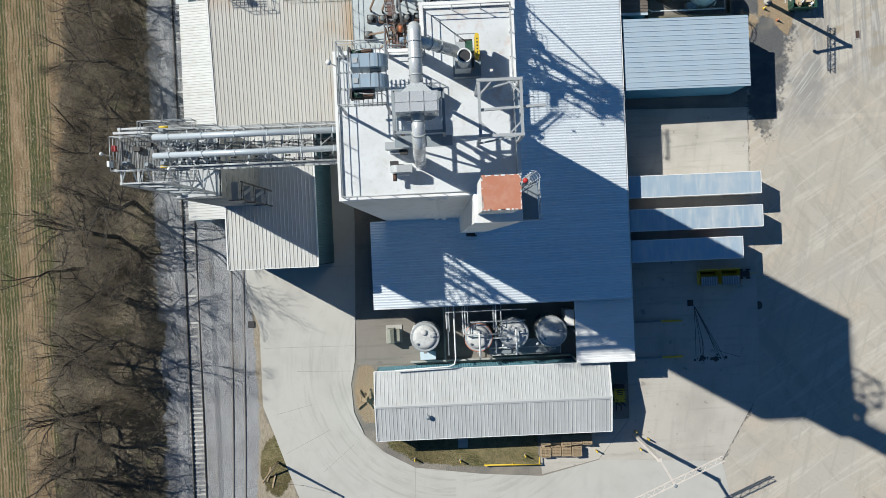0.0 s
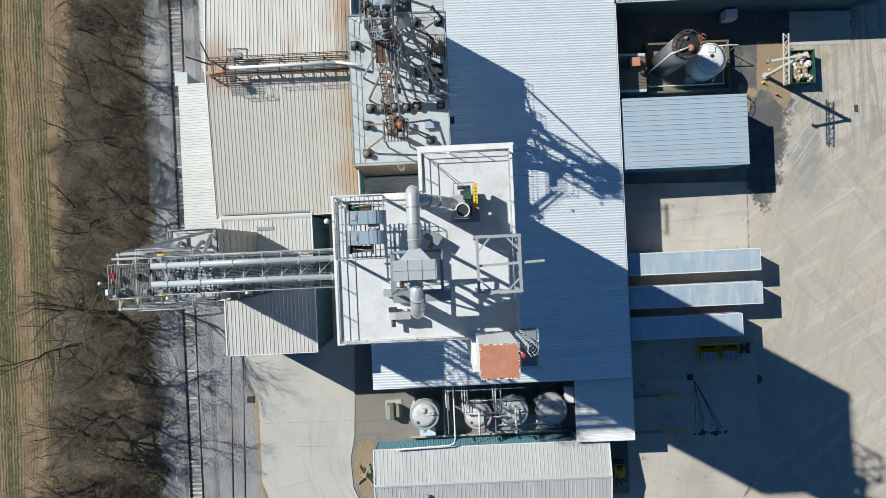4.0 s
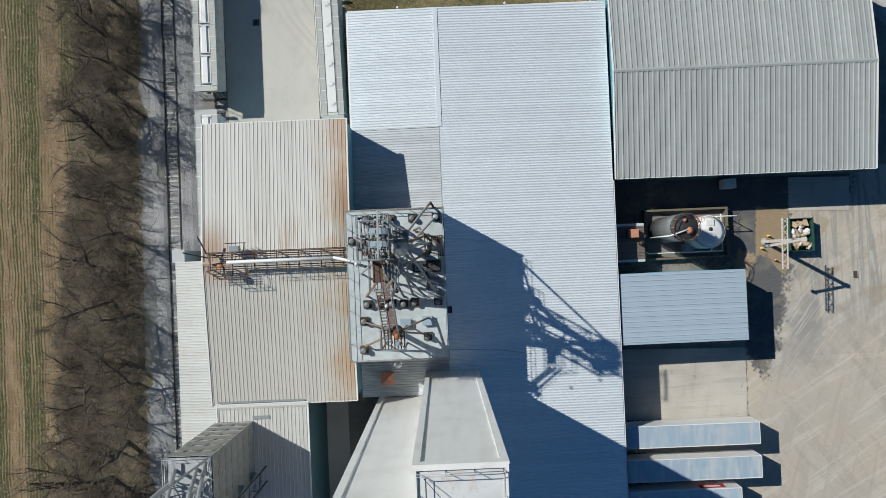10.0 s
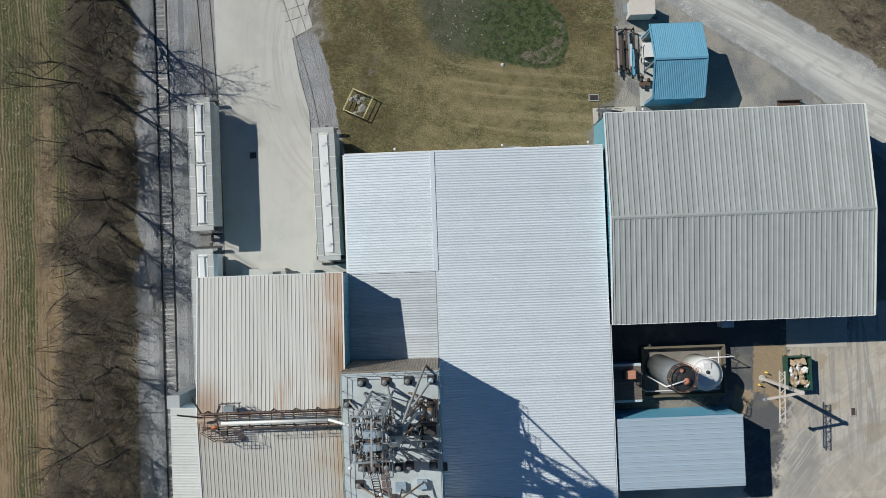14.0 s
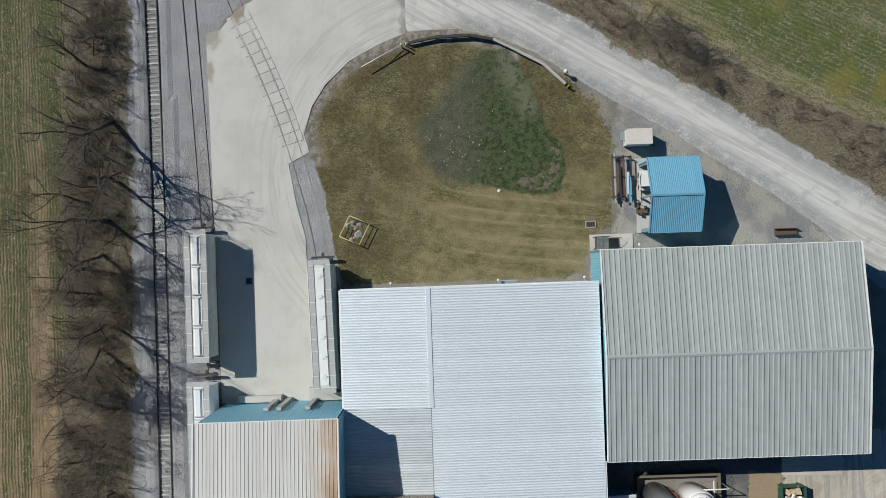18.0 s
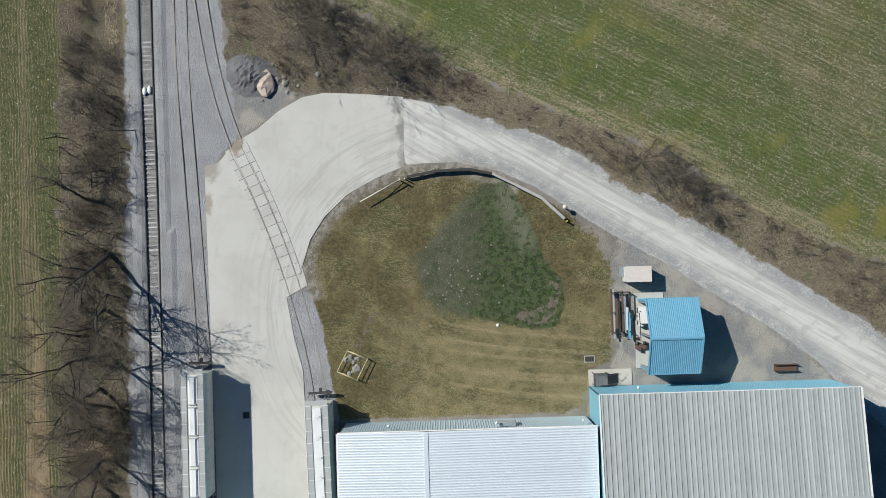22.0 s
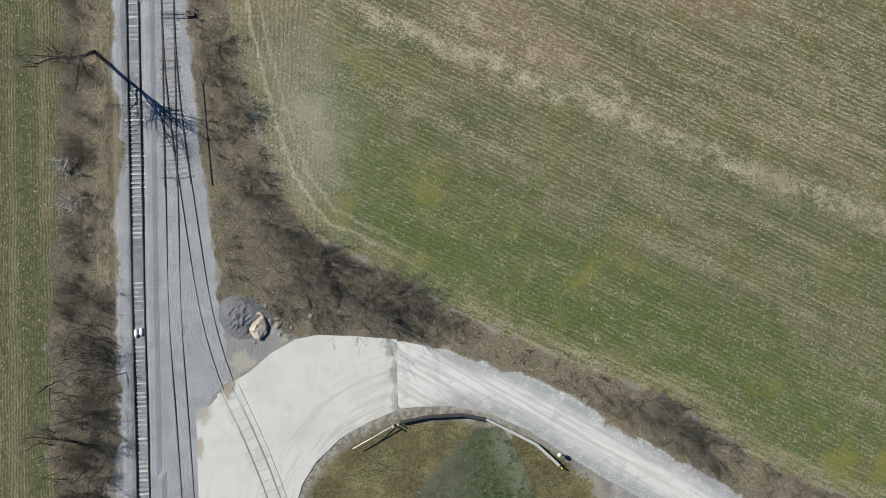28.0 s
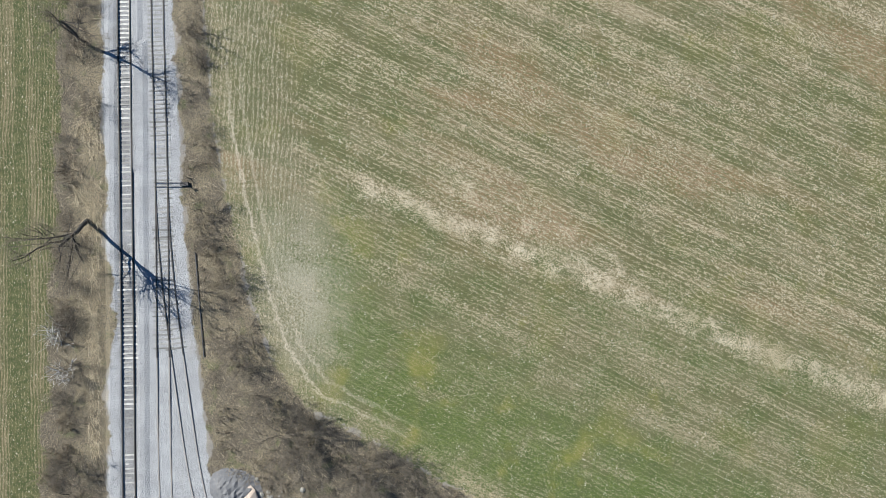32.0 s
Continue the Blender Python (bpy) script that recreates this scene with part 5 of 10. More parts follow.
# second tower with the elevator heads
TAN_WALL = paint("rust_streaked_wall_sheet", (0.30, 0.26, 0.21), 0.6, 0.0, (0.16, 0.10, 0.06), 0.5, 1.5, 0.04)
tower2 = thing("elevator_tower", "lower grain elevator tower with teal walls and a pale flat roof", "tower")
for a, b, m in (((-8.05, 17.5), (2.0, 17.5), TAN_WALL), ((2.0, 17.5), (2.0, 33.0), TEAL_WALL), ((2.0, 33.0), (-8.05, 33.0), TAN_WALL), ((-8.05, 33.0), (-8.05, 17.5), TEAL_WALL)):
    part("wall", ribbed_wall(a, b, 0, 15.8), m, tower2)
part("roof", Geo().box(-8.0, 1.95, 17.55, 32.95, 15.6, 15.885), GREY_DECK, tower2)
for k in range(4):
    for j in range(5):  # membrane sheets, lapped in turn
        z = 15.888 + 0.006 * ((k + j) % 2)
        part("roof_sheet", Geo().box(-7.95 + k * 2.46, -5.5 + k * 2.46, 17.6 + j * 3.06, 20.65 + j * 3.06, 15.88, z), GREY_DECK, tower2)
for y0, y1 in ((17.5, 17.58), (32.92, 33.04)):
    part("edge_flashing", Geo().box(-8.1, 2.05, y0, y1, 15.6, 15.98), TAN_WALL, tower2, "rust-stained edge flashing")

# ---- railway ----
def line_points(pts, step):
    """Points evenly spaced along a smoothed line."""
    p = np.array(pts, float)
    d = np.concatenate([[0], np.cumsum(np.hypot(*np.diff(p, axis=0).T))])
    s = np.arange(0, d[-1], step)
    x, y = np.interp(s, d, p[:, 0]), np.interp(s, d, p[:, 1])
    k = max(1, int(6 / step))
    w = np.ones(2 * k + 1) / (2 * k + 1)
    xs = np.convolve(np.pad(x, k, mode="reflect", reflect_type="odd"), w, "valid")
    ys = np.convolve(np.pad(y, k, mode="reflect", reflect_type="odd"), w, "valid")
    return np.stack([xs, ys], 1)


def rail_mesh(pts, z):
    """A rail with head, web and foot along points."""
    g = Geo()
    prof = [(-0.075, 0), (0.075, 0), (0.075, 0.02), (0.018, 0.035), (0.018, 0.13), (0.06, 0.145), (0.06, 0.18), (-0.06, 0.18), (-0.06, 0.145), (-0.018, 0.13), (-0.018, 0.035), (-0.075, 0.02)]
    n = len(prof)
    for i, p in enumerate(pts):
        d = pts[min(i + 1, len(pts) - 1)] - pts[max(i - 1, 0)]
        d = d / np.hypot(*d)
        nx, ny = -d[1], d[0]
        g.v += [(p[0] + nx * a, p[1] + ny * a, z + b) for a, b in prof]
    for i in range(len(pts) - 1):
        for k in range(n):
            g.f.append((i * n + k, i * n + (k + 1) % n, (i + 1) * n + (k + 1) % n, (i + 1) * n + k))
            g.s.append(False)
    return g


def bevel_box(x, y, z, b=0.02):
    """A box about the origin with chamfered top edges."""
    g = Geo()
    o = [(-x / 2, -y / 2), (x / 2, -y / 2), (x / 2, y / 2), (-x / 2, y / 2)]
    i = [(sx * (x / 2 - b), sy * (y / 2 - b)) for sx, sy in ((-1, -1), (1, -1), (1, 1), (-1, 1))]
    g.add([(a, c, 0) for a, c in o] + [(a, c, z - b) for a, c in o] + [(a, c, z) for a, c in i],
          [(3, 2, 1, 0), (8, 9, 10, 11)] + [(k, (k + 1) % 4, 4 + (k + 1) % 4, 4 + k) for k in range(4)] + [(4 + k, 4 + (k + 1) % 4, 8 + (k + 1) % 4, 8 + k) for k in range(4)])
    return g


TIES = []  # sleepers, laid last


def railway(label, pts, z, tie_from, tie_to, gap, tie_z, gauge=1.505):
    track = thing("railway_track", label, "railway track", kind="structure")
    c = line_points(pts, 1.0)
    d = np.gradient(c, axis=0)
    nrm = np.stack([-d[:, 1], d[:, 0]], 1) / np.hypot(d[:, 0], d[:, 1])[:, None]
    dark = int((c[:, 1] > 117).sum()) if tie_from > 0 else len(c)  # the buried lengths are worn grey
    for side in (-1, 1):
        line = c + nrm * side * gauge / 2
        part("rail", rail_mesh(line[:dark + 1], z), RAIL, track)
        if dark < len(c):
            part("rail", rail_mesh(line[dark:], z - 0.01), RAIL_WORN, track, "grey worn rail buried to its head")
    TIES.append((track, line_points(pts, gap), tie_from, tie_to, tie_z))
    return track


SIDING = [(-27.5, 172), (-27.6, 160.5), (-27.15, 137), (-27.15, 118), (-27.0, 100), (-26.75, 94.9), (-26.05, 83.8), (-25.35, 70), (-24.8, 58), (-24.75, 43), (-25.0, 20), (-25.4, -5), (-25.6, -10), (-26.1, -24.6), (-26.4, -32), (-27.4, -60)]
SPUR = [(-27.2, 138), (-26.95, 129.4), (-25.85, 119.7), (-24.8, 111.4), (-23.25, 100.4), (-22.3, 96.2), (-20.4, 90.6), (-16.0, 80.7), (-14.15, 74.4), (-12.2, 67.3), (-11.0, 62), (-10.7, 57), (-10.45, 44.2)]
railway("main railway line on weathered sleepers in grey ballast", MAIN, -0.02, -46, 172, 0.56, -0.135)
railway("siding track partly buried in grey ballast", SIDING, -0.13, 117, 172, 0.56, -0.16)
railway("curving spur track that runs into the concrete apron", SPUR, -0.12, 117, 136, 0.6, -0.16)
stand = thing("switch_stand", "dark switch stand with rods beside the siding", "switch stand", (-24.3, 137.3, 0))
part("base", Geo().box(-0.5, 0.5, -0.22, 0.22, 0, 0.3), DARK, stand)
part("lever", Geo().tube([(0, 0, 0.3), (0.1, 0, 1.2), (0.4, 0, 1.3)], 0.05, 6), DARK, stand)
part("target", Geo().turned([(0.02, 0), (0.18, 0.02), (0.18, 0.04), (0.02, 0.06)], (0.0, 0, 1.3), 10), DARK, stand)
for y in (-0.25, 0.25):
    part("rod", Geo().beam((-3.8, y, 0.16), (-0.4, y, 0.16), 0.07), DARK, stand)
for dx in (-0.32, 0.3):
    bag = thing("white_bag", "white sack dropped between the rails", "bag", (-31.3 + dx, 98.2 + dx * 0.3, 0.02), group="bags on the track")
    bag.scale = (0.75, 1.5, 0.8)
    part("sack", Geo().turned([(0.1, 0.0), (0.32, 0.05), (0.36, 0.2), (0.28, 0.34), (0.08, 0.4)], (0, 0, 0.05), 12), WHITE, bag)



# ---- covered hopper cars ----
WALK_GREY = paint("grey_grating", (0.47, 0.48, 0.465), 0.6, 0.2, (0.18, 0.17, 0.15), 0.3, 8.0, 0.05)


def hopper_car(label, at, turn, round_hatches, body):
    car = thing("hopper_car", label, "railcar", at, group="hopper cars")
    car.rotation_euler = (0, 0, radians(turn))
    L, W, H, low = 16.3, 3.1, 4.55, 1.35
    g = Geo()
    prof = [(-W / 2 + 0.1, low), (W / 2 - 0.1, low), (W / 2, low + 0.4), (W / 2, H - 0.75), (W / 2 - 0.25, H - 0.32), (W / 2 - 0.8, H - 0.05), (0, H), (-W / 2 + 0.8, H - 0.05), (-W / 2 + 0.25, H - 0.32), (-W / 2, H - 0.75), (-W / 2, low + 0.4)]
    n = len(prof)
    ends = (-L / 2 + 0.9, L / 2 - 0.9)
    g.add([(x, y, z) for y in ends for x, z in prof], [(k, n + k, n + (k + 1) % n, (k + 1) % n) for k in range(n)] + [tuple(range(n)), tuple(reversed(range(n, 2 * n)))])
    part("body", g, body, car)
    for k in range(9):
        y = ends[0] + 0.3 + k * (ends[1] - ends[0] - 0.6) / 8
        for s in (-1, 1):
            part("side_rib", Geo().box(min(s * W / 2, s * (W / 2 + 0.06)), max(s * W / 2, s * (W / 2 + 0.06)), y - 0.05, y + 0.05, low + 0.4, H - 0.7), body, car)
    for k in range(3):
        y = -4.6 + k * 4.6
        part("hopper", Geo().add([(-1.2, y - 1.9, low), (1.2, y - 1.9, low), (1.2, y + 1.9, low), (-1.2, y + 1.9, low), (-0.4, y - 0.4, 0.45), (0.4, y - 0.4, 0.45), (0.4, y + 0.4, 0.45), (-0.4, y + 0.4, 0.45)],
                                 [(0, 1, 5, 4), (1, 2, 6, 5), (2, 3, 7, 6), (3, 0, 4, 7), (4, 5, 6, 7)]), body, car)
    # roof walks on both sides and across the ends
    for s in (-1, 1):
        x = s * 0.98
        part("running_board", Geo().box(x - 0.34, x + 0.34, -L / 2 + 0.9, L / 2 - 0.9, H - 0.02, H + 0.03), WALK_GREY, car, "grey grating walk")
        for k in range(11):
            y = -L / 2 + 0.95 + k * (L - 1.9) / 10
            part("bracket", Geo().beam((s * 0.6, y, H + 0.045), (s * (W / 2 - 0.12), y, H + 0.03), 0.05), WHITE_TRIM, car)
        for e in (-0.34, 0.34):
            part("walk_edge", Geo().beam((x + e, -L / 2 + 0.9, H + 0.04), (x + e, L / 2 - 0.9, H + 0.04), 0.04), GALV, car)
    for s in (-1, 1):
        y = s * (L / 2 - 0.6)
        part("end_platform", Geo().box(-1.3, 1.3, y - 0.28, y + 0.28, H - 0.03, H + 0.02), WALK_GREY, car, "grey grating walk")
        part("end_sill", Geo().box(-1.4, 1.4, s * L / 2 - 0.12, s * L / 2 + 0.12, 0.95, 1.35), DARK, car)
        for x in (-1.25, -0.85, 0.85, 1.25):
            part("ladder_rail", Geo().tube([(x, s * (L / 2 - 0.1), 1.2), (x, s * (L / 2 - 0.3), H)], 0.03, 5), GALV, car)
        part("coupler", Geo().box(-0.16, 0.16, min(s * L / 2, s * (L / 2 + 0.55)), max(s * L / 2, s * (L / 2 + 0.55)), 0.75, 1.0), DARK, car)
    if round_hatches:
        part("hatch_trough", Geo().box(-0.5, 0.5, -6.9, 6.9, H - 0.06, H + 0.07), WHITE, car)
        for k in range(6):
            y = -5.9 + k * 2.36
            part("round_hatch", Geo().turned([(0.34, 0), (0.36, 0.05), (0.33, 0.07), (0.26, 0.06), (0.24, 0.09), (0.05, 0.095)], (-0.02, y, H + 0.05), 18, smooth=False), WHITE, car, "round white roof hatch")
            part("hatch_clamp", Geo().box(0.28, 0.55, y - 0.08, y + 0.08, H + 0.07, H + 0.16), GALV, car)
    else:
        for k in range(4):
            y = -5.35 + k * 3.57
            part("trough_hatch", Geo().add([(-0.42, y - 1.65, H - 0.02), (0.42, y - 1.65, H - 0.02), (0.42, y + 1.65, H - 0.02), (-0.42, y + 1.65, H - 0.02), (-0.28, y - 1.58, H + 0.16), (0.28, y - 1.58, H + 0.16), (0.28, y + 1.58, H + 0.16), (-0.28, y + 1.58, H + 0.16)],
                                           [(0, 1, 5, 4), (1, 2, 6, 5), (2, 3, 7, 6), (3, 0, 4, 7), (4, 5, 6, 7)]), WHITE, car, "long white roof hatch")
            for e in (-1.6, 1.6):
                part("hatch_clamp", Geo().box(-0.5, 0.5, y + e - 0.05, y + e + 0.05, H + 0.0, H + 0.2), GALV, car)
    for s in (-1, 1):
        for a in (-0.9, 0.9):
            y = s * (L / 2 - 2.2) + a
            part("axle", Geo().tube([(-0.75, y, 0.62), (0.75, y, 0.62)], 0.09, 8), DARK, car)
            for x in (-0.75, 0.75):
                part("wheel", Geo().tube([(x - 0.06, y, 0.62), (x + 0.06, y, 0.62)], 0.42, 18), RAIL, car)
        for x in (-1.05, 0.9):
            part("truck_frame", Geo().box(x, x + 0.15, s * (L / 2 - 2.2) - 1.3, s * (L / 2 - 2.2) + 1.3, 0.5, 0.85), DARK, car)
    return car


hopper_car("light grey covered hopper railcar with long roof hatches", (-25.2, 56.45, 0), 0, False, CREAM)
hopper_car("white covered hopper railcar half under the mill roof", (-25.35, 38.6, -0.065), 0.2, False, WHITE)
hopper_car("cream covered hopper railcar with round roof hatches", (-10.6, 52.4, 0), 1.2, True, CREAM)


# ---- box trailers ----
def box_trailer(label, x0, x1, y, mark):
    tr = thing("box_trailer", label, "trailer", (x0, y, 0), group="trailers at the dock")
    L = x1 - x0
    part("box", Geo().box(0, L, -1.28, 1.28, 1.15, 4.05), WHITE, tr)
    part("roof", Geo().box(0.05, L - 0.05, -1.24, 1.24, 4.05, 4.1), TRAILER_ROOF, tr, "blue-grey roof skin with painted pale sheen")
    for yy in (-1.27, 1.27):
        part("top_rail", Geo().box(0, L, yy - 0.05, yy + 0.05, 4.0, 4.115), WHITE, tr)
    part("end_frame", Geo().box(L - 0.02, L + 0.06, -1.3, 1.3, 1.1, 4.12), WHITE, tr)
    part("chassis", Geo().box(0.2, L - 0.4, -0.5, 0.5, 0.9, 1.15), DARK, tr)
    for a in (1.4, 2.65):
        for s in (-1, 1):
            w = part("wheel", Geo().tube([(a, s * 0.75, 0.5), (a, s * 1.2, 0.5)], 0.5, 16), RUBBER, tr)
            part("hub", Geo().tube([(a, s * 1.2, 0.5), (a, s * 1.23, 0.5)], 0.2, 10), GALV, w)
    for s in (-1, 1):
        part("landing_leg", Geo().beam((L - 3.2, s * 0.8, 0.06), (L - 3.2, s * 0.8, 1.15), 0.14), DARK, tr)
    for k in range(1, int(L / 1.22)):
        part("roof_bow", Geo().box(k * 1.22 - 0.03, k * 1.22 + 0.03, -1.22, 1.22, 4.1, 4.108), TRAILER_ROOF, tr)
    if mark:
        part("red_panel", Geo().box(L - 4.6, L - 1.6, 1.28, 1.29, 2.3, 3.7), RED, tr, "red sign panel")
        part("white_mark", Geo().box(L - 4.1, L - 2.1, 1.29, 1.297, 2.7, 3.3), WHITE, tr, "white lettering bar")
    return tr


# the pale streaky patches paint a glossy sheen into the roof colour
TRAILER_ROOF = paint("trailer_roof_skin", (0.44, 0.56, 0.66), 0.35, 0.2, (0.68, 0.70, 0.70), 0.85, 1.0, 0.06, (1.6, 0.25, 1))
box_trailer("white box trailer backed to the loading dock", 22.4, 38.05, 5.8, False)
box_trailer("white box trailer parked beside another at the dock", 22.4, 38.1, 1.85, False)
box_trailer("shorter white box trailer with a red sign panel", 22.4, 35.6, -1.8, True)

# ---- on the mill tower's roof ----
ROOF = 46.7
guard = thing("guardrail", "galvanised guardrail round the tower roof", "railing")
railing(guard, [(-5.8, 3.2, ROOF), (1.9, 3.2, ROOF)], r=0.03)
railing(guard, [(-5.8, 3.2, ROOF), (-5.8, 11.8, ROOF)], r=0.03)
railing(guard, [(-2.6, 11.8, ROOF), (-0.4, 11.8, ROOF), (-0.4, 14.55, ROOF), (4.9, 14.55, ROOF), (4.9, 3.8, ROOF)], r=0.03)

fan_deck = thing("fan_platform", "galvanised steel platform with railings on the tower roof", "platform", (0, 0, 0))
DECK = 49.4
for x in (-5.4, -2.7):
    for y in (8.35, 11.85):
        part("leg", Geo().beam((x, y, ROOF), (x, y, DECK), 0.14), GALV, fan_deck)
for k in range(11):
    part("grating_bar", Geo().box(-5.45 + k * 0.27, -5.39 + k * 0.27, 8.3, 11.9, DECK, DECK + 0.05), STEEL_GREY, fan_deck)
for k in range(0, 8, 2):
    part("joist", Geo().beam((-5.45, 8.4 + k * 0.49, DECK - 0.08), (-2.65, 8.4 + k * 0.49, DECK - 0.08), 0.08, 0.14), GALV, fan_deck)
railing(fan_deck, [(-5.45, 8.3, DECK), (-2.65, 8.3, DECK), (-2.65, 11.9, DECK), (-5.45, 11.9, DECK)], closed=True, gap=0.9, r=0.028)
part("lamp_arm", Geo().tube([(-5.45, 10.5, DECK + 1), (-5.75, 10.5, DECK + 1.9)], 0.03, 5), GALV, fan_deck)
part("lamp_dome", Geo().turned([(0.04, 0), (0.15, 0.04), (0.165, 0.12), (0.09, 0.23), (0.02, 0.25)], (-5.75, 10.5, DECK + 1.85), 12), WHITE, fan_deck, "white dome lamp")


FAN_BLUE = paint("pale_blue_fan_housing", (0.34, 0.44, 0.53), 0.4, 0.15, (0.22, 0.20, 0.17), 0.22, 2.0, 0.05)


def scroll_fan(label, x, y, z, s):
    fan = thing("blower", label, "blower", (x, y, z), group="twin blowers")
    g = Geo()
    out = [(-1.0, -0.05), (0.3, -0.05)] + [(0.3 + 0.75 * math.cos(a), 0.70 + 0.75 * math.sin(a)) for a in [-math.pi / 2 + math.pi * k / 12 for k in range(13)]] + [(-1.0, 1.45)]
    n = len(out)
    g.add([(a, -0.38, b) for a, b in out] + [(a, 0.38, b) for a, b in out], [tuple(range(n)), tuple(reversed(range(n, 2 * n)))] + [(i, n + i, n + (i + 1) % n, (i + 1) % n) for i in range(n)])
    part("housing", g, FAN_BLUE, fan)
    for a in (-0.55, 0.05, 0.5):
        part("band", Geo().box(a - 0.018, a + 0.018, -0.40, 0.40, -0.05, 1.475 if a < 0.4 else 1.455), STEEL_GREY, fan)
    part("hatch", Geo().box(-0.9, -0.62, -0.15, 0.15, 1.45, 1.5), GALV, fan)
    part("outlet_flange", Geo().box(-1.06, -1.0, -0.43, 0.43, -0.08, 1.5), GALV, fan)
    # drive between the housings: rusty bearing stand, shaft and a green motor behind a guard
    part("bearing_stand", Geo().box(-0.45, 0.15, s * 0.62 - 0.17, s * 0.62 + 0.17, 0.0, 0.95), RUST, fan, "rusty bearing stand")
    part("shaft", Geo().tube([(0.2, s * 0.36, 0.72), (0.2, s * 0.92, 0.72)], 0.06, 8), GALV, fan)
    part("motor", Geo().tube([(-1.0, s * 0.62, 0.62), (-0.5, s * 0.62, 0.62)], 0.19, 12), GREEN, fan, "dark green electric motor")
    for a in (-0.92, -0.8, -0.68):
        part("motor_fin", Geo().tube([(a - 0.015, s * 0.62, 0.62), (a + 0.015, s * 0.62, 0.62)], 0.215, 12), GREEN, fan)
    part("terminal_box", Geo().box(-0.82, -0.64, s * 0.62 - 0.07, s * 0.62 + 0.07, 0.80, 0.93), DARK, fan)
    part("motor_base", Geo().box(-1.05, -0.45, s * 0.62 - 0.2, s * 0.62 + 0.2, 0.0, 0.42), DARK, fan)
    part("belt_guard", Geo().box(-1.18, -1.07, s * 0.62 - 0.28, s * 0.62 + 0.28, 0.2, 0.95), DARK, fan)
    part("conduit", Geo().tube([(-0.73, s * 0.62, 0.93), (-0.73, s * 0.62, 1.1), (-0.2, s * 0.7, 1.15), (0.7, s * 0.72, 1.1), (0.95, s * 0.72, 0.0)], 0.025, 5), GALV, fan)
    part("inlet", Geo().tube([(0.3, -s * 0.38, 0.7), (0.3, -s * 0.52, 0.7)], 0.33, 16), STEEL_GREY, fan)
    return fan


scroll_fan("blue-grey scroll blower on the roof platform", -3.55, 10.65, DECK + 0.1, 1)
scroll_fan("blue-grey scroll blower beside its twin", -3.55, 9.5, DECK + 0.1, -1)

bag = thing("dust_filter", "square galvanised dust filter on a dark steel frame", "filter", (0, 0, 0))
part("housing", Geo().box(-2.0, 0.28, 7.1, 8.15, 52.2, 54.0), BRIGHT, bag)
for x in (-1.25, -0.5, 0.2):
    part("seam", Geo().box(x - 0.02, x + 0.02, 7.08, 8.17, 52.2, 54.03), GALV, bag)
part("seam", Geo().box(-2.02, 0.3, 7.6, 7.64, 52.2, 54.03), GALV, bag)
for x in (-1.45, -0.28):
    part("cone", Geo().turned([(0.15, 0), (0.5, 1.2), (0.52, 1.4)], (x, 7.4, 50.85), 16), GALV, bag)
    part("outlet", Geo().tube([(x, 7.4, 49.6), (x, 7.4, 50.9)], 0.14, 10), GALV, bag)
for x in (-2.2, 0.55):
    for y in (6.3, 8.6):
        part("leg", Geo().beam((x, y, ROOF), (x, y, 52.0), 0.16), STEEL_GREY, bag)
for z in (50.2, 52.0):
    for y in (6.3, 8.6):
        part("beam", Geo().beam((-2.2, y, z), (0.55, y, z), 0.16), STEEL_GREY, bag)
    for x in (-2.2, 0.55):
        part("beam", Geo().beam((x, 6.3, z), (x, 8.6, z), 0.16), STEEL_GREY, bag)
part("brace", Geo().beam((-2.2, 6.3, ROOF), (0.55, 6.3, 50.2), 0.1), STEEL_GREY, bag)
part("brace", Geo().beam((0.55, 6.3, ROOF), (0.55, 8.6, 50.2), 0.1), STEEL_GREY, bag)
part("walk", Geo().box(-2.3, 1.0, 5.7, 6.3, 50.3, 50.36), STEEL_GREY, bag)

duct = thing("air_duct", "bright round air ducting from the filter to the roof", "duct", (0, 0, 0))
part("transition", Geo().add([(-1.7, 8.15, 52.3), (0.0, 8.15, 52.3), (0.0, 8.15, 53.8), (-1.7, 8.15, 53.8), (-1.15, 8.75, 52.65), (-0.55, 8.75, 52.65), (-0.55, 8.75, 53.3), (-1.15, 8.75, 53.3)],
                             [(0, 4, 5, 1), (1, 5, 6, 2), (2, 6, 7, 3), (3, 7, 4, 0)]), BRIGHT, duct)
arc = [(-0.85, 11.4 + 0.45 * math.sin(a), 52.55 + 0.45 * math.cos(a)) for a in [math.pi / 2 * k / 5 for k in range(6)]]
part("round_duct", Geo().tube([(-0.85, 8.7, 53.0), (-0.85, 10.0, 53.0), (-0.85, 11.4, 53.0)] + arc[1:] + [(-0.85, 11.85, 50.2)], 0.36, 20), BRIGHT, duct)
part("round_duct", Geo().tube([(-0.85, 11.85, 50.9), (-0.85, 11.85, ROOF)], 0.36, 20), BRIGHT, duct)
for y in (9.2, 10.1, 11.0):
    part("collar", Geo().tube([(-0.85, y - 0.03, 53.0), (-0.85, y + 0.03, 53.0)], 0.395, 20), GALV, duct)
part("cross_duct", Geo().tube([(-0.85, 11.5, 51.2), (-0.3, 11.5, 50.9), (1.45, 11.27, 49.5)], 0.34, 18), BRIGHT, duct)
for x in (-0.1, 0.45):
    part("collar", Geo().tube([(x, 11.47 - 0.09 * (x + 0.3), 50.9 - 0.8 * (x + 0.3)), (x + 0.06, 11.46 - 0.09 * (x + 0.3), 50.85 - 0.8 * (x + 0.3))], 0.375, 18), GALV, duct)
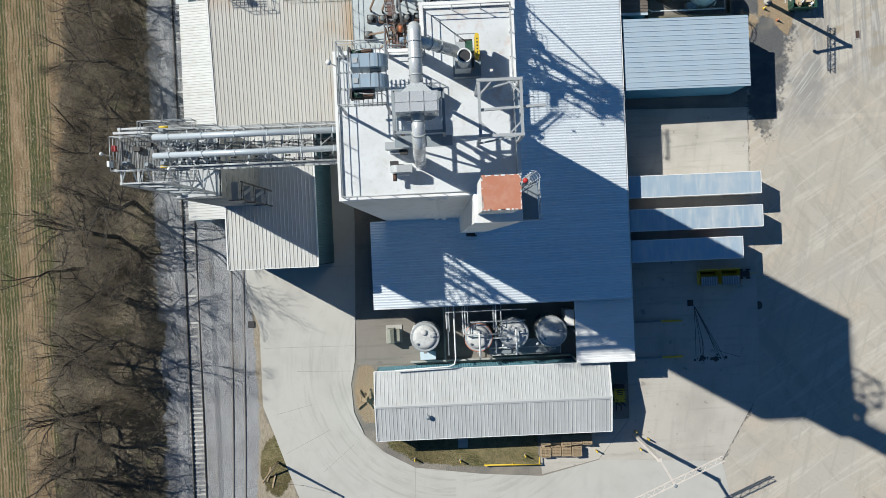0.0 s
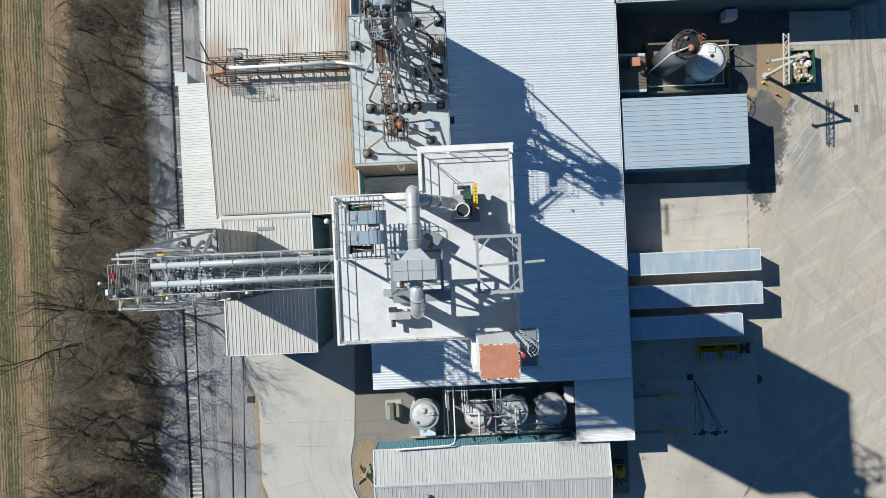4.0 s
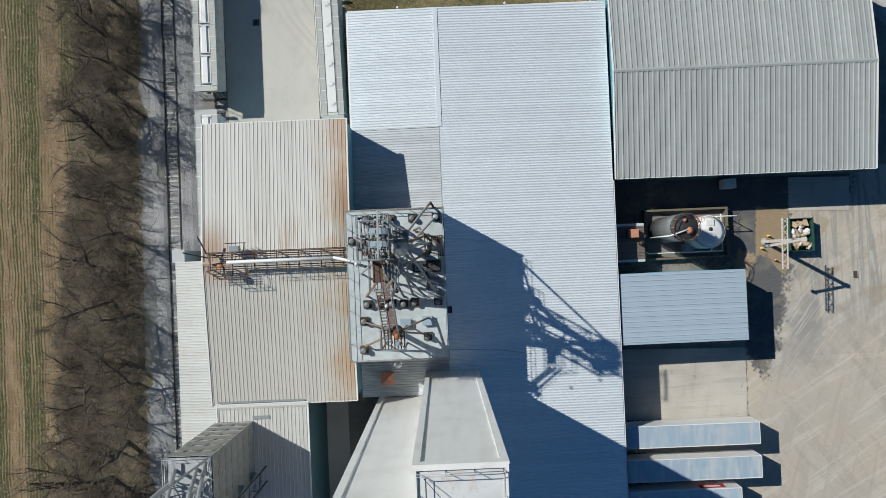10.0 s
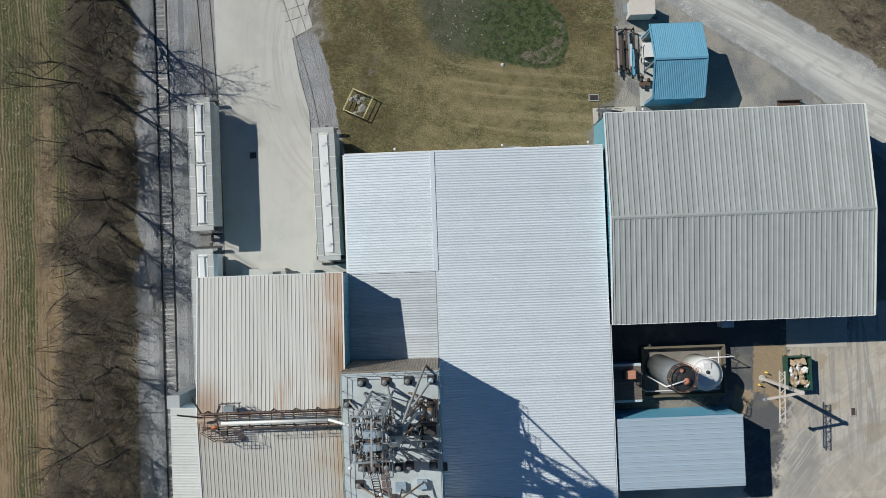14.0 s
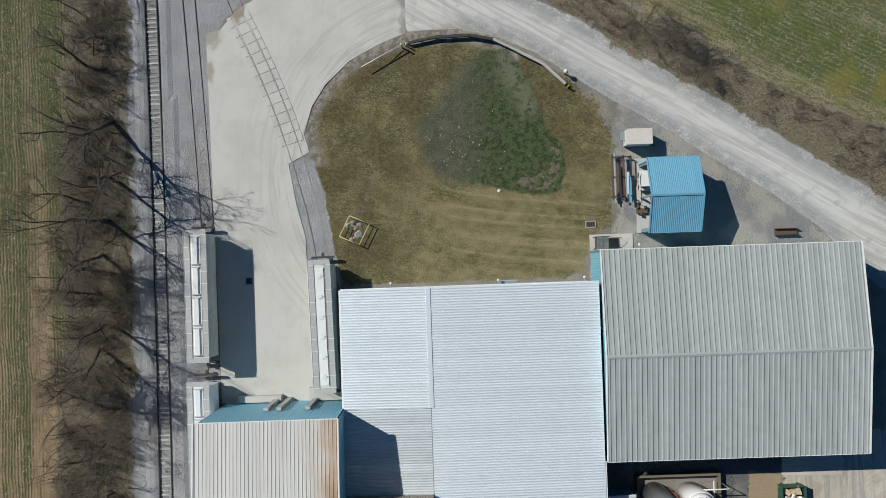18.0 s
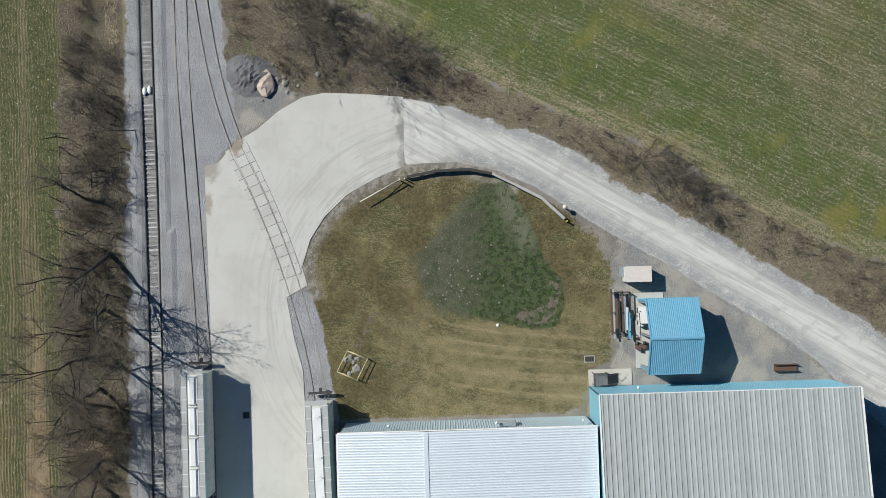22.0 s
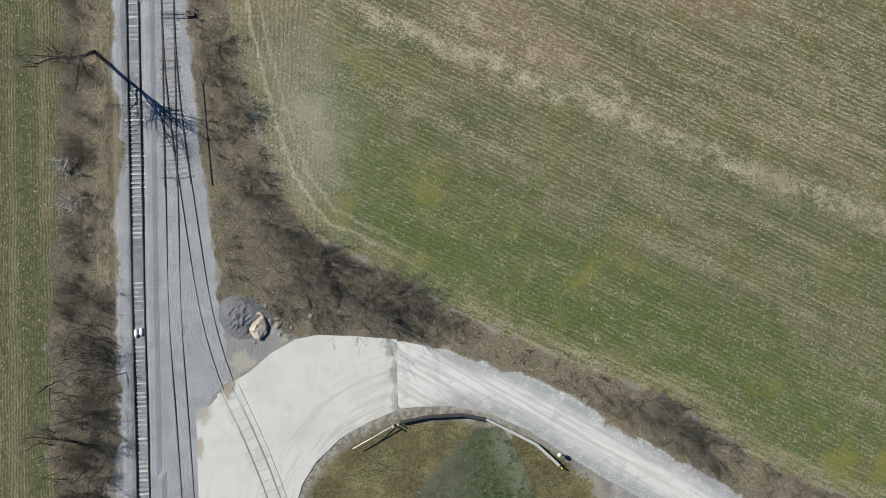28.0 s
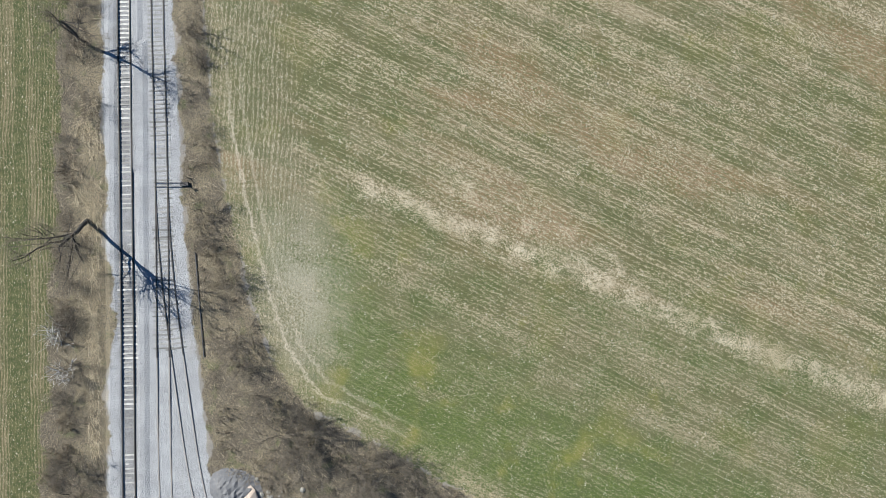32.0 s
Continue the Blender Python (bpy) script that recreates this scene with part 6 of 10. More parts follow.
part("elbow_box", Geo().box(1.4, 1.98, 11.15, 11.75, 48.66, 49.75), GALV, duct)
part("round_duct", Geo().tube([(-0.85, 7.1, 53.0), (-0.85, 6.3, 53.0), (-0.85, 5.7, 52.8), (-0.87, 5.35, 52.2), (-0.9, 5.2, 51.5), (-0.95, 5.15, ROOF)], 0.36, 20), BRIGHT, duct)
for y in (6.7, 6.1):
    part("collar", Geo().tube([(-0.85, y - 0.03, 53.0 - (0.06 if y < 6.5 else 0)), (-0.85, y + 0.03, 53.0)], 0.395, 20), GALV, duct)

stack = thing("exhaust_stack", "open-topped steel exhaust stack with a yellow belt guard", "stack", (1.9, 10.84, 0))
g = Geo()
g.turned([(0.37, 48.6), (0.38, 50.1), (0.43, 50.15), (0.43, 50.2), (0.355, 50.2), (0.345, 50.1)], (0, 0, 0), 28)
g.f, g.s = g.f[:-1], g.s[:-1]
part("pipe", g, WHITE_TRIM, stack, "pale open-topped pipe")
part("bore", Geo().turned([(0.345, 50.13), (0.34, 47.6), (0.02, 47.6)], (0, 0, 0), 24), BLACK, stack, "black bore of the pipe")
part("fan_case", Geo().box(-0.5, 0.45, -0.4, 0.5, 47.3, 48.65), GALV, stack)
part("base_frame", Geo().box(-0.6, 1.1, -0.6, 1.0, ROOF, 47.3), STEEL_GREY, stack)
part("motor", Geo().tube([(0.2, 0.75, 47.7), (0.2, 1.3, 47.7)], 0.24, 12), GREEN, stack)
rounded = [(0.84 + 0.13 * math.cos(a), (1.55 if s else 0.35) + 0.13 * math.sin(a)) for s, a in [(0, math.pi + math.pi * k / 6) for k in range(7)] + [(1, math.pi * k / 6) for k in range(7)]]
part("belt_guard", Geo().prism(rounded, 47.9, 48.7), YELLOW, stack, "yellow rounded belt guard")
for k in range(5):
    part("guard_slot", Geo().box(0.80, 0.88, 0.5 + k * 0.2, 0.58 + k * 0.2, 48.7, 48.71), DARK, stack)
part("gearbox", Geo().box(0.2, 0.6, 0.75, 1.4, 47.3, 48.1), GREEN, stack, "dark green gearbox")
part("coupling", Geo().tube([(-0.2, 1.5, 47.6), (0.6, 1.5, 47.6)], 0.12, 8), DARK, stack)
part("rail", Geo().beam((-0.45, 0.4, 48.5), (-0.45, 1.7, 48.5), 0.05), STEEL_GREY, stack)
part("rail", Geo().beam((-0.45, 1.7, 48.5), (0.8, 1.7, 48.5), 0.05), STEEL_GREY, stack)
part("shaft_block", Geo().box(0.45, 0.62, -0.25, 0.3, 47.5, 48.3), DARK, stack)
part("guy_wire", Geo().tube([(0.2, 1.3, 48.3), (-1.9, 3.4, ROOF + 0.3)], 0.02, 4), DARK, stack)

gantry = thing("hoist_frame", "square galvanised hoist frame with a monorail beam", "frame", (0, 0, 0))
for x in (2.6, 5.0):
    for y in (6.1, 9.25):
        part("leg", Geo().beam((x, y, ROOF), (x, y, 50.70), 0.16), GALV, gantry)
for y in (6.1, 9.25):
    part("beam", Geo().beam((2.5, y, 50.8), (5.1, y, 50.8), 0.17), GALV, gantry)
for x in (2.6, 5.0):
    part("beam", Geo().beam((x, 6.19, 50.78), (x, 9.16, 50.78), 0.16), GALV, gantry)
part("monorail", Geo().beam((2.6, 7.6, 50.55), (6.4, 7.75, 50.55), 0.14, 0.26), GALV, gantry)
for (ax, ay), (bx, by) in (((2.6, 8.4), (3.4, 9.25)), ((5.0, 8.4), (4.2, 9.25)), ((2.6, 6.9), (3.4, 6.1)), ((5.0, 6.9), (4.2, 6.1))):
    part("corner_brace", Geo().beam((ax, ay, 50.8), (bx, by, 50.8), 0.1), GALV, gantry)
part("brace", Geo().beam((2.6, 9.25, 47.5), (5.0, 9.25, 50.6), 0.1), STEEL_GREY, gantry)
part("brace", Geo().beam((2.6, 6.1, 47.5), (5.0, 6.1, 50.6), 0.1), STEEL_GREY, gantry)
part("brace", Geo().beam((5.0, 9.25, 48.8), (5.0, 6.1, 50.6), 0.1), STEEL_GREY, gantry)


def roof_fan(label, x, y, turn):
    u = thing("roof_fan", label, "fan", (x, y, ROOF), group="small roof fans")
    u.rotation_euler = (0, 0, turn)
    part("curb", Geo().box(-0.5, 0.45, -0.35, 0.35, 0, 0.45), WHITE_TRIM, u)
    g = Geo()
    out = [(-0.75, 0.5), (0.2, 0.5)] + [(0.2 + 0.4 * math.cos(a), 0.9 + 0.4 * math.sin(a)) for a in [-math.pi / 2 + math.pi * k / 8 for k in range(9)]] + [(-0.75, 1.3)]
    n = len(out)
    g.add([(a, -0.22, b) for a, b in out] + [(a, 0.22, b) for a, b in out], [tuple(range(n)), tuple(reversed(range(n, 2 * n)))] + [(i, n + i, n + (i + 1) % n, (i + 1) % n) for i in range(n)])
    part("housing", g, GALV, u)
    part("motor", Geo().tube([(0.35, 0.25, 0.75), (0.35, 0.7, 0.75)], 0.13, 10), RUST, u)
    part("motor_box", Geo().box(0.1, 0.6, -0.5, -0.24, 0.5, 1.0), DARK, u)


roof_fan("small blue-grey roof fan with a green motor", -2.3, 6.15, 0.0)
roof_fan("small blue-grey roof fan by the south rail", -2.2, 4.75, math.pi)
unit = thing("roof_fan", "small grey fan with an orange motor", "fan", (0.1, 9.4, ROOF), group="small roof fans")
unit.rotation_euler = (0, 0, -0.6)
part("housing", Geo().box(-0.5, 0.5, -0.3, 0.3, 0.3, 1.1), STEEL_GREY, unit)
part("curb", Geo().box(-0.35, 0.35, -0.25, 0.25, 0, 0.3), WHITE_TRIM, unit)
part("motor", Geo().tube([(0.15, -0.3, 0.7), (0.15, -0.7, 0.7)], 0.14, 10), ORANGE, unit)

cage = thing("caged_ladder", "galvanised caged ladder on the stair shaft", "ladder", (4.85, 3.3, 0))
for s in (-0.22, 0.22):
    part("stile", Geo().tube([(0, s, ROOF), (0, s, 55.2)], 0.03, 6), GALV, cage)
for k in range(26):
    part("rung", Geo().tube([(0, -0.22, ROOF + 0.3 + k * 0.3), (0, 0.22, ROOF + 0.3 + k * 0.3)], 0.015, 5), GALV, cage)
for k in range(7):
    z = 49.0 + k * 0.95
    part("hoop", Geo().tube([(0.05, -0.36, z)] + [(0.08 + 0.42 * math.sin(a), -0.36 * math.cos(a), z) for a in [math.pi * j / 8 for j in range(1, 8)]] + [(0.05, 0.36, z)], 0.02, 5), GALV, cage)
for a in (0.5, 1.57, 2.6):
    part("cage_strap", Geo().tube([(0.08 + 0.42 * math.sin(a), -0.36 * math.cos(a), 49.0), (0.08 + 0.42 * math.sin(a), -0.36 * math.cos(a), 54.8)], 0.018, 5), GALV, cage)
beacon = thing("warning_light", "red and white obstruction light on a short mast", "lamp", (4.5, 3.1, 54.05))
part("mast", Geo().tube([(0, 0, 0), (0, 0, 1.2)], 0.05, 8), WHITE, beacon)
part("lens", Geo().turned([(0.05, 0), (0.13, 0.05), (0.13, 0.3), (0.05, 0.36)], (0, 0, 1.2), 12), RED, beacon, "red lens")
land = thing("side_platform", "dark steel landing beside the stair shaft", "platform", (0, 0, 0))
part("grating", Geo().box(5.08, 6.1, 1.3, 3.6, 47.5, 47.56), STEEL_GREY, land)
railing(land, [(5.1, 1.3, 47.56), (6.1, 1.3, 47.56), (6.1, 3.6, 47.56)], gap=0.8, r=0.025)
part("strut", Geo().beam((5.08, 2.0, 46.0), (6.05, 2.0, 47.5), 0.1), STEEL_GREY, land)
part("strut", Geo().beam((5.3, 3.3, 46.0), (6.05, 3.4, 47.5), 0.1), STEEL_GREY, land)
wall_fan = thing("wall_fan", "dark wall fans low on the stair shaft", "fan", (3.4, 1.2, 7.2))
part("case", Geo().box(-0.5, 0.5, -0.35, 0.02, 0, 0.6), DARK, wall_fan)
part("wheel", Geo().tube([(0.35, -0.4, 0.1), (0.35, -0.2, 0.1)], 0.35, 14), DARK, wall_fan)

# ---- conveyor bridge to the west ----
bridge = thing("conveyor_bridge", "high galvanised conveyor bridge with walkways and two covered conveyors", "conveyor", (0, 0, 0))
BZ = 39.6
COVER = paint("pale_conveyor_cover", (0.50, 0.55, 0.59), 0.35, 0.1, (0.38, 0.38, 0.37), 0.25, 2.0, 0.04)
GRATE = paint("dark_grating", (0.19, 0.20, 0.205), 0.7, 0.2, (0.2, 0.17, 0.14), 0.4, 6.0, 0.0)
for y0, y1 in ((6.35, 6.75), (7.35, 8.05), (8.7, 9.0)):
    for k in range(round((y1 - y0) / 0.1)):
        part("grating_bar", Geo().box(-19.6, -6.1, y0 + k * 0.1, y0 + k * 0.1 + 0.05, BZ, BZ + 0.02), GRATE, bridge)
    for k in range(18):
        part("grating_tie", Geo().box(-19.5 + k * 0.78, -19.45 + k * 0.78, y0, y1, BZ - 0.035, BZ - 0.002), GRATE, bridge)
for k in range(29):
    part("floor_bar", Geo().box(-22.8 + k * 0.11, -22.74 + k * 0.11, 6.2, 8.6, BZ, BZ + 0.05), GRATE, bridge)
# small dark boxes added to stand in for the shade on the end platform
for k, (x, y, w, d, h, m) in enumerate(((-22.2, 6.7, 0.3, 0.2, 0.5, STEEL_GREY), (-21.4, 7.6, 0.5, 0.3, 0.6, DARK), (-20.6, 6.5, 0.25, 0.25, 0.6, STEEL_GREY), (-20.5, 7.9, 0.35, 0.3, 0.4, DARK), (-20.0, 7.2, 0.2, 0.5, 0.3, DARK))):
    part("machine_box", Geo().box(x, x + w, y, y + d, BZ + 0.05, BZ + h), m, bridge)
for k in range(10):
    x = -18.9 + k * 1.35
    part("tie_bar", Geo().beam((x, 6.4, BZ + 0.5), (x, 8.95, BZ + 0.5), 0.07), GALV, bridge)
    part("tie_bar", Geo().beam((x, 7.35, BZ + 0.95), (x + 0.7, 8.1, BZ + 0.3), 0.05), GALV, bridge)
for y in (8.38, 7.1):
    cv = part("conveyor", Geo().box(-19.6, -6.0, y - 0.16, y + 0.16, BZ + 0.75, BZ + 1.25), GALV, bridge, "covered galvanised conveyor")
    part("cover", Geo().tube([(-19.7, y, BZ + 1.25), (-6.0, y, BZ + 1.25)], 0.21, 14), COVER, cv, "ridged bright cover")
    for k in range(6):
        x = -18.6 + k * 2.3
        part("cover_band", Geo().box(x - 0.03, x + 0.03, y - 0.215, y + 0.215, BZ + 1.2, BZ + 1.475), COVER, cv)
    part("drive_motor", Geo().tube([(-19.3, y + (0.75 if y > 7.5 else -0.75), BZ + 1.0), (-18.7, y + (0.75 if y > 7.5 else -0.75), BZ + 1.0)], 0.09, 10), YELLOW, cv, "yellow drive motor")
    part("drive_guard", Geo().box(-19.25, -18.95, y + (0.4 if y > 7.5 else -0.62), y + (0.62 if y > 7.5 else -0.4), BZ + 0.6, BZ + 1.3), STEEL_GREY, cv)
for y in (6.35, 9.0):
    part("truss_chord", Geo().beam((-23.0, y, BZ - 0.1), (-6.1, y, BZ - 0.1), 0.16), GALV, bridge)
    part("truss_chord", Geo().beam((-20.0, y, BZ - 1.5), (-6.1, y, BZ - 1.5), 0.16), GALV, bridge)
    for k in range(9):
        x = -19.6 + k * 1.5
        part("truss_diagonal", Geo().beam((x, y, BZ - (0.1 if k % 2 else 1.5)), (x + 1.5, y, BZ - (1.5 if k % 2 else 0.1)), 0.09), GALV, bridge)
    railing(bridge, [(-19.6, y, BZ), (-6.2, y, BZ)], gap=1.5, r=0.03)
for k in range(12):
    x = -19.4 + k * 1.2
    part("cross_beam", Geo().beam((x, 6.35, BZ - 0.12), (x, 9.0, BZ - 0.12), 0.1), STEEL_GREY, bridge)
railing(bridge, [(-19.6, 6.2, BZ), (-22.8, 6.2, BZ), (-22.8, 8.6, BZ), (-19.6, 8.6, BZ)], gap=0.8, r=0.03)
for y0, y1 in ((5.3, 6.2), (9.0, 9.6)):
    for k in range(9):
        part("side_floor_bar", Geo().box(-20.8, -17.0, y0 + k * (y1 - y0) / 9, y0 + k * (y1 - y0) / 9 + 0.035, BZ, BZ + 0.04), GRATE, bridge)
railing(bridge, [(-20.8, 6.2, BZ), (-20.8, 5.3, BZ), (-17.0, 5.3, BZ), (-17.0, 6.2, BZ)], gap=0.8, r=0.03)
railing(bridge, [(-20.8, 8.7, BZ), (-20.8, 9.6, BZ), (-17.0, 9.6, BZ), (-17.0, 9.0, BZ)], gap=0.8, r=0.03)
for x, y in ((-23.15, 7.35), (-18.5, 6.1), (-13.0, 6.25)):
    part("lamp_dome", Geo().turned([(0.04, 0), (0.12, 0.03), (0.135, 0.1), (0.08, 0.19), (0.02, 0.21)], (x, y, BZ + 1.6), 12), WHITE, bridge, "white dome lamp")
    part("lamp_post", Geo().tube([(x, y, BZ), (x, y, BZ + 1.6)], 0.03, 5), GALV, bridge)
part("panel_box", Geo().box(-23.0, -22.82, 6.5, 6.9, BZ + 0.4, BZ + 1.2), WHITE, bridge)
part("red_box", Geo().box(-22.75, -22.5, 7.6, 8.0, BZ + 0.5, BZ + 0.9), RED, bridge)
crows = random.Random(9)
for k in range(60):
    x, y = crows.uniform(-18.5, -7), crows.choice((6.5, 6.9, 7.55, 7.8, 8.75))
    part("bolt_head", Geo().box(x - 0.07, x + 0.07, y - 0.05, y + 0.05, BZ + 0.05, BZ + 0.2), DARK, bridge)

# ---- grain dryer under the bridge ----
dryer = thing("grain_dryer", "tall galvanised grain dryer with rows of round perforated screens", "dryer", (0, 0, 0))
DUSTY = paint("dusty_galvanised", (0.30, 0.30, 0.28), 0.55, 0.2, (0.20, 0.19, 0.165), 0.5, 1.5, 0.05)
part("housing", Geo().box(-23.1, -19.1, 5.1, 11.35, 12.6, 26.9), DUSTY, dryer)
SCREEN = paint("dusty_screen", (0.27, 0.27, 0.25), 0.6, 0.2, (0.20, 0.19, 0.165), 0.4, 3.0, 0.08)
for r in range(6):
    for k in range(5):
        y, z = 5.75 + k * 1.2, 14.4 + r * 2.1
        part("screen", Geo().tube([(-19.1, y, z), (-19.07, y, z)], 0.45, 14), SCREEN, dryer, "round dusty screen")
    for k in range(3):
        x, z = -22.4 + k * 1.3, 14.4 + r * 2.1
        part("screen", Geo().tube([(x, 11.35, z), (x, 11.43, z)], 0.45, 14), SCREEN, dryer, "round dusty screen")
for k in range(8):
    z = 13.2 + k * 1.95
    part("seam", Geo().box(-23.13, -19.07, 5.07, 11.38, z, z + 0.05), GALV, dryer)
part("top_plate", Geo().box(-23.0, -19.2, 5.2, 11.25, 26.9, 26.96), GALV, dryer)
for x, y in ((-22.3, 10.3), (-20.4, 10.3), (-22.3, 8.4), (-20.4, 8.6)):
    part("top_hatch", Geo().box(x - 0.55, x + 0.55, y - 0.5, y + 0.5, 26.96, 27.25), GALV, dryer)
railing(dryer, [(-23.1, 5.1, 26.96), (-19.1, 5.1, 26.96), (-19.1, 11.35, 26.96), (-23.1, 11.35, 26.96)], closed=True, gap=1.0, r=0.03)
for (ax, ay, az), (bx, by, bz) in (((-19.6, 8.4, 38.8), (-22.3, 10.3, 27.2)), ((-18.2, 8.4, 38.8), (-20.4, 10.3, 27.2)), ((-19.6, 7.1, 38.8), (-20.5, 8.6, 27.2)), ((-17.6, 7.1, 38.8), (-19.6, 10.8, 27.2))):
    part("spout", Geo().tube([(ax, ay, az), (bx, by, bz)], 0.17, 12), GALV, dryer, "sloping round spout")
support = thing("support_tower", "galvanised lattice tower that carries the conveyor bridge", "tower", (0, 0, 0))
for x in (-22.6, -19.6):
    for y in (5.4, 9.3):
        part("leg", Geo().beam((x, y, 27.0), (x, y, BZ - 0.1), 0.2), GALV, support)
for k in range(4):
    z0, z1 = 27.2 + k * 3.05, 27.2 + (k + 1) * 3.05
    for y in (5.4, 9.3):
        part("brace", Geo().beam((-22.6, y, z0), (-19.6, y, z1), 0.09), STEEL_GREY, support)
        part("brace", Geo().beam((-19.6, y, z0), (-22.6, y, z1), 0.09), STEEL_GREY, support)
        part("strut", Geo().beam((-22.6, y, z1), (-19.6, y, z1), 0.11), GALV, support)
    for x in (-22.6, -19.6):
        part("brace", Geo().beam((x, 5.4, z0), (x, 9.3, z1), 0.09), STEEL_GREY, support)
        part("brace", Geo().beam((x, 9.3, z0), (x, 5.4, z1), 0.09), STEEL_GREY, support)
        part("strut", Geo().beam((x, 5.4, z1), (x, 9.3, z1), 0.11), GALV, support)
part("long_beam", Geo().beam((-22.6, 9.35, 38.9), (-19.2, 11.3, 27.0), 0.2), GALV, support)
part("long_beam", Geo().beam((-22.6, 9.35, 38.9), (-18.4, 9.5, 38.6), 0.2), GALV, support)
ladder_box = thing("side_stair", "dark steel landings on the dryer's east side", "stairs", (0, 0, 0))
for z in (15.0, 19.5, 24.0):
    part("landing", Geo().box(-19.0, -18.4, 4.9, 6.6, z, z + 0.06), STEEL_GREY, ladder_box)
    railing(ladder_box, [(-19.0, 4.9, z), (-17.8, 4.9, z), (-17.8, 6.6, z)], gap=0.8, material=DARK, r=0.03)
for z in (15.0, 19.5):
    part("flight", Geo().beam((-18.2, 6.4, z), (-18.5, 5.1, z + 4.5), 0.35, 0.08), STEEL_GREY, ladder_box)
part("leg", Geo().beam((-17.85, 4.95, 12.6), (-17.85, 4.95, 25.0), 0.12), DARK, ladder_box)
part("leg", Geo().beam((-17.85, 6.55, 12.6), (-17.85, 6.55, 25.0), 0.12), DARK, ladder_box)
# flat grey strips drawn where gaps between the roofs lie in shadow
gap_strips = thing("shadow_gap_strip", "dark strips standing in for shadowed gaps on the roof", "vent", (0, 0, 0))
part("strip", Geo().box(-22.7, -13.6, 13.3, 13.48, 12.62, 12.72), STEEL_GREY, gap_strips)
part("strip", Geo().box(-19.1, -17.3, 11.55, 11.9, 12.7, 12.8), STEEL_GREY, gap_strips)

# ---- elevator tower roof ----
TZ = 15.9
rail2 = thing("guardrail", "thin dark guardrail round the elevator tower roof", "railing")
railing(rail2, [(-7.9, 17.7, TZ), (1.85, 17.7, TZ), (1.85, 32.8, TZ), (-7.9, 32.8, TZ)], closed=True, gap=1.7, material=STEEL_GREY, r=0.028)


def vent(x, y, square):
    v = thing("roof_vent", "dark mushroom roof vent on a square base" if not square else "pale blue-grey square roof vent box", "vent", (x, y, TZ), group="roof vents")
    if square:
        part("box", Geo().box(-0.48, 0.48, -0.43, 0.43, 0, 0.45), FAN_BLUE, v)
        part("lid", Geo().box(-0.53, 0.53, -0.48, 0.48, 0.45, 0.51), FAN_BLUE, v)
        return
    old = (x * 7 + y * 3) % 5 < 1.6
    part("curb", Geo().box(-0.42, 0.42, -0.4, 0.4, 0, 0.3), RUST if old else DARK, v, "rusty curb" if old else "")
    part("neck", Geo().turned([(0.17, 0.28), (0.17, 0.62)], (-0.04, -0.04, 0), 14), GALV, v)
    part("hood", Geo().turned([(0.17, 0.6), (0.27, 0.62), (0.275, 0.80), (0.25, 0.86), (0.10, 0.92), (0.03, 0.93)], (-0.04, -0.04, 0), 16, smooth=False), VENT_BLUE if x > 0.9 and y > 25 else VENT_GREY, v)
    for a in (0.6, 2.7, 4.8):
        part("strap", Geo().beam((0.3 * math.cos(a), 0.3 * math.sin(a), 0.3), (0.25 * math.cos(a), 0.25 * math.sin(a), 0.75), 0.03), DARK, v)


VENT_GREY = paint("weathered_vent_hood", (0.20, 0.22, 0.225), 0.6, 0.2, (0.12, 0.10, 0.08), 0.4, 5.0, 0.15)
VENT_BLUE = paint("pale_blue_vent_hood", (0.36, 0.46, 0.53), 0.5, 0.1, (0.2, 0.2, 0.18), 0.25, 4.0, 0.05)
BROWN_PIPE = paint("rusty_spout_pipe", (0.26, 0.185, 0.13), 0.7, 0.1, (0.13, 0.07, 0.04), 0.5, 2.5, 0.10)
DULL_PIPE = paint("dull_zinc_spout", (0.36, 0.37, 0.365), 0.6, 0.15, (0.20, 0.16, 0.12), 0.45, 2.0, 0.10)
for x, y in ((-5.9, 32.0), (-3.5, 32.0), (-1.2, 32.0), (1.2, 32.0), (-7.4, 29.9), (1.1, 29.6), (-6.1, 23.4), (-4.9, 23.3), (-3.6, 23.4), (-2.4, 23.3), (-1.3, 23.4), (1.1, 23.4), (-6.5, 21.7), (-6.6, 18.8), (-0.1, 19.9)):
    vent(x, y, False)
for x, y in ((-2.3, 21.3), (-0.1, 21.5)):
    vent(x, y, True)

leg = thing("bucket_elevator", "rusty bucket elevator head tower with platforms, spouts and motors", "elevator", (0, 0, 0))
for x in (-4.9, -2.7):
    for y in (27.8, 31.0):
        part("leg", Geo().beam((x, y, TZ), (x, y, 31.5), 0.17), STEEL_GREY, leg)
for k in range(5):
    z0, z1 = TZ + k * 3.1, TZ + (k + 1) * 3.1
    for y in (27.8, 31.0):
        part("brace", Geo().beam((-4.9, y, z0), (-2.7, y, z1), 0.09), STEEL_GREY, leg)
    for x in (-4.9, -2.7):
        part("brace", Geo().beam((x, 27.8, z0), (x, 31.0, z1), 0.09), RUST, leg)
    for y in (27.8, 31.0):
        part("strut", Geo().beam((-4.9, y, z1), (-2.7, y, z1), 0.1), STEEL_GREY, leg)
    for x in (-4.9, -2.7):
        part("strut", Geo().beam((x, 27.8, z1), (x, 31.0, z1), 0.1), STEEL_GREY, leg)
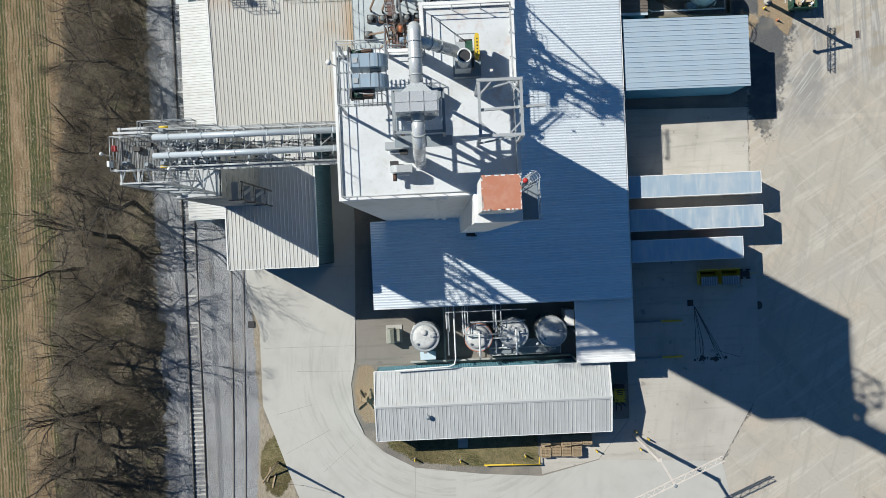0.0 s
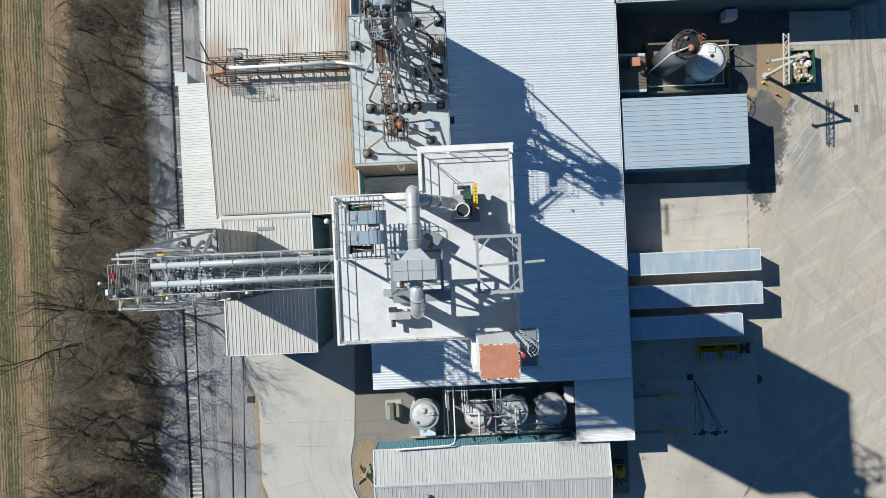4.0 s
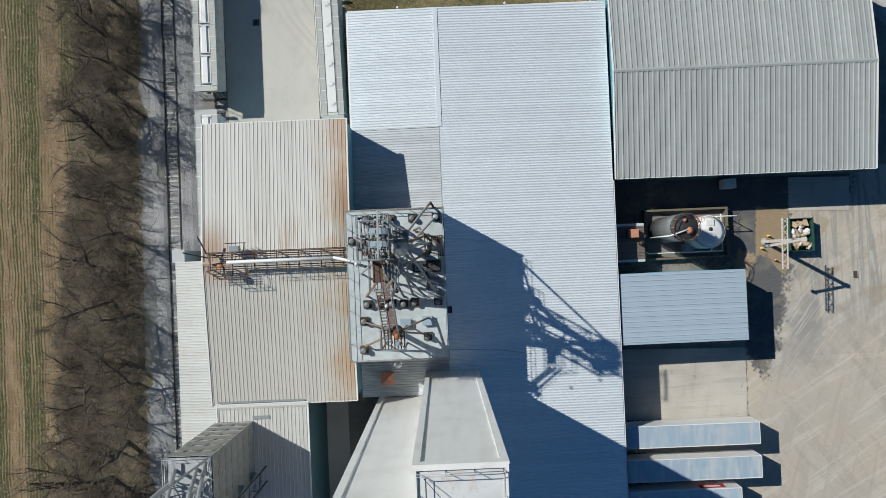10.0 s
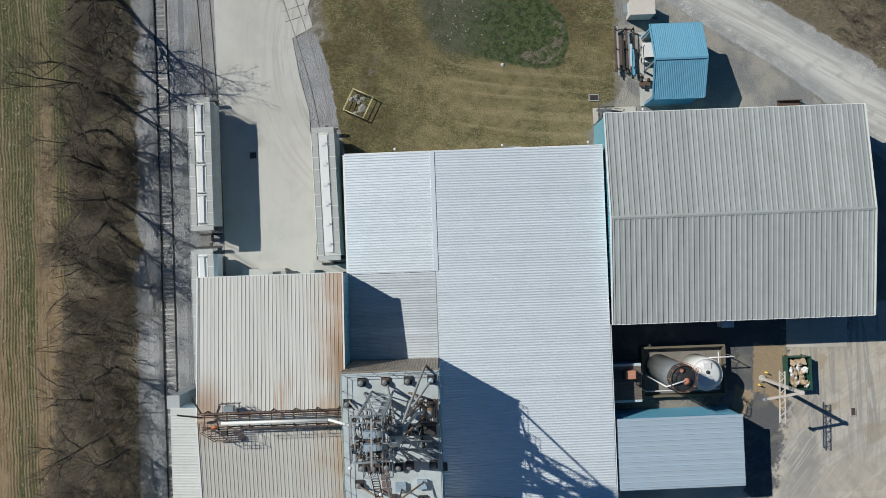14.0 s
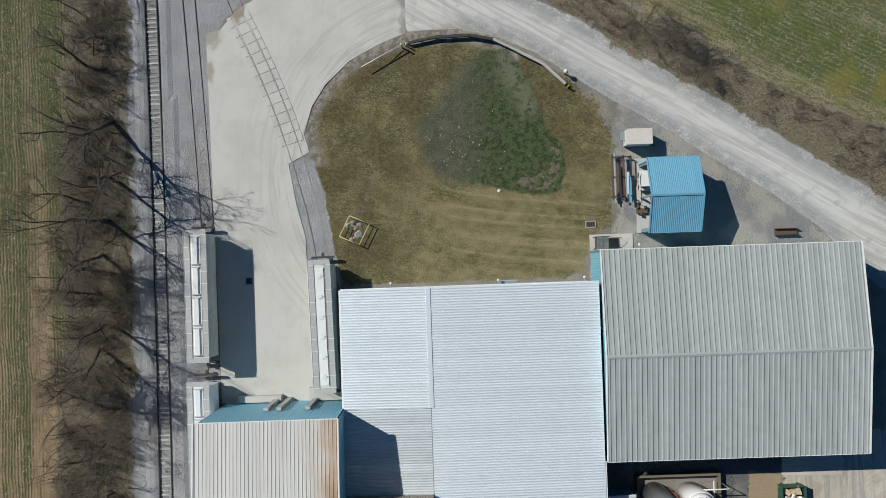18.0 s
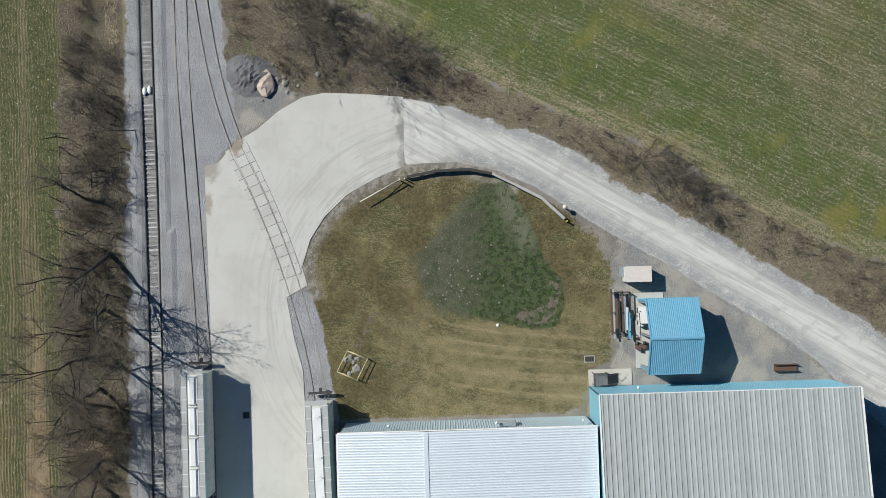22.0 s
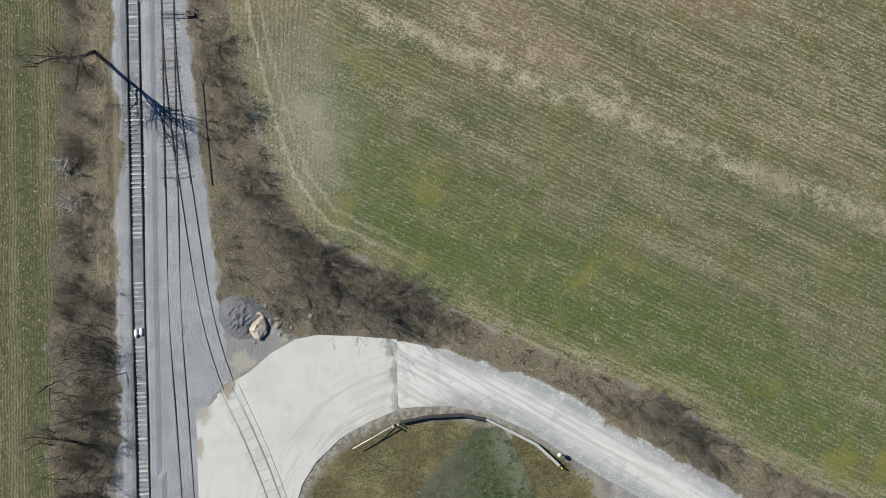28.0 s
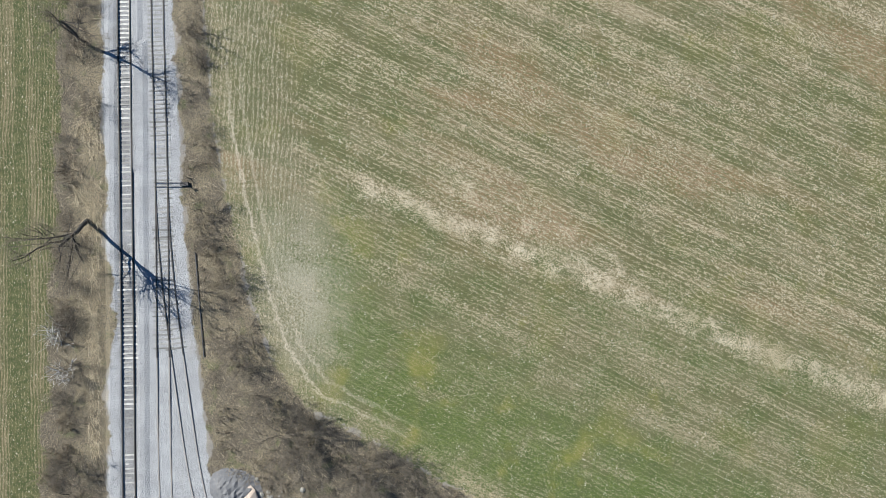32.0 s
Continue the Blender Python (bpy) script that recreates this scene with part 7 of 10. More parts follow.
for z, x0, x1, y0, y1 in ((30.6, -5.25, -2.6, 27.8, 31.5), (25.0, -4.9, -2.3, 25.0, 28.3)):
    for k in range(int((x1 - x0) / 0.32)):
        part("floor_bar", Geo().box(x0 + k * 0.32, x0 + k * 0.32 + 0.07, y0, y1, z, z + 0.05), RUST if z < 28 and k < 3 else GRATE, leg)
    railing(leg, [(x0, y0, z), (x1, y0, z), (x1, y1, z), (x0, y1, z)], closed=True, gap=1.0, material=STEEL_GREY, r=0.03)
part("brown_deck", Geo().box(-4.62, -3.72, 25.75, 27.9, 25.05, 25.1), RUST, leg, "rusty deck plate")
for x, y in ((-3.2, 30.1), (-3.2, 29.05)):
    part("head", Geo().box(x - 0.95, x + 0.05, y - 0.26, y + 0.26, 30.75, 31.9), FAN_BLUE, leg, "pale blue-grey elevator head")
    g = Geo()
    out = [(0.05, 0.0)] + [(0.15 + 0.65 * math.cos(a), 0.55 + 0.55 * math.sin(a)) for a in [-math.pi / 2 + math.pi * k / 10 for k in range(11)]] + [(0.05, 1.1)]
    n = len(out)
    g.add([(x + a, y - 0.24, 30.75 + b) for a, b in out] + [(x + a, y + 0.24, 30.75 + b) for a, b in out], [tuple(range(n)), tuple(reversed(range(n, 2 * n)))] + [(i, n + i, n + (i + 1) % n, (i + 1) % n) for i in range(n)])
    part("head_drum", g, STEEL_GREY, leg, "rounded dark drum end")
    part("head_motor", Geo().tube([(x - 0.5, y + 0.3, 31.2), (x - 0.5, y + 0.55, 31.2)], 0.16, 10), RUST, leg)
    part("head_hatch", Geo().box(x - 0.75, x - 0.45, y - 0.14, y + 0.14, 31.9, 31.96), GALV, leg)
part("casing", Geo().box(-3.7, -3.1, 27.95, 28.4, TZ, 30.8), RUST, leg, "rusty elevator casing")
part("casing", Geo().box(-3.7, -3.1, 29.8, 30.25, TZ, 30.8), STEEL_GREY, leg)
part("jib_beam", Geo().beam((-3.4, 27.9, 33.3), (-3.3, 31.7, 33.3), 0.15, 0.2), GALV, leg)
for y in (28.0, 31.0):
    part("jib_post", Geo().beam((-3.3, y, 31.5), (-3.3, y, 33.3), 0.12), GALV, leg)
part("distributor", Geo().turned([(0.78, 0), (0.80, 0.12), (0.16, 0.8), (0.12, 1.0)], (-2.0, 28.8, 27.4), 24, smooth=False), GALV, leg, "grey cone distributor")
part("turnhead", Geo().turned([(0.2, 0), (0.22, 0.3), (0.1, 0.36)], (-2.0, 28.8, 28.3), 12), MACHINE, leg)
part("distributor_ring", Geo().turned([(0.5, 0), (0.85, 0.6), (0.85, 0.8), (0.5, 0.85)], (-2.8, 26.9, 23.4), 20), STEEL_GREY, leg)
for k, (bx, by) in enumerate(((-5.6, 30.9), (-3.2, 31.6), (1.0, 31.8), (0.4, 30.2), (0.9, 28.8), (1.0, 26.0), (1.2, 25.2), (0.9, 24.4), (-0.2, 24.0), (-1.4, 24.2), (-2.3, 24.0), (-3.4, 24.2), (-4.9, 24.0), (-6.1, 24.2), (-7.1, 30.2), (-6.6, 26.5))):
    top = (-2.0 + 0.5 * math.cos(k), 28.8 + 0.5 * math.sin(k), 27.4) if k % 2 else (-2.8 + 0.5 * math.cos(k), 26.9 + 0.5 * math.sin(k), 23.5)
    brown = k in (3, 4, 12, 13)
    part("spout", Geo().tube([top, (bx, by, TZ + 1.0), (bx, by, TZ + 0.1)], 0.115, 8), BROWN_PIPE if brown else DULL_PIPE, leg, "rusty sloping spout pipe" if brown else "dull grey sloping spout pipe")
    for f in (0.3, 0.65):
        mid = Vector(top).lerp(Vector((bx, by, TZ + 1.0)), f)
        way = (Vector((bx, by, TZ + 1.0)) - Vector(top)).normalized() * 0.06
        part("flange", Geo().tube([mid - way, mid + way], 0.155, 8), STEEL_GREY, leg)
    # thin props added under these spouts to deepen the shadow on the deck
    if by < 27 and bx > -3:
        foot = Vector(top).lerp(Vector((bx, by, TZ + 1.0)), 0.55)
        part("prop", Geo().beam(foot, (foot.x + 0.3, foot.y, TZ), 0.07), STEEL_GREY, leg)
        part("prop", Geo().beam(foot, (foot.x - 0.5, foot.y - 0.3, TZ), 0.07), STEEL_GREY, leg)
part("side_deck", Geo().box(-2.4, -1.1, 29.2, 30.2, 28.4, 28.45), GRATE, leg)
railing(leg, [(-2.4, 30.2, 28.45), (-1.1, 30.2, 28.45), (-1.1, 29.2, 28.45)], gap=0.7, material=STEEL_GREY, r=0.03)
part("side_leg", Geo().beam((-1.2, 30.1, TZ), (-1.2, 30.1, 28.4), 0.12), STEEL_GREY, leg)
part("rusty_chute", Geo().tube([(-3.6, 27.6, 25.0), (-3.4, 26.0, 21.0), (-3.0, 24.6, 17.5)], 0.2, 8), RUST, leg, "rusty square chute")
part("vent_pipe", Geo().tube([(-1.2, 30.1, 28.6), (0.55, 33.3, 16.4), (0.6, 33.35, 15.6)], 0.12, 8), DULL_PIPE, leg)
part("vent_elbow", Geo().tube([(0.5, 33.2, 16.7), (0.72, 33.5, 16.3), (0.95, 33.1, 15.8)], 0.13, 8), BROWN_PIPE, leg)
PATH_RUST = paint("purple_brown_rust", (0.21, 0.145, 0.135), 0.8, 0.0, (0.12, 0.08, 0.07), 0.5, 3.0, 0.15)
clutter = random.Random(4)
for k in range(90):
    x, y, z = clutter.uniform(-5.2, -2.8), clutter.uniform(27.9, 31.3), 30.65
    w, d, h = clutter.uniform(0.06, 0.28), clutter.uniform(0.06, 0.28), clutter.uniform(0.2, 0.9)
    part(clutter.choice(("bracket", "junction_box", "gearbox", "guard")), Geo().box(x, x + w, y, y + d, z, z + h), clutter.choice((DARK, DARK, STEEL_GREY, GALV, RUST)), leg)
for k in range(26):  # conduits and thin pipes among the drives
    x, y, z = clutter.uniform(-5.2, -2.5), clutter.uniform(27.9, 31.2), clutter.uniform(30.9, 31.9)
    l, up = clutter.uniform(0.4, 1.1), clutter.choice((True, False))
    end = (x + (l if up else 0.05), y + (0.05 if up else l), z)
    part("conduit", Geo().tube([(x, y, 30.65), (x, y, z), end, (end[0], end[1], 30.65)], clutter.uniform(0.018, 0.04), 5), clutter.choice((DARK, GALV, RUST, BROWN_PIPE)), leg)
for x, y in ((-4.7, 29.6), (-4.6, 28.5), (-2.75, 29.6), (-2.7, 28.6)):
    part("drive_motor", Geo().tube([(x, y - 0.2, 31.1), (x, y + 0.22, 31.1)], 0.15, 10), MACHINE, leg, "blue-grey drive motor")
    part("drive_guard", Geo().box(x - 0.1, x + 0.1, y - 0.36, y - 0.22, 30.7, 31.5), BROWN_PIPE, leg)
for x, y in ((-5.3, 27.5), (-3.4, 23.7)):
    part("lamp_dome", Geo().turned([(0.04, 0), (0.15, 0.04), (0.165, 0.12), (0.09, 0.23), (0.02, 0.25)], (x, y, 31.8 if y > 25 else 26.4), 12), WHITE, leg, "white dome lamp")
flight = thing("stair_flight", "long rusty stair flight between elevator platforms", "stairs", (0, 0, 0))
for x in (-4.4, -3.75):
    part("stringer", Geo().beam((x, 25.3, 25.2), (x + 0.35, 19.8, 20.6), 0.06, 0.2), RUST, flight)
    part("handrail", Geo().tube([(x, 25.3, 26.2), (x + 0.35, 19.8, 21.6)], 0.025, 6), GALV, flight)
for k in range(18):
    f = (k + 0.5) / 18
    part("tread", Geo().box(-4.4 + 0.35 * f, -3.75 + 0.35 * f, 25.3 - 5.5 * f - 0.05, 25.3 - 5.5 * f + 0.05, 25.2 - 4.6 * f, 25.24 - 4.6 * f), RUST if k % 4 else STEEL_GREY, flight)
part("side_tube", Geo().tube([(-3.05, 25.0, 25.0), (-2.75, 20.4, 21.4)], 0.11, 10), DULL_PIPE, flight, "pale conveyor tube beside the stair")
drive = thing("screw_elevator", "small rusty elevator head with an orange motor", "elevator", (0, 0, 0))
for x in (-4.4, -2.2):
    for y in (19.3, 21.1):
        part("leg", Geo().beam((x, y, TZ), (x, y, 20.5), 0.12), RUST, drive)
for k in range(8):
    part("deck_bar", Geo().box(-4.5 + k * 0.31, -4.38 + k * 0.31, 19.2, 21.2, 20.5, 20.56), RUST, drive)
railing(drive, [(-4.5, 19.2, 20.56), (-2.1, 19.2, 20.56), (-2.1, 21.2, 20.56), (-4.5, 21.2, 20.56)], closed=True, gap=0.9, material=STEEL_GREY, r=0.03)
part("head", Geo().turned([(0.2, 0), (0.55, 0.1), (0.55, 0.9), (0.2, 1.1)], (-2.9, 21.0, 20.6), 14), RUST, drive)
part("motor", Geo().tube([(-2.9, 20.3, 21.9), (-2.9, 20.8, 22.2)], 0.2, 10), ORANGE, drive, "orange motor")
for bx, by in ((-6.3, 21.6), (-6.4, 19.2), (0.0, 21.8), (-0.2, 20.2)):
    part("spout", Geo().tube([(-2.9, 20.9, 20.7), (bx, by, TZ + 0.9), (bx, by, TZ)], 0.10, 8), BROWN_PIPE, drive, "rusty sloping spout pipe")
for k in range(16):
    x, y = clutter.uniform(-4.4, -2.2), clutter.uniform(19.3, 21.1)
    part("fitting", Geo().box(x, x + clutter.uniform(0.08, 0.3), y, y + clutter.uniform(0.08, 0.3), 20.56, 20.56 + clutter.uniform(0.15, 0.8)), clutter.choice((DARK, RUST, BROWN_PIPE, STEEL_GREY)), drive)
part("elevator_casing", Geo().box(-3.2, -2.75, 20.2, 20.55, TZ, 20.6), RUST, drive)
part("gearbox", Geo().box(-3.1, -2.7, 19.6, 20.0, 20.56, 21.2), FAN_BLUE, drive, "pale blue gearbox")
for k in range(9):
    plate = thing("deck_plate", "purple-brown rusty plate laid on the roof as a path", "plate", (-4.35 + 0.08 * k, 26.6 - k * 0.72, TZ + 0.01), group="rusty path plates")
    part("plate", Geo().box(-0.42, 0.42, -0.33, 0.33, 0, 0.04), PATH_RUST, plate)
ladder2 = thing("caged_ladder", "galvanised caged ladder at the tower edge", "ladder", (-3.2, 17.4, 0))
for s in (-0.22, 0.22):
    part("stile", Geo().tube([(s, 0, 6.3), (s, 0, 17.2)], 0.03, 6), GALV, ladder2)
for k in range(5):
    part("hoop", Geo().tube([(-0.36, 0, 15.2 + k * 0.5)] + [(-0.36 * math.cos(a), -0.5 * math.sin(a), 15.2 + k * 0.5) for a in [math.pi * j / 8 for j in range(1, 8)]] + [(0.36, 0, 15.2 + k * 0.5)], 0.02, 5), GALV, ladder2)
filt = thing("dust_collector", "dusty brown cyclone collector with railings on the tower roof", "filter", (0.9, 29.0, TZ))
part("drum", Geo().turned([(0.2, 0), (0.52, 0.9), (0.55, 2.2), (0.3, 2.6), (0.1, 2.65)], (0, 0, 0.2), 20), BROWN_PIPE, filt)
for k in range(9):
    part("frame_bar", Geo().box(-0.9 + k * 0.21, -0.82 + k * 0.21, -1.0, 1.0, 1.3, 1.38), RUST, filt)
part("lid_ring", Geo().turned([(0.2, 2.72), (0.34, 2.74), (0.34, 2.82), (0.1, 2.9)], (0, 0, 0), 16), DULL_PIPE, filt)
part("pipe_bend", Geo().tube([(-0.2, 0.5, 2.2), (-0.9, 1.1, 2.6), (-1.4, 1.9, 1.9), (-2.0, 1.7, 0.2)], 0.12, 8), BROWN_PIPE, filt)
part("fan_box", Geo().box(-0.8, -0.35, -0.8, -0.3, 1.38, 1.9), DARK, filt)
for x in (-0.85, 0.85):
    for y in (-0.95, 0.95):
        part("leg", Geo().beam((x, y, 0), (x, y, 1.4), 0.1), RUST, filt)
railing(filt, [(-0.9, -1.0, 1.38), (0.9, -1.0, 1.38), (0.9, 1.0, 1.38), (-0.9, 1.0, 1.38)], closed=True, gap=0.9, material=RUST, r=0.03)
part("duct", Geo().tube([(-0.3, 0.2, 2.4), (-1.2, 0.3, 4.2), (-2.4, -0.3, 8.0)], 0.16, 10), GALV, filt)
skid = thing("walk_panels", "row of ribbed walk panels lying on the roof", "panel", (0, 0, TZ))
for k in range(5):
    part("plank", Geo().box(0.1, 1.7, 23.9 + k * 0.42, 24.2 + k * 0.42, 0.02, 0.12), STEEL_GREY, skid)
crate = thing("machine_skid", "dark steel skid with pipes beside the walk panels", "machine", (-0.4, 26.9, TZ))
part("bed", Geo().box(-1.0, 1.9, -0.5, 0.7, 0.0, 0.16), DARK, crate)
part("case", Geo().box(0.9, 1.8, -0.35, 0.55, 0.16, 0.9), DARK, crate)
part("case", Geo().box(-0.7, 0.1, -0.3, 0.4, 0.16, 0.7), STEEL_GREY, crate)
part("pipe", Geo().tube([(-0.9, 0.1, 0.4), (0.3, -0.2, 0.9), (0.6, -1.2, 0.7), (0.5, -2.2, 0.1)], 0.16, 8), DARK, crate, "black bent hose")
bracket_fan = thing("wall_vent", "small dark vent box on the tower's east wall", "vent", (2.2, 22.3, 12.5))
part("box", Geo().box(-0.22, 0.3, -0.35, 0.35, 0, 0.8), DARK, bracket_fan)

# ---- conveyor along the old hall's ridge ----
ridge = thing("conveyor", "rusty ridge conveyor with a pale tube and side walkways", "conveyor", (0, 0, 0.5))
part("trough", Geo().tube([(-20.4, 28.25, 15.2), (-8.4, 28.25, 15.45)], 0.17, 12), WHITE_TRIM, ridge, "pale round conveyor tube")
part("spout", Geo().tube([(-9.4, 28.3, 15.5), (-6.6, 27.6, 16.3)], 0.15, 10), WHITE_TRIM, ridge)
for y in (28.75, 28.95, 29.15, 27.5, 27.72):
    part("walk_plank", Geo().box(-22.6, -8.2, y, y + 0.11, 14.6, 14.66), RUST, ridge)
railing(ridge, [(-22.6, 29.3, 14.66), (-8.2, 29.3, 14.66)], gap=1.1, material=RUST, r=0.035)
railing(ridge, [(-17.0, 27.4, 14.56), (-8.2, 27.4, 14.56)], gap=1.6, material=DARK, r=0.03)
for k in range(7):
    x = -22.3 + k * 2.3
    for y in (27.5, 29.2):
        part("support", Geo().beam((x, y, 13.2), (x, y, 14.6), 0.12), RUST, ridge)
    part("cross_beam", Geo().beam((x, 27.4, 14.55), (x, 29.3, 14.55), 0.1), RUST, ridge)
for k in range(4):
    part("deck_bar", Geo().box(-22.0, -18.4, 26.55 + k * 0.24, 26.63 + k * 0.24, 14.5, 14.56), RUST, ridge)
railing(ridge, [(-22.4, 27.4, 14.56), (-21.0, 26.5, 14.56), (-18.2, 26.5, 14.56), (-18.2, 27.4, 14.56)], gap=0.8, material=RUST, r=0.035)
part("motor", Geo().tube([(-21.4, 27.9, 15.2), (-20.8, 27.9, 15.2)], 0.18, 10), ORANGE, ridge, "orange drive motor")
part("drive_box", Geo().box(-20.5, -19.9, 26.9, 27.4, 14.6, 15.1), DARK, ridge)
part("drive_box", Geo().box(-20.2, -19.2, 29.35, 29.9, 14.2, 15.0), STEEL_GREY, ridge)
railing(ridge, [(-20.5, 30.2, 14.2), (-18.6, 30.2, 14.2), (-18.6, 29.3, 14.2)], gap=0.7, material=DARK, r=0.035)
part("boom", Geo().beam((-22.5, 28.8, 14.7), (-24.6, 29.4, 16.0), 0.14), DARK, ridge)
part("boom", Geo().beam((-22.6, 29.2, 14.6), (-23.2, 31.0, 15.6), 0.12), DARK, ridge)
cup = thing("vent_cowl", "rust-red pyramid vent cap on a post", "vent", (-5.0, 14.6, 6.1))
part("post", Geo().box(-0.45, 0.45, -0.4, 0.4, 0, 2.3), RUST, cup)
part("cap", Geo().add([(-0.75, -0.7, 2.3), (0.75, -0.7, 2.3), (0.75, 0.7, 2.3), (-0.75, 0.7, 2.3), (0, 0, 2.9)], [(3, 2, 1, 0), (0, 1, 4), (1, 2, 4), (2, 3, 4), (3, 0, 4)]), COPPER, cup, "rust-red sheet cap")
pipe = thing("roof_pipe", "thin dark pipe that crosses the warehouse roof", "pipe", (0, 0, 0))
part("run", Geo().tube([(-5.4, 16.6, 6.5), (-4, 17.1, 6.6), (2, 17.35, 6.95), (7, 17.2, 6.8), (11.5, 16.5, 6.6)], 0.022, 6), STEEL_GREY, pipe)

# ---- tank farm south of the warehouse ----
def tank(label, x, y, r, high, band):
    t = thing("storage_tank", label, "tank", (x, y, 0), group="tanks in a row")
    part("shell", Geo().turned([(r, 0), (r, high), (r * 0.96, high + 0.08)], (0, 0, 0), 40), GALV, t)
    part("roof", Geo().turned([(r * 0.97, 0), (r * 0.5, 0.07), (0.05, 0.12)], (0, 0, high + 0.06), 40), TANK_TOP, t, "dull welded cone roof")
    for y0 in (-0.35, 0.45):  # lapped roof plates
        w = math.sqrt(max(0.1, (r * 0.9) ** 2 - y0 * y0))
        part("roof_seam", Geo().beam((-w, y0, high + 0.13), (w, y0 + 0.1, high + 0.13), 0.05, 0.03), TANK_TOP, t)
    part("manway", Geo().turned([(0.33, 0), (0.33, 0.1), (0.37, 0.11), (0.37, 0.14), (0.05, 0.15)], (-0.1, 0.55, high + 0.14), 20), TANK_TOP, t)
    for k in range(8):
        a = 2 * math.pi * k / 8
        part("bolt", Geo().turned([(0.03, 0), (0.03, 0.03), (0.01, 0.04)], (-0.1 + 0.3 * math.cos(a), 0.55 + 0.3 * math.sin(a), high + 0.28), 6), STEEL_GREY, t)
    part("nozzle", Geo().tube([(0.75, 0.1, high + 0.1), (0.75, 0.1, high + 0.45), (1.3, 0.15, high + 0.45)], 0.1, 8), GALV, t)
    part("nozzle_flange", Geo().turned([(0.18, 0), (0.18, 0.05), (0.1, 0.06)], (0.75, 0.1, high + 0.1), 12), STEEL_GREY, t)
    part("vent_stub", Geo().turned([(0.1, 0), (0.1, 0.16), (0.15, 0.18), (0.03, 0.24)], (-0.9, -0.75, high + 0.1), 10), STEEL_GREY, t)
    part("ladder", Geo().box(-0.2, 0.2, -r - 0.12, -r - 0.04, 0.2, high + 0.8), GALV, t)
    for z in [high * f for f in (0.25, 0.5, 0.75)]:
        part("hoop", Geo().turned([(r, 0), (r + 0.03, 0.01), (r + 0.03, 0.07), (r, 0.08)], (0, 0, z), 40), GALV, t)
    if band:
        part("rim_rail", Geo().turned([(r * 0.99, 0), (r + 0.05, 0.02), (r + 0.05, 0.1), (r * 0.99, 0.12)], (0, 0, high - 0.05), 40), COPPER, t)


TANK_TOP = paint("dull_tank_top", (0.60, 0.61, 0.60), 0.7, 0.0, (0.38, 0.375, 0.36), 0.7, 2.6, 0.06)
tank("dusty galvanised storage tank in the tank yard", -2.4, -10.8, 1.75, 4.2, False)
tank("galvanised storage tank with an orange rim", 3.9, -11.1, 1.65, 4.2, True)
tank("galvanised storage tank with pipes over its roof", 8.1, -10.8, 1.75, 4.4, False)
tank("galvanised storage tank beside the canopy", 12.6, -10.8, 1.8, 4.4, False)
pipes = thing("pipe_rack", "white and galvanised process pipes between the tanks", "pipes", (0, 0, 0))
for x in (0.2, 0.5, 2.1, 2.4, 2.7, 5.7, 6.0, 6.6):
    part("pipe", Geo().tube([(x, -7.1, 5.2), (x, -8.6, 5.2), (x, -9.6 - (x % 1.3), 5.2), (x, -9.6 - (x % 1.3), 1.0)], 0.07, 8), WHITE_TRIM if x % 1 < 0.5 else GALV, pipes)
for x0, x1, y, z, r in ((0.1, 9.6, -7.9, 5.2, 0.07), (3.0, 9.4, -9.2, 5.1, 0.08), (2.4, 6.6, -10.7, 5.1, 0.09), (5.6, 7.4, -11.2, 5.0, 0.09), (5.2, 13.8, -12.6, 3.2, 0.06)):
    part("header", Geo().tube([(x0, y, z), (x1, y, z)], r, 8), GALV, pipes)
part("bent_pipe", Geo().tube([(1.1, -7.1, 5.4), (1.1, -13.4, 5.4), (0.9, -14.0, 5.4), (0.3, -14.2, 5.4), (-6, -14.45, 5.3)], 0.09, 8), WHITE_TRIM, pipes, "bent white pipe")
for x in (4.0, 8.3):
    part("bent_pipe", Geo().tube([(x, -10.2, 5.1), (x, -13.2, 5.1), (x, -13.3, 3.2)], 0.12, 8), WHITE_TRIM, pipes)
for x in (0.35, 5.9):
    for y in (-8.8, -12.9):
        part("post", Geo().beam((x, y, 0.03), (x, y, 5.1), 0.12), STEEL_GREY, pipes)
    part("cross_beam", Geo().beam((x, -7.2, 4.8), (x, -13.0, 4.8), 0.1), STEEL_GREY, pipes)
dock = thing("work_platform", "dark steel work platform between the tanks", "platform", (0, 0, 0))
part("deck", Geo().box(5.2, 13.6, -13.4, -11.7, 2.6, 2.66), STEEL_GREY, dock)
railing(dock, [(5.2, -13.4, 2.66), (13.6, -13.4, 2.66), (13.6, -11.7, 2.66)], gap=1.4, r=0.03)
for x in (5.4, 9.4, 13.4):
    for y in (-13.3, -11.8):
        part("post", Geo().beam((x, y, 0.03), (x, y, 2.6), 0.1), STEEL_GREY, dock)
for x in (6.8, 10.9):
    lamp = part("lamp_dome", Geo().turned([(0.05, 0), (0.18, 0.04), (0.2, 0.14), (0.1, 0.25), (0.02, 0.28)], (x, -12.2, 3.9), 12), WHITE, dock, "white dome lamp")
    part("lamp_post", Geo().tube([(x, -12.2, 2.66), (x, -12.2, 3.9)], 0.03, 5), GALV, dock)
curb = thing("containment_wall", "low concrete containment wall round the tanks", "wall", (0, 0, 0))
part("wall", Geo().box(-4.4, 15.3, -14.3, -14.1, 0, 0.8), CONCRETE, curb)
part("wall", Geo().box(-0.2, 0.0, -14.1, -7.4, 0, 0.8), CONCRETE, curb)
tb = thing("control_box", "small teal metal cabinet beside a tank", "cabinet", (-2.2, -13.3, 0.03))
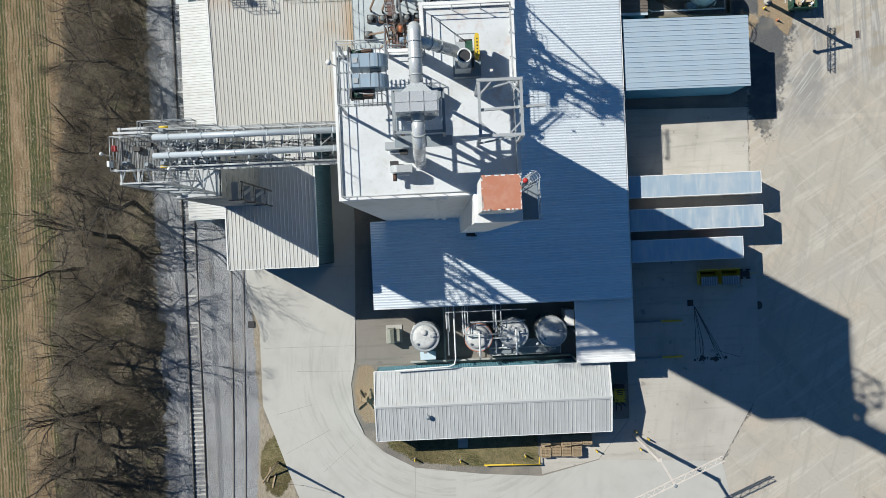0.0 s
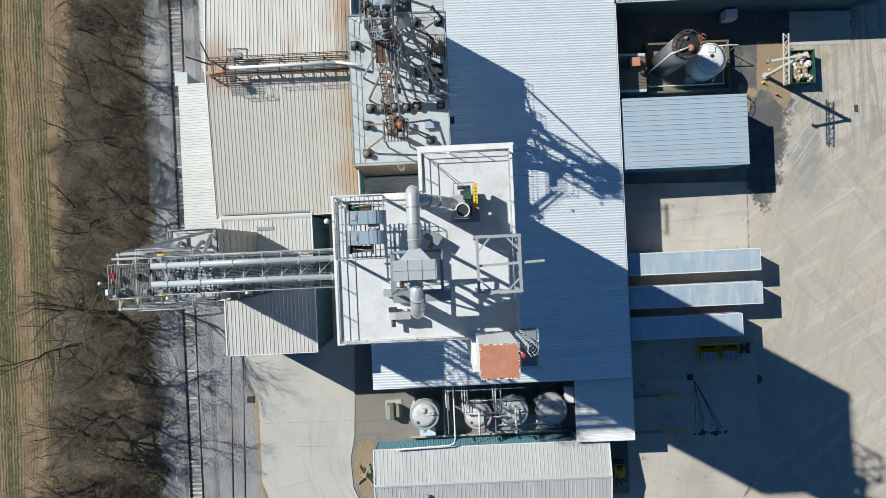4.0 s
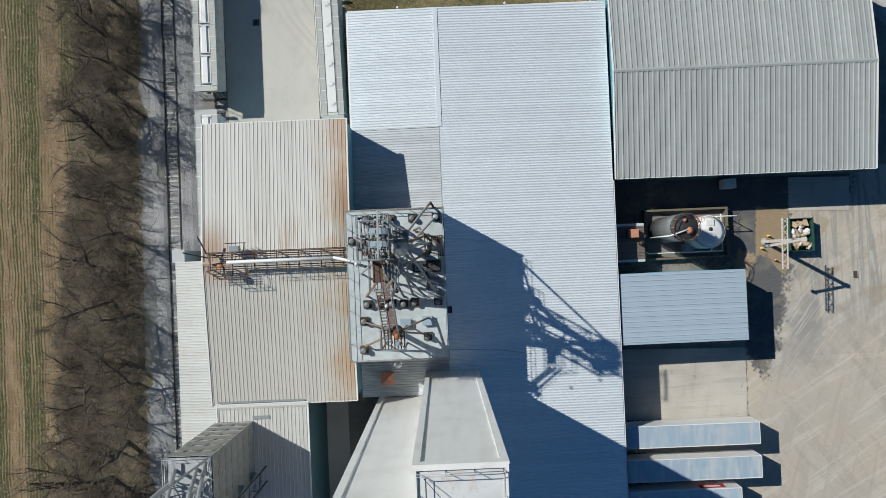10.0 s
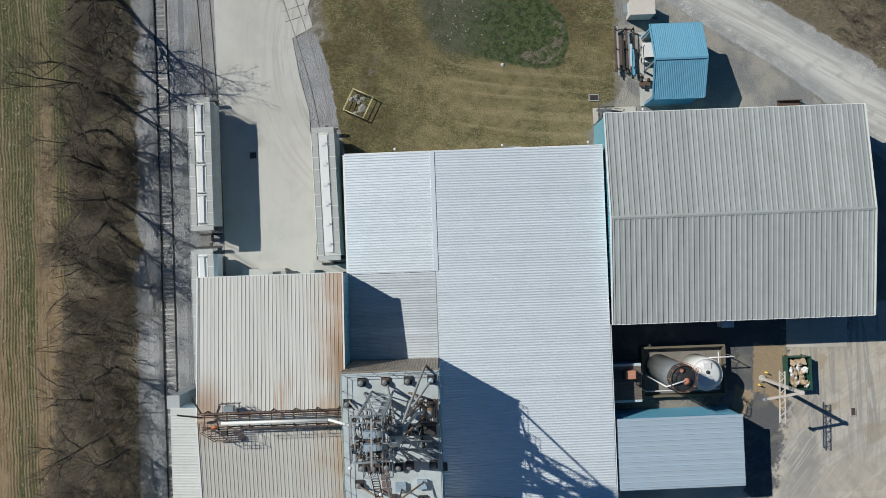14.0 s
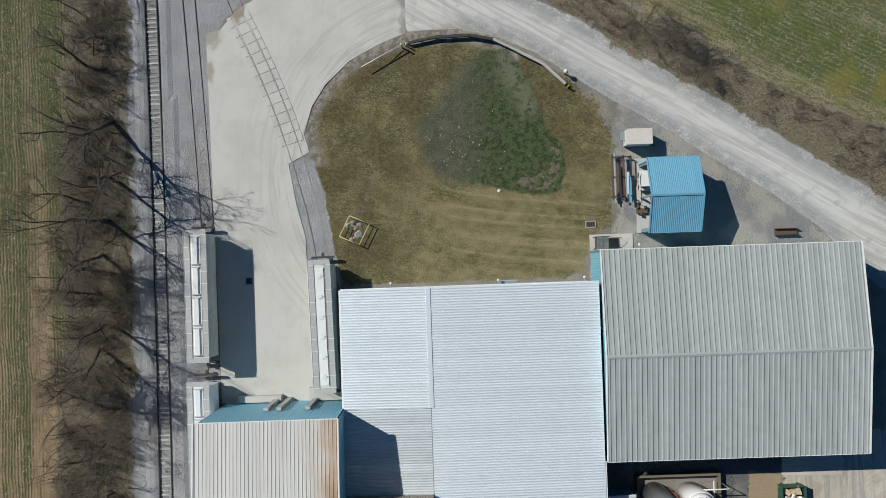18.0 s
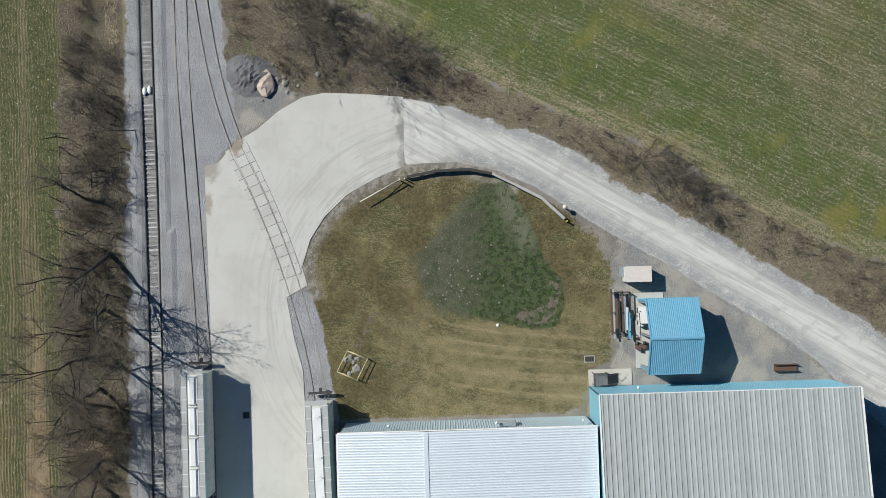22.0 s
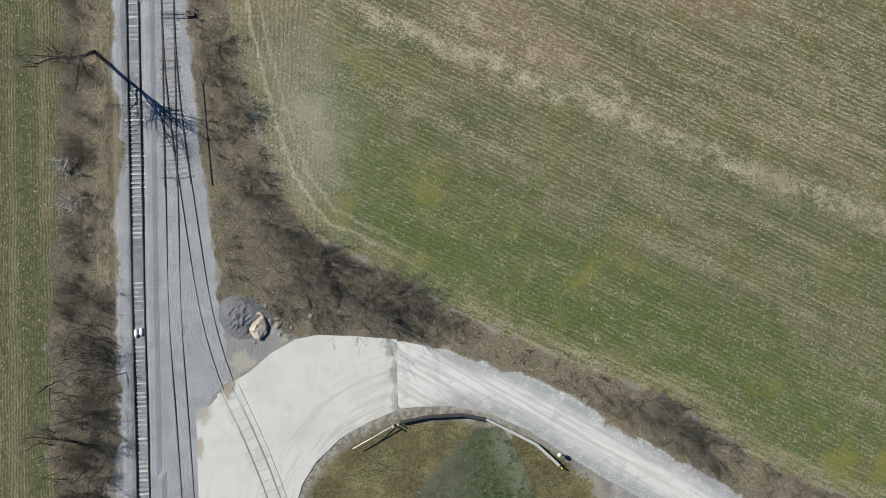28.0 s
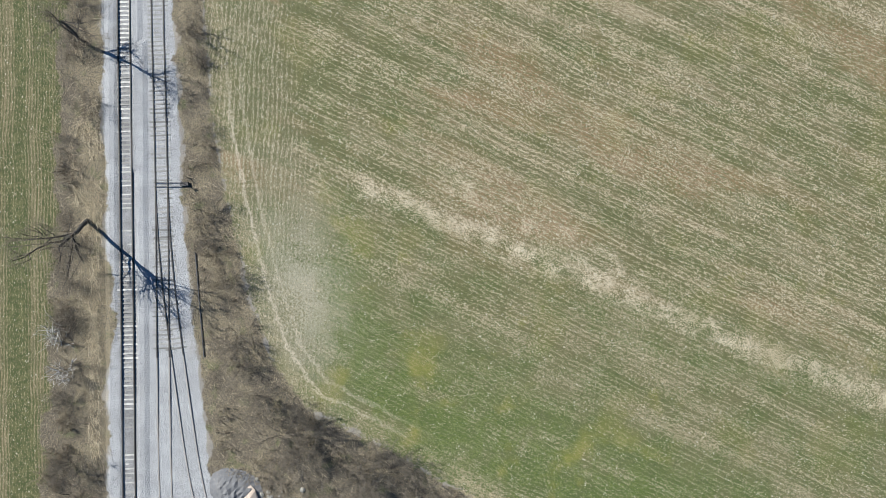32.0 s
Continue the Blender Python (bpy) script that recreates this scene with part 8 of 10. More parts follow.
part("body", Geo().box(-0.9, 0.9, -0.5, 0.4, 0, 1.6), TEAL_WALL, tb)
part("lid", Geo().box(-0.95, 0.95, -0.55, 0.45, 1.6, 1.68), PALE_WALL, tb)
wb = thing("control_box", "white metal cabinet beside the canopy", "cabinet", (14.85, -9.3, 0.03))
part("body", Geo().box(-0.4, 0.45, -0.9, 0.9, 0, 3.6), WHITE, wb)
part("lid", Geo().box(-0.45, 0.5, -0.95, 0.95, 3.6, 3.66), WHITE, wb)
xf = thing("transformer", "olive-grey pad-mounted electrical transformer", "transformer", (-6.3, -10.7, 0.03))
part("pad", Geo().box(-1.0, 1.0, -1.1, 1.1, 0, 0.12), CONCRETE, xf)
OLIVE = paint("olive_grey_paint", (0.27, 0.28, 0.23), 0.55, 0.0, (0.18, 0.17, 0.14), 0.3, 2.0, 0.02)
part("tank", Geo().box(-0.75, 0.05, -0.95, 0.75, 0.12, 1.75), OLIVE, xf)
part("lid", Geo().add([(-0.8, -1.0, 1.75), (0.1, -1.0, 1.75), (0.1, 0.8, 1.75), (-0.8, 0.8, 1.75), (-0.35, -0.9, 1.95), (-0.35, 0.7, 1.95)], [(0, 1, 4), (1, 2, 5, 4), (2, 3, 5), (3, 0, 4, 5)]), OLIVE, xf)
part("switch_case", Geo().box(0.15, 0.75, -0.8, 0.6, 0.12, 1.45), OLIVE, xf)
for y in (-0.5, 0.0, 0.4):
    part("cooling_fin", Geo().box(0.05, 0.15, y - 0.08, y + 0.08, 0.3, 1.3), STEEL_GREY, xf)

# ---- round the storage building ----
hood = thing("roof_vent", "small dark mushroom vent on the storage roof", "vent", (-2.4, -20.0, 4.95), group="roof vents")
part("pipe", Geo().turned([(0.16, 0), (0.16, 0.5), (0.28, 0.52), (0.28, 0.7), (0.05, 0.8)], (0, 0, 0), 14), STEEL_GREY, hood)


def pallet_stack(x, y, count, turn):
    s = thing("pallet_stack", "stack of weathered wooden pallets behind the building", "pallets", (x, y, 0.05), group="pallet stacks")
    s.rotation_euler = (0, 0, turn)
    g = Geo()
    for k in range(count - 1):
        z = k * 0.145
        for a in (-0.52, 0, 0.52):
            g.box(a - 0.05, a + 0.05, -0.6, 0.6, z, z + 0.1)
        for j in range(7):
            yy = -0.55 + j * 0.183
            g.box(-0.6, 0.6, yy - 0.045, yy + 0.045, z + 0.1, z + 0.12)
    part("lower_tier", g, WOOD, s)
    z = (count - 1) * 0.145
    for a in (-0.52, 0, 0.52):
        part("runner", Geo().box(a - 0.05, a + 0.05, -0.6, 0.6, z, z + 0.1), WOOD, s)
    for j in range(7):
        yy = -0.55 + j * 0.183
        part("board", Geo().box(-0.6, 0.6, yy - 0.05, yy + 0.05, z + 0.1, z + 0.122), WOOD, s)


stk = random.Random(3)
for row, y in enumerate((-24.5, -26.0)):
    for k in range(5 if row == 0 else 4):
        pallet_stack(11.7 + k * 1.27, y + stk.gauss(0, 0.06), stk.randrange(5, 9), stk.gauss(0, 0.04))


def bollard(x, y, z=0.05, lean=0.0):
    b = thing("bollard", "yellow steel safety bollard", "bollard", (x, y, z), group="yellow bollards")
    part("post", Geo().turned([(0.1, 0), (0.1, 0.95), (0.07, 1.02), (0.01, 1.05)], (0, 0, 0), 12), YELLOW, b)
    part("foot", Geo().turned([(0.16, 0), (0.16, 0.03), (0.1, 0.04)], (0, 0, 0), 12), CONCRETE, b)


for x, y in ((22.9, -24.0), (24.4, -25.0), (23.4, -26.2), (18.0, -26.2), (1.2, -26.7), (-4.4, -26.3), (9.2, -26.4)):
    bollard(x, y)
bar = thing("barrier_rail", "yellow pipe barrier along the lawn edge", "barrier", (0, 0, 0))
part("rail", Geo().tube([(4.1, -27.3, 0.6), (11.0, -27.5, 0.6)], 0.08, 8), YELLOW, bar)
for x in (4.3, 7.6, 10.9):
    part("post", Geo().tube([(x, -27.4, 0), (x, -27.4, 0.7)], 0.08, 8), YELLOW, bar)
part("end_post", Geo().tube([(10.9, -27.5, 0.6), (10.9, -26.6, 0.6)], 0.07, 8), YELLOW, bar)
slab_walk = tagged(part("pavement_8", Geo().prism([(1.0, -22.5), (1.0, -25.2), (2.2, -25.2), (2.2, -22.5)], -0.1, 0.06), PAD), "short concrete path across the lawn", "pavement", kind="structure")
fork = thing("forklift", "yellow forklift truck parked by the storage building", "forklift", (21.0, -19.3, 0.07))
part("chassis", Geo().box(-0.6, 0.6, -0.9, 0.8, 0.25, 0.95), YELLOW, fork)
part("counterweight", Geo().box(-0.58, 0.58, 0.8, 1.2, 0.25, 1.15), DARK, fork)
for x in (-0.5, 0.5):
    for y in (-0.5, 0.6):
        part("roof_post", Geo().beam((x, y, 0.95), (x, y, 2.1), 0.07), DARK, fork)
    part("mast", Geo().beam((x * 0.6, -1.0, 0.1), (x * 0.6, -1.0, 2.3), 0.12), DARK, fork)
    part("fork", Geo().box(x * 0.6 - 0.06, x * 0.6 + 0.06, -2.1, -1.0, 0.08, 0.13), DARK, fork)
    for y in (-0.6, 0.7):
        part("wheel", Geo().tube([(x * 1.05, y, 0.3), (x * 1.3, y, 0.3)], 0.3, 14), RUBBER, fork)
for k in range(6):
    part("guard_bar", Geo().box(-0.5, 0.5, -0.5 + k * 0.22, -0.44 + k * 0.22, 2.1, 2.15), YELLOW, fork)
part("seat", Geo().box(-0.3, 0.3, 0.1, 0.6, 0.95, 1.4), DARK, fork)
horse = thing("wooden_trestle", "crossed wooden trestle lying on rough ground", "trestle", (-10.3, -18.6, 0))
for a, b in (((-0.9, -1.2, 0.1), (0.9, 1.1, 0.9)), ((0.9, -1.2, 0.1), (-0.8, 1.2, 0.9)), ((-0.6, 1.2, 0.1), (-0.4, -0.2, 0.8)), ((0.6, 1.3, 0.1), (0.3, 0.2, 0.8))):
    part("leg", Geo().beam(a, b, 0.16), WOOD, horse)
part("block", Geo().box(-0.3, 0.3, -0.25, 0.25, 0.45, 0.75), WOOD, horse)
pole = thing("utility_pole", "weathered wooden utility pole beside the drive", "pole", (-21.4, -26.0, 0))
part("mast", Geo().tube([(0, 0, -0.2), (0.05, 0, 8.2)], [0.17, 0.12], 10), WOOD, pole)
part("cap", Geo().tube([(0.05, 0, 8.2), (0.05, 0, 8.3)], 0.14, 10), WOOD, pole)
part("brace_plank", Geo().beam((-1.2, -1.8, 0.1), (0, 0, 1.6), 0.14), WOOD, pole)
part("guy_wire", Geo().tube([(0.05, 0, 7.8), (3.2, -3.0, 0.1)], 0.025, 4), DARK, pole)
for x, y in ((-22.0, -28.2), (-22.6, -27.4)):
    pk = thing("loose_plank", "loose weathered plank in the grass", "plank", (x, y, 0.05), group="loose planks")
    part("board", Geo().beam((-0.2, -0.9, 0), (0.3, 0.9, 0.05), 0.18, 0.06), WOOD, pk)
drain = thing("drain_box", "dark square drain cover beside the drive", "drain", (-23.9, -8.8, 0))
part("cover", Geo().box(-0.4, 0.4, -0.4, 0.4, 0, 0.1), DARK, drain)


# ---- truck probe booms ----
def boom(label, x, y, high, ax, ay, lx0, ly0, lx1, ly1):
    b = thing("boom_pole", label, "pole", (0, 0, 0), group="boom poles")
    part("base_plate", Geo().turned([(0.45, 0), (0.45, 0.12), (0.3, 0.16)], (x, y, 0.05), 14), CONCRETE, b)
    part("mast", Geo().beam((x, y, 0.05), (x, y, high - 0.1), 0.34), CREAM_POLE, b)
    part("knee", Geo().box(x - 0.21, x + 0.21, y - 0.21, y + 0.21, high - 0.3, high + 0.16), CREAM_POLE, b)
    part("arm", Geo().beam((x, y, high), (ax, ay, high), 0.24), CREAM_POLE, b)
    part("pivot", Geo().turned([(0.2, 0), (0.2, 0.5), (0.12, 0.55)], (ax, ay, high - 0.3), 12), STEEL_GREY, b)
    a0, a1 = Vector((lx0, ly0, high + 0.1)), Vector((lx1, ly1, high + 0.1))
    d = (a1 - a0).normalized()
    s = Vector((-d.y, d.x, 0)) * 0.3
    for q in (s, -s):
        part("chord", Geo().beam(a0 + q, a1 + q, 0.1), CREAM_POLE, b)
    part("chord", Geo().beam(a0 - Vector((0, 0, 0.6)), a1 - Vector((0, 0, 0.6)), 0.1), CREAM_POLE, b)
    n = int((a1 - a0).length / 0.6)
    for k in range(n):
        p, q = a0.lerp(a1, k / n), a0.lerp(a1, (k + 1) / n)
        part("lacing", Geo().beam(p + (s if k % 2 else -s), q + (-s if k % 2 else s), 0.06), CREAM_POLE, b)
        part("lacing", Geo().beam(p + s, q - Vector((0, 0, 0.6)), 0.05), CREAM_POLE, b)
    return b


CREAM_POLE = paint("pale_pole_paint", (0.68, 0.62, 0.56), 0.5, 0.0, (0.4, 0.33, 0.27), 0.25, 2.0, 0.03)
boom("tall pale boom pole with a lattice arm over the drive", 23.0, -24.7, 10.4, 24.6, -27.6, 19.6, -29.3, 30.0, -24.8)
boom("tall pale boom pole with a lattice arm by the skip", 41.4, 28.2, 10.4, 37.3, 27.6, 39.3, 30.6, 39.1, 25.0)

# ---- loading dock side ----
def dock_lip(y):
    d = thing("dock_guide", "yellow-edged dock guide rail on the apron", "dock rail", (0, y, 0.06), group="dock guides")
    part("rail", Geo().box(22.3, 26.6, -0.09, 0.09, 0, 0.28), STEEL_GREY, d)
    part("rail_end", Geo().box(26.6, 29.2, -0.1, 0.1, 0, 0.26), YELLOW, d, "yellow rail end")


for y in (-10.6, -15.05):
    dock_lip(y)
for x0, w in ((31.3, 2.2), (33.9, 2.3)):
    bin_ = thing("hopper_bin", "yellow self-dumping hopper bin on the apron", "bin", (x0, -5.4, 0.07), group="yellow bins")
    part("shell", Geo().add([(0, -0.8, 0.2), (w, -0.8, 0.2), (w, 0.8, 0.2), (0, 0.8, 0.2), (0, -0.95, 1.3), (w, -0.95, 1.3), (w, 0.95, 1.3), (0, 0.95, 1.3)], [(0, 1, 5, 4), (1, 2, 6, 5), (2, 3, 7, 6), (3, 0, 4, 7), (3, 2, 1, 0)]), YELLOW, bin_)
    part("blue_lid", Geo().box(0.1, w - 0.1, -0.95, 0.1, 1.3, 1.36), STEEL_GREY, bin_, "grey corrugated lid")
    for k in range(7):
        part("lid_rib", Geo().box(0.2 + k * (w - 0.5) / 6, 0.26 + k * (w - 0.5) / 6, -0.93, 0.08, 1.36, 1.4), GALV, bin_)
    part("rim", Geo().box(-0.05, w + 0.05, 0.88, 1.0, 1.25, 1.36), YELLOW, bin_)
    for yy in (-0.5, 0.5):
        part("skid", Geo().box(0.1, w - 0.1, yy - 0.1, yy + 0.1, 0, 0.2), YELLOW, bin_)
cart = thing("hand_truck", "dark tow dolly beside the bins", "dolly", (37.2, -5.2, 0.07))
part("frame", Geo().box(-0.7, 0.5, -0.35, 0.35, 0.25, 0.4), DARK, cart)
for x, y in ((-0.5, -0.5), (-0.5, 0.5), (0.4, -0.5), (0.4, 0.5)):
    part("wheel", Geo().tube([(x, y - 0.09, 0.25), (x, y + 0.09, 0.25)], 0.25, 12), RUBBER, cart)
part("handle", Geo().beam((0.5, 0, 0.4), (1.3, 0.2, 0.7), 0.06), YELLOW, cart)


def drain_grate(x, y, w, d, z, label):
    g = thing("drain_grate", label, "drain", (x, y, z), group="drain grates")
    part("frame", Geo().box(-w / 2 - 0.1, w / 2 + 0.1, -d / 2 - 0.1, d / 2 + 0.1, -0.1, 0.03), CONCRETE, g)
    part("pit", Geo().box(-w / 2, w / 2, -d / 2, d / 2, -0.05, 0.034), BLACK, g)
    for k in range(5):
        x_ = -w / 2 + (k + 0.5) * w / 5
        part("bar", Geo().box(x_ - 0.03, x_ + 0.03, -d / 2, d / 2, 0.034, 0.05), RUST, g)


drain_grate(30.4, -8.5, 0.75, 0.75, 0.06, "dark square drain grate in the apron")
drain_grate(-20.1, 56.9 + 1.0, 0.75, 0.75, 0.06, "dark square drain grate in the concrete apron")
drain_grate(52.4, 23.7, 0.5, 0.9, 0.0, "dark drain grate in a concrete frame")
drain_grate(22.2, 63.5, 1.1, 0.65, 0.05, "rusty drain grate with a concrete frame in the lawn")

# ---- fuel tanks behind the pale blue shed ----
pit = thing("tank_pit", "concrete containment pit with a yellow-edged rim", "pit", (0, 0, 0))
part("floor", Geo().box(26.7, 36.5, 26.7, 32.4, -0.05, 0.04), DARKPAD, pit)
PITRIM = paint("mossy_concrete", (0.16, 0.14, 0.10), 0.85, 0.0, (0.16, 0.14, 0.10), 0.4, 2.0, 0.03)
for x0, x1, y0, y1 in ((26.5, 36.7, 32.4, 32.65), (26.5, 36.7, 26.5, 26.75), (26.5, 26.75, 26.75, 32.4), (36.45, 36.7, 26.75, 32.4)):
    part("wall", Geo().box(x0, x1, y0, y1, -0.1, 1.0), PITRIM, pit)
black = thing("storage_tank", "tall dull steel tank with a black top and rusty handrail ring", "tank", (28.75, 30.1, 0.04))
part("shell", Geo().turned([(1.55, 0), (1.55, 9.0)], (0, 0, 0), 40), BLACK_TANK := paint("grey_black_tank", (0.24, 0.25, 0.255), 0.35, 0.35, (0.14, 0.14, 0.135), 0.4, 1.2, 0.0, (2.5, 2.5, 0.3)), black)
part("roof", Geo().turned([(1.58, 0), (1.5, 0.05), (0.1, 0.25)], (0, 0, 9.0), 40), BLACK, black)
for z in (0.5, 1.0):
    ring = [(1.5 * math.cos(a), 1.5 * math.sin(a), 9.05 + z) for a in [2 * math.pi * k / 32 for k in range(33)]]
    part("ring_rail", Geo().tube(ring, 0.04, 6, caps=False), RUST, black, "orange ring rail")
for k in range(10):
    a = 2 * math.pi * k / 10
    part("post", Geo().tube([(1.5 * math.cos(a), 1.5 * math.sin(a), 9.0), (1.5 * math.cos(a), 1.5 * math.sin(a), 10.1)], 0.035, 6), COPPER, black)
part("manway", Geo().turned([(0.38, 0), (0.38, 0.25), (0.42, 0.27), (0.1, 0.32)], (0.5, -0.4, 9.15), 18), COPPER, black)
part("manway", Geo().turned([(0.22, 0), (0.22, 0.25), (0.05, 0.3)], (0.0, 0.8, 9.15), 14), COPPER, black)
part("pipe", Geo().tube([(-1.8, -0.9, 0.4), (-1.75, -0.9, 9.3), (0.2, -0.3, 9.5)], 0.09, 8), WHITE, black)
for k in range(24):
    z = 0.5 + k * 0.38
    part("ladder_rung", Geo().tube([(1.62, 0.55, z), (1.62, 0.95, z)], 0.02, 5), COPPER, black)
for y in (0.55, 0.95):
    part("ladder_rail", Geo().tube([(1.62, y, 0.2), (1.62, y, 10.1)], 0.03, 5), COPPER, black)
for k in range(9):
    z = 2.0 + k * 0.95
    part("ladder_hoop", Geo().tube([(1.62, 0.4, z)] + [(1.65 + 0.45 * math.sin(a), 0.75 - 0.36 * math.cos(a), z) for a in [math.pi * j / 6 for j in range(1, 6)]] + [(1.62, 1.1, z)], 0.022, 5), COPPER, black)
wt = thing("storage_tank", "squat white vertical tank with a dished top", "tank", (33.2, 29.6, 0.04))
part("shell", Geo().turned([(1.95, 0), (1.95, 4.1), (1.85, 4.25)], (0, 0, 0), 40), WHITE, wt)
part("roof", Geo().turned([(1.85, 0), (1.3, 0.22), (0.05, 0.4)], (0, 0, 4.24), 40), WHITE, wt)
part("manhole", Geo().turned([(0.22, 0), (0.22, 0.12), (0.03, 0.14)], (0, 0.3, 4.6), 14), DARK, wt)
part("hatch", Geo().box(-0.45, 0.45, 0.7, 1.4, 4.4, 4.62), WHITE, wt)
part("pipe", Geo().tube([(1.2, -1.7, 0.3), (1.2, -1.7, 2.0), (0.9, -2.2, 2.0)], 0.07, 8), WHITE, wt)
fp = thing("pipe_run", "white fuel pipes round the containment pit", "pipes", (0, 0, 0))
part("pipe", Geo().tube([(26.3, 30.8, 1.1), (26.3, 27.6, 1.1), (26.9, 27.3, 1.1), (35.8, 27.3, 1.1), (35.8, 31.8, 1.1)], 0.08, 8), WHITE, fp)
part("pipe", Geo().tube([(33.5, 31.4, 3.2), (36.9, 31.4, 3.2), (36.9, 31.4, 0.5)], 0.08, 8), WHITE, fp)
for x in (27.0, 31.5, 35.8):
    part("stand", Geo().beam((x, 27.3, 0.02), (x, 27.3, 1.1), 0.08), STEEL_GREY, fp)
part("valve", Geo().turned([(0.1, 0), (0.22, 0.1), (0.22, 0.4), (0.1, 0.5)], (26.3, 29.5, 0.9), 10), WHITE, fp)
part("stand", Geo().beam((36.9, 31.4, 0), (36.9, 31.4, 0.6), 0.12), DARK, fp)
pump = thing("pump_box", "small grey pump box in the containment pit", "pump", (31.8, 27.9, 0.04))
part("body", Geo().box(-0.55, 0.55, -0.4, 0.4, 0, 1.0), MACHINE, pump)
part("foot", Geo().box(-0.65, 0.65, -0.5, 0.5, 0, 0.1), CONCRETE, pump)
low = thing("pump_shed", "low pump shed with a brown ribbed roof", "shed", (0, 0, 0))
for a, b in (((22.7, 26.5), (25.8, 26.5)), ((25.8, 26.5), (25.8, 30.9)), ((25.8, 30.9), (22.7, 30.9))):
    part("wall", ribbed_wall(a, b, 0, 2.8), TEAL_WALL, low)
deck = part("roof", slope_deck(22.6, 25.9, 26.4, 31.0, 3.05, 2.85, "x"), PALE_WALL, low)
roof_sheets(deck, 22.6, 25.9, 26.7, 30.7, 3.07, 2.87, "x", 0.9, 0.3, 0.05, BROWN_ROOF := paint("brown_roof_sheet", (0.16, 0.13, 0.11), 0.6, 0.0, (0.28, 0.26, 0.24), 0.35, 2.0, 0.05))
rb = thing("exhaust_box", "rust-red sheet box on the shed roof", "box", (24.4, 29.8, 3.0))
part("body", Geo().box(-0.6, 0.6, -0.5, 0.5, 0, 0.9), COPPER, rb)
part("flange", Geo().box(-0.68, 0.68, -0.58, 0.58, 0, 0.06), RUST, rb)
tank2 = thing("small_drum", "small dark drum beside the shed", "drum", (25.45, 28.6, 2.92))
part("drum", Geo().turned([(0.28, 0), (0.28, 0.5), (0.05, 0.55)], (0, 0, 0), 14), DARK, tank2)

# ---- skip with rubbish ----
skip = thing("waste_skip", "dark green open waste skip heaped with packaging", "skip", (45.35, 28.85, 0))
g = Geo()
for x0, x1, y0, y1 in ((-1.4, 1.4, -2.0, -1.92), (-1.4, 1.4, 1.92, 2.0), (-1.4, -1.32, -1.92, 1.92), (1.32, 1.4, -1.92, 1.92)):
    part("side", Geo().box(x0, x1, y0, y1, 0.1, 1.5), GREEN, skip)
part("floor", Geo().box(-1.35, 1.35, -1.95, 1.95, 0.1, 0.3), GREEN, skip)
for x in (-1.0, 1.0):
    part("skid", Geo().box(x - 0.1, x + 0.1, -2.1, 2.1, 0, 0.12), DARK, skip)
for s in (-1, 1):
    part("rim", Geo().beam((s * 1.42, -2.05, 1.5), (s * 1.42, 2.05, 1.5), 0.12), GREEN, skip)
    for y in (-1.4, -0.5, 0.5, 1.4):
        part("side_rib", Geo().box(min(s * 1.4, s * 1.48), max(s * 1.4, s * 1.48), y - 0.06, y + 0.06, 0.15, 1.45), GREEN, skip)
CARDBOARD = paint("cardboard", (0.55, 0.42, 0.28), 0.9, 0.0, (0.28, 0.2, 0.12), 0.3, 3.0, 0.15)
tr = random.Random(12)
for k in range(46):
    bagm = tr.choice((WHITE, WHITE, CARDBOARD, CARDBOARD, CARDBOARD))
    item = thing("rubbish_bag" if bagm is WHITE else "cardboard_scrap", "crumpled white plastic sack in the skip" if bagm is WHITE else "torn brown cardboard in the skip", "rubbish",
                 (45.35 + tr.uniform(-1.0, 1.0), 28.85 + tr.uniform(-1.55, 1.55), 0.9 + tr.uniform(0, 0.5)), group="rubbish in the skip")
    item.rotation_euler = (tr.uniform(-0.5, 0.5), tr.uniform(-0.5, 0.5), tr.uniform(0, 3.1))
    if bagm is WHITE:
        g = Geo().turned([(0.08, -0.06), (0.22, 0.0), (0.25, 0.06), (0.16, 0.13), (0.05, 0.16)], (0, 0, 0), 7, smooth=False)
        g.v = [(x * tr.uniform(0.5, 1.8), y * tr.uniform(0.5, 1.4), z * tr.uniform(0.5, 1.5)) for x, y, z in g.v]
        part("sack", g, bagm, item)
    else:
        w, d = tr.uniform(0.25, 0.5), tr.uniform(0.2, 0.4)
        part("sheet", Geo().add([(-w, -d, 0), (w, -d * 0.8, 0.02), (w * 0.9, d, 0), (-w * 0.8, d, 0.05), (-w, -d, -0.02), (w, -d * 0.8, 0), (w * 0.9, d, -0.02), (-w * 0.8, d, 0.03)], [(0, 1, 2, 3), (7, 6, 5, 4), (0, 4, 5, 1), (1, 5, 6, 2), (2, 6, 7, 3), (3, 7, 4, 0)]), bagm, item)
        part("flap", Geo().beam((w, -0.15, 0.0), (w + 0.2, 0.1, 0.2), 0.25, 0.03), bagm, item)
for x, y, m in ((41.0, 27.4, YELLOW), (41.9, 28.9, YELLOW), (42.6, 25.9, ORANGE)):
    c = thing("traffic_cone" if m is ORANGE else "marker_post", "orange traffic cone on the yard" if m is ORANGE else "yellow marker post beside the boom", "cone" if m is ORANGE else "post", (x, y, 0), group="yard markers")
    part("body", Geo().turned([(0.17, 0), (0.17, 0.04), (0.13, 0.05), (0.04, 0.7)], (0, 0, 0), 12), m, c)
    part("band", Geo().turned([(0.095, 0.3), (0.085, 0.42)], (0, 0, 0), 12), WHITE, c)
hv = thing("air_unit", "white air unit on a stand by the warehouse wall", "air unit", (36.6, 35.3, 0))
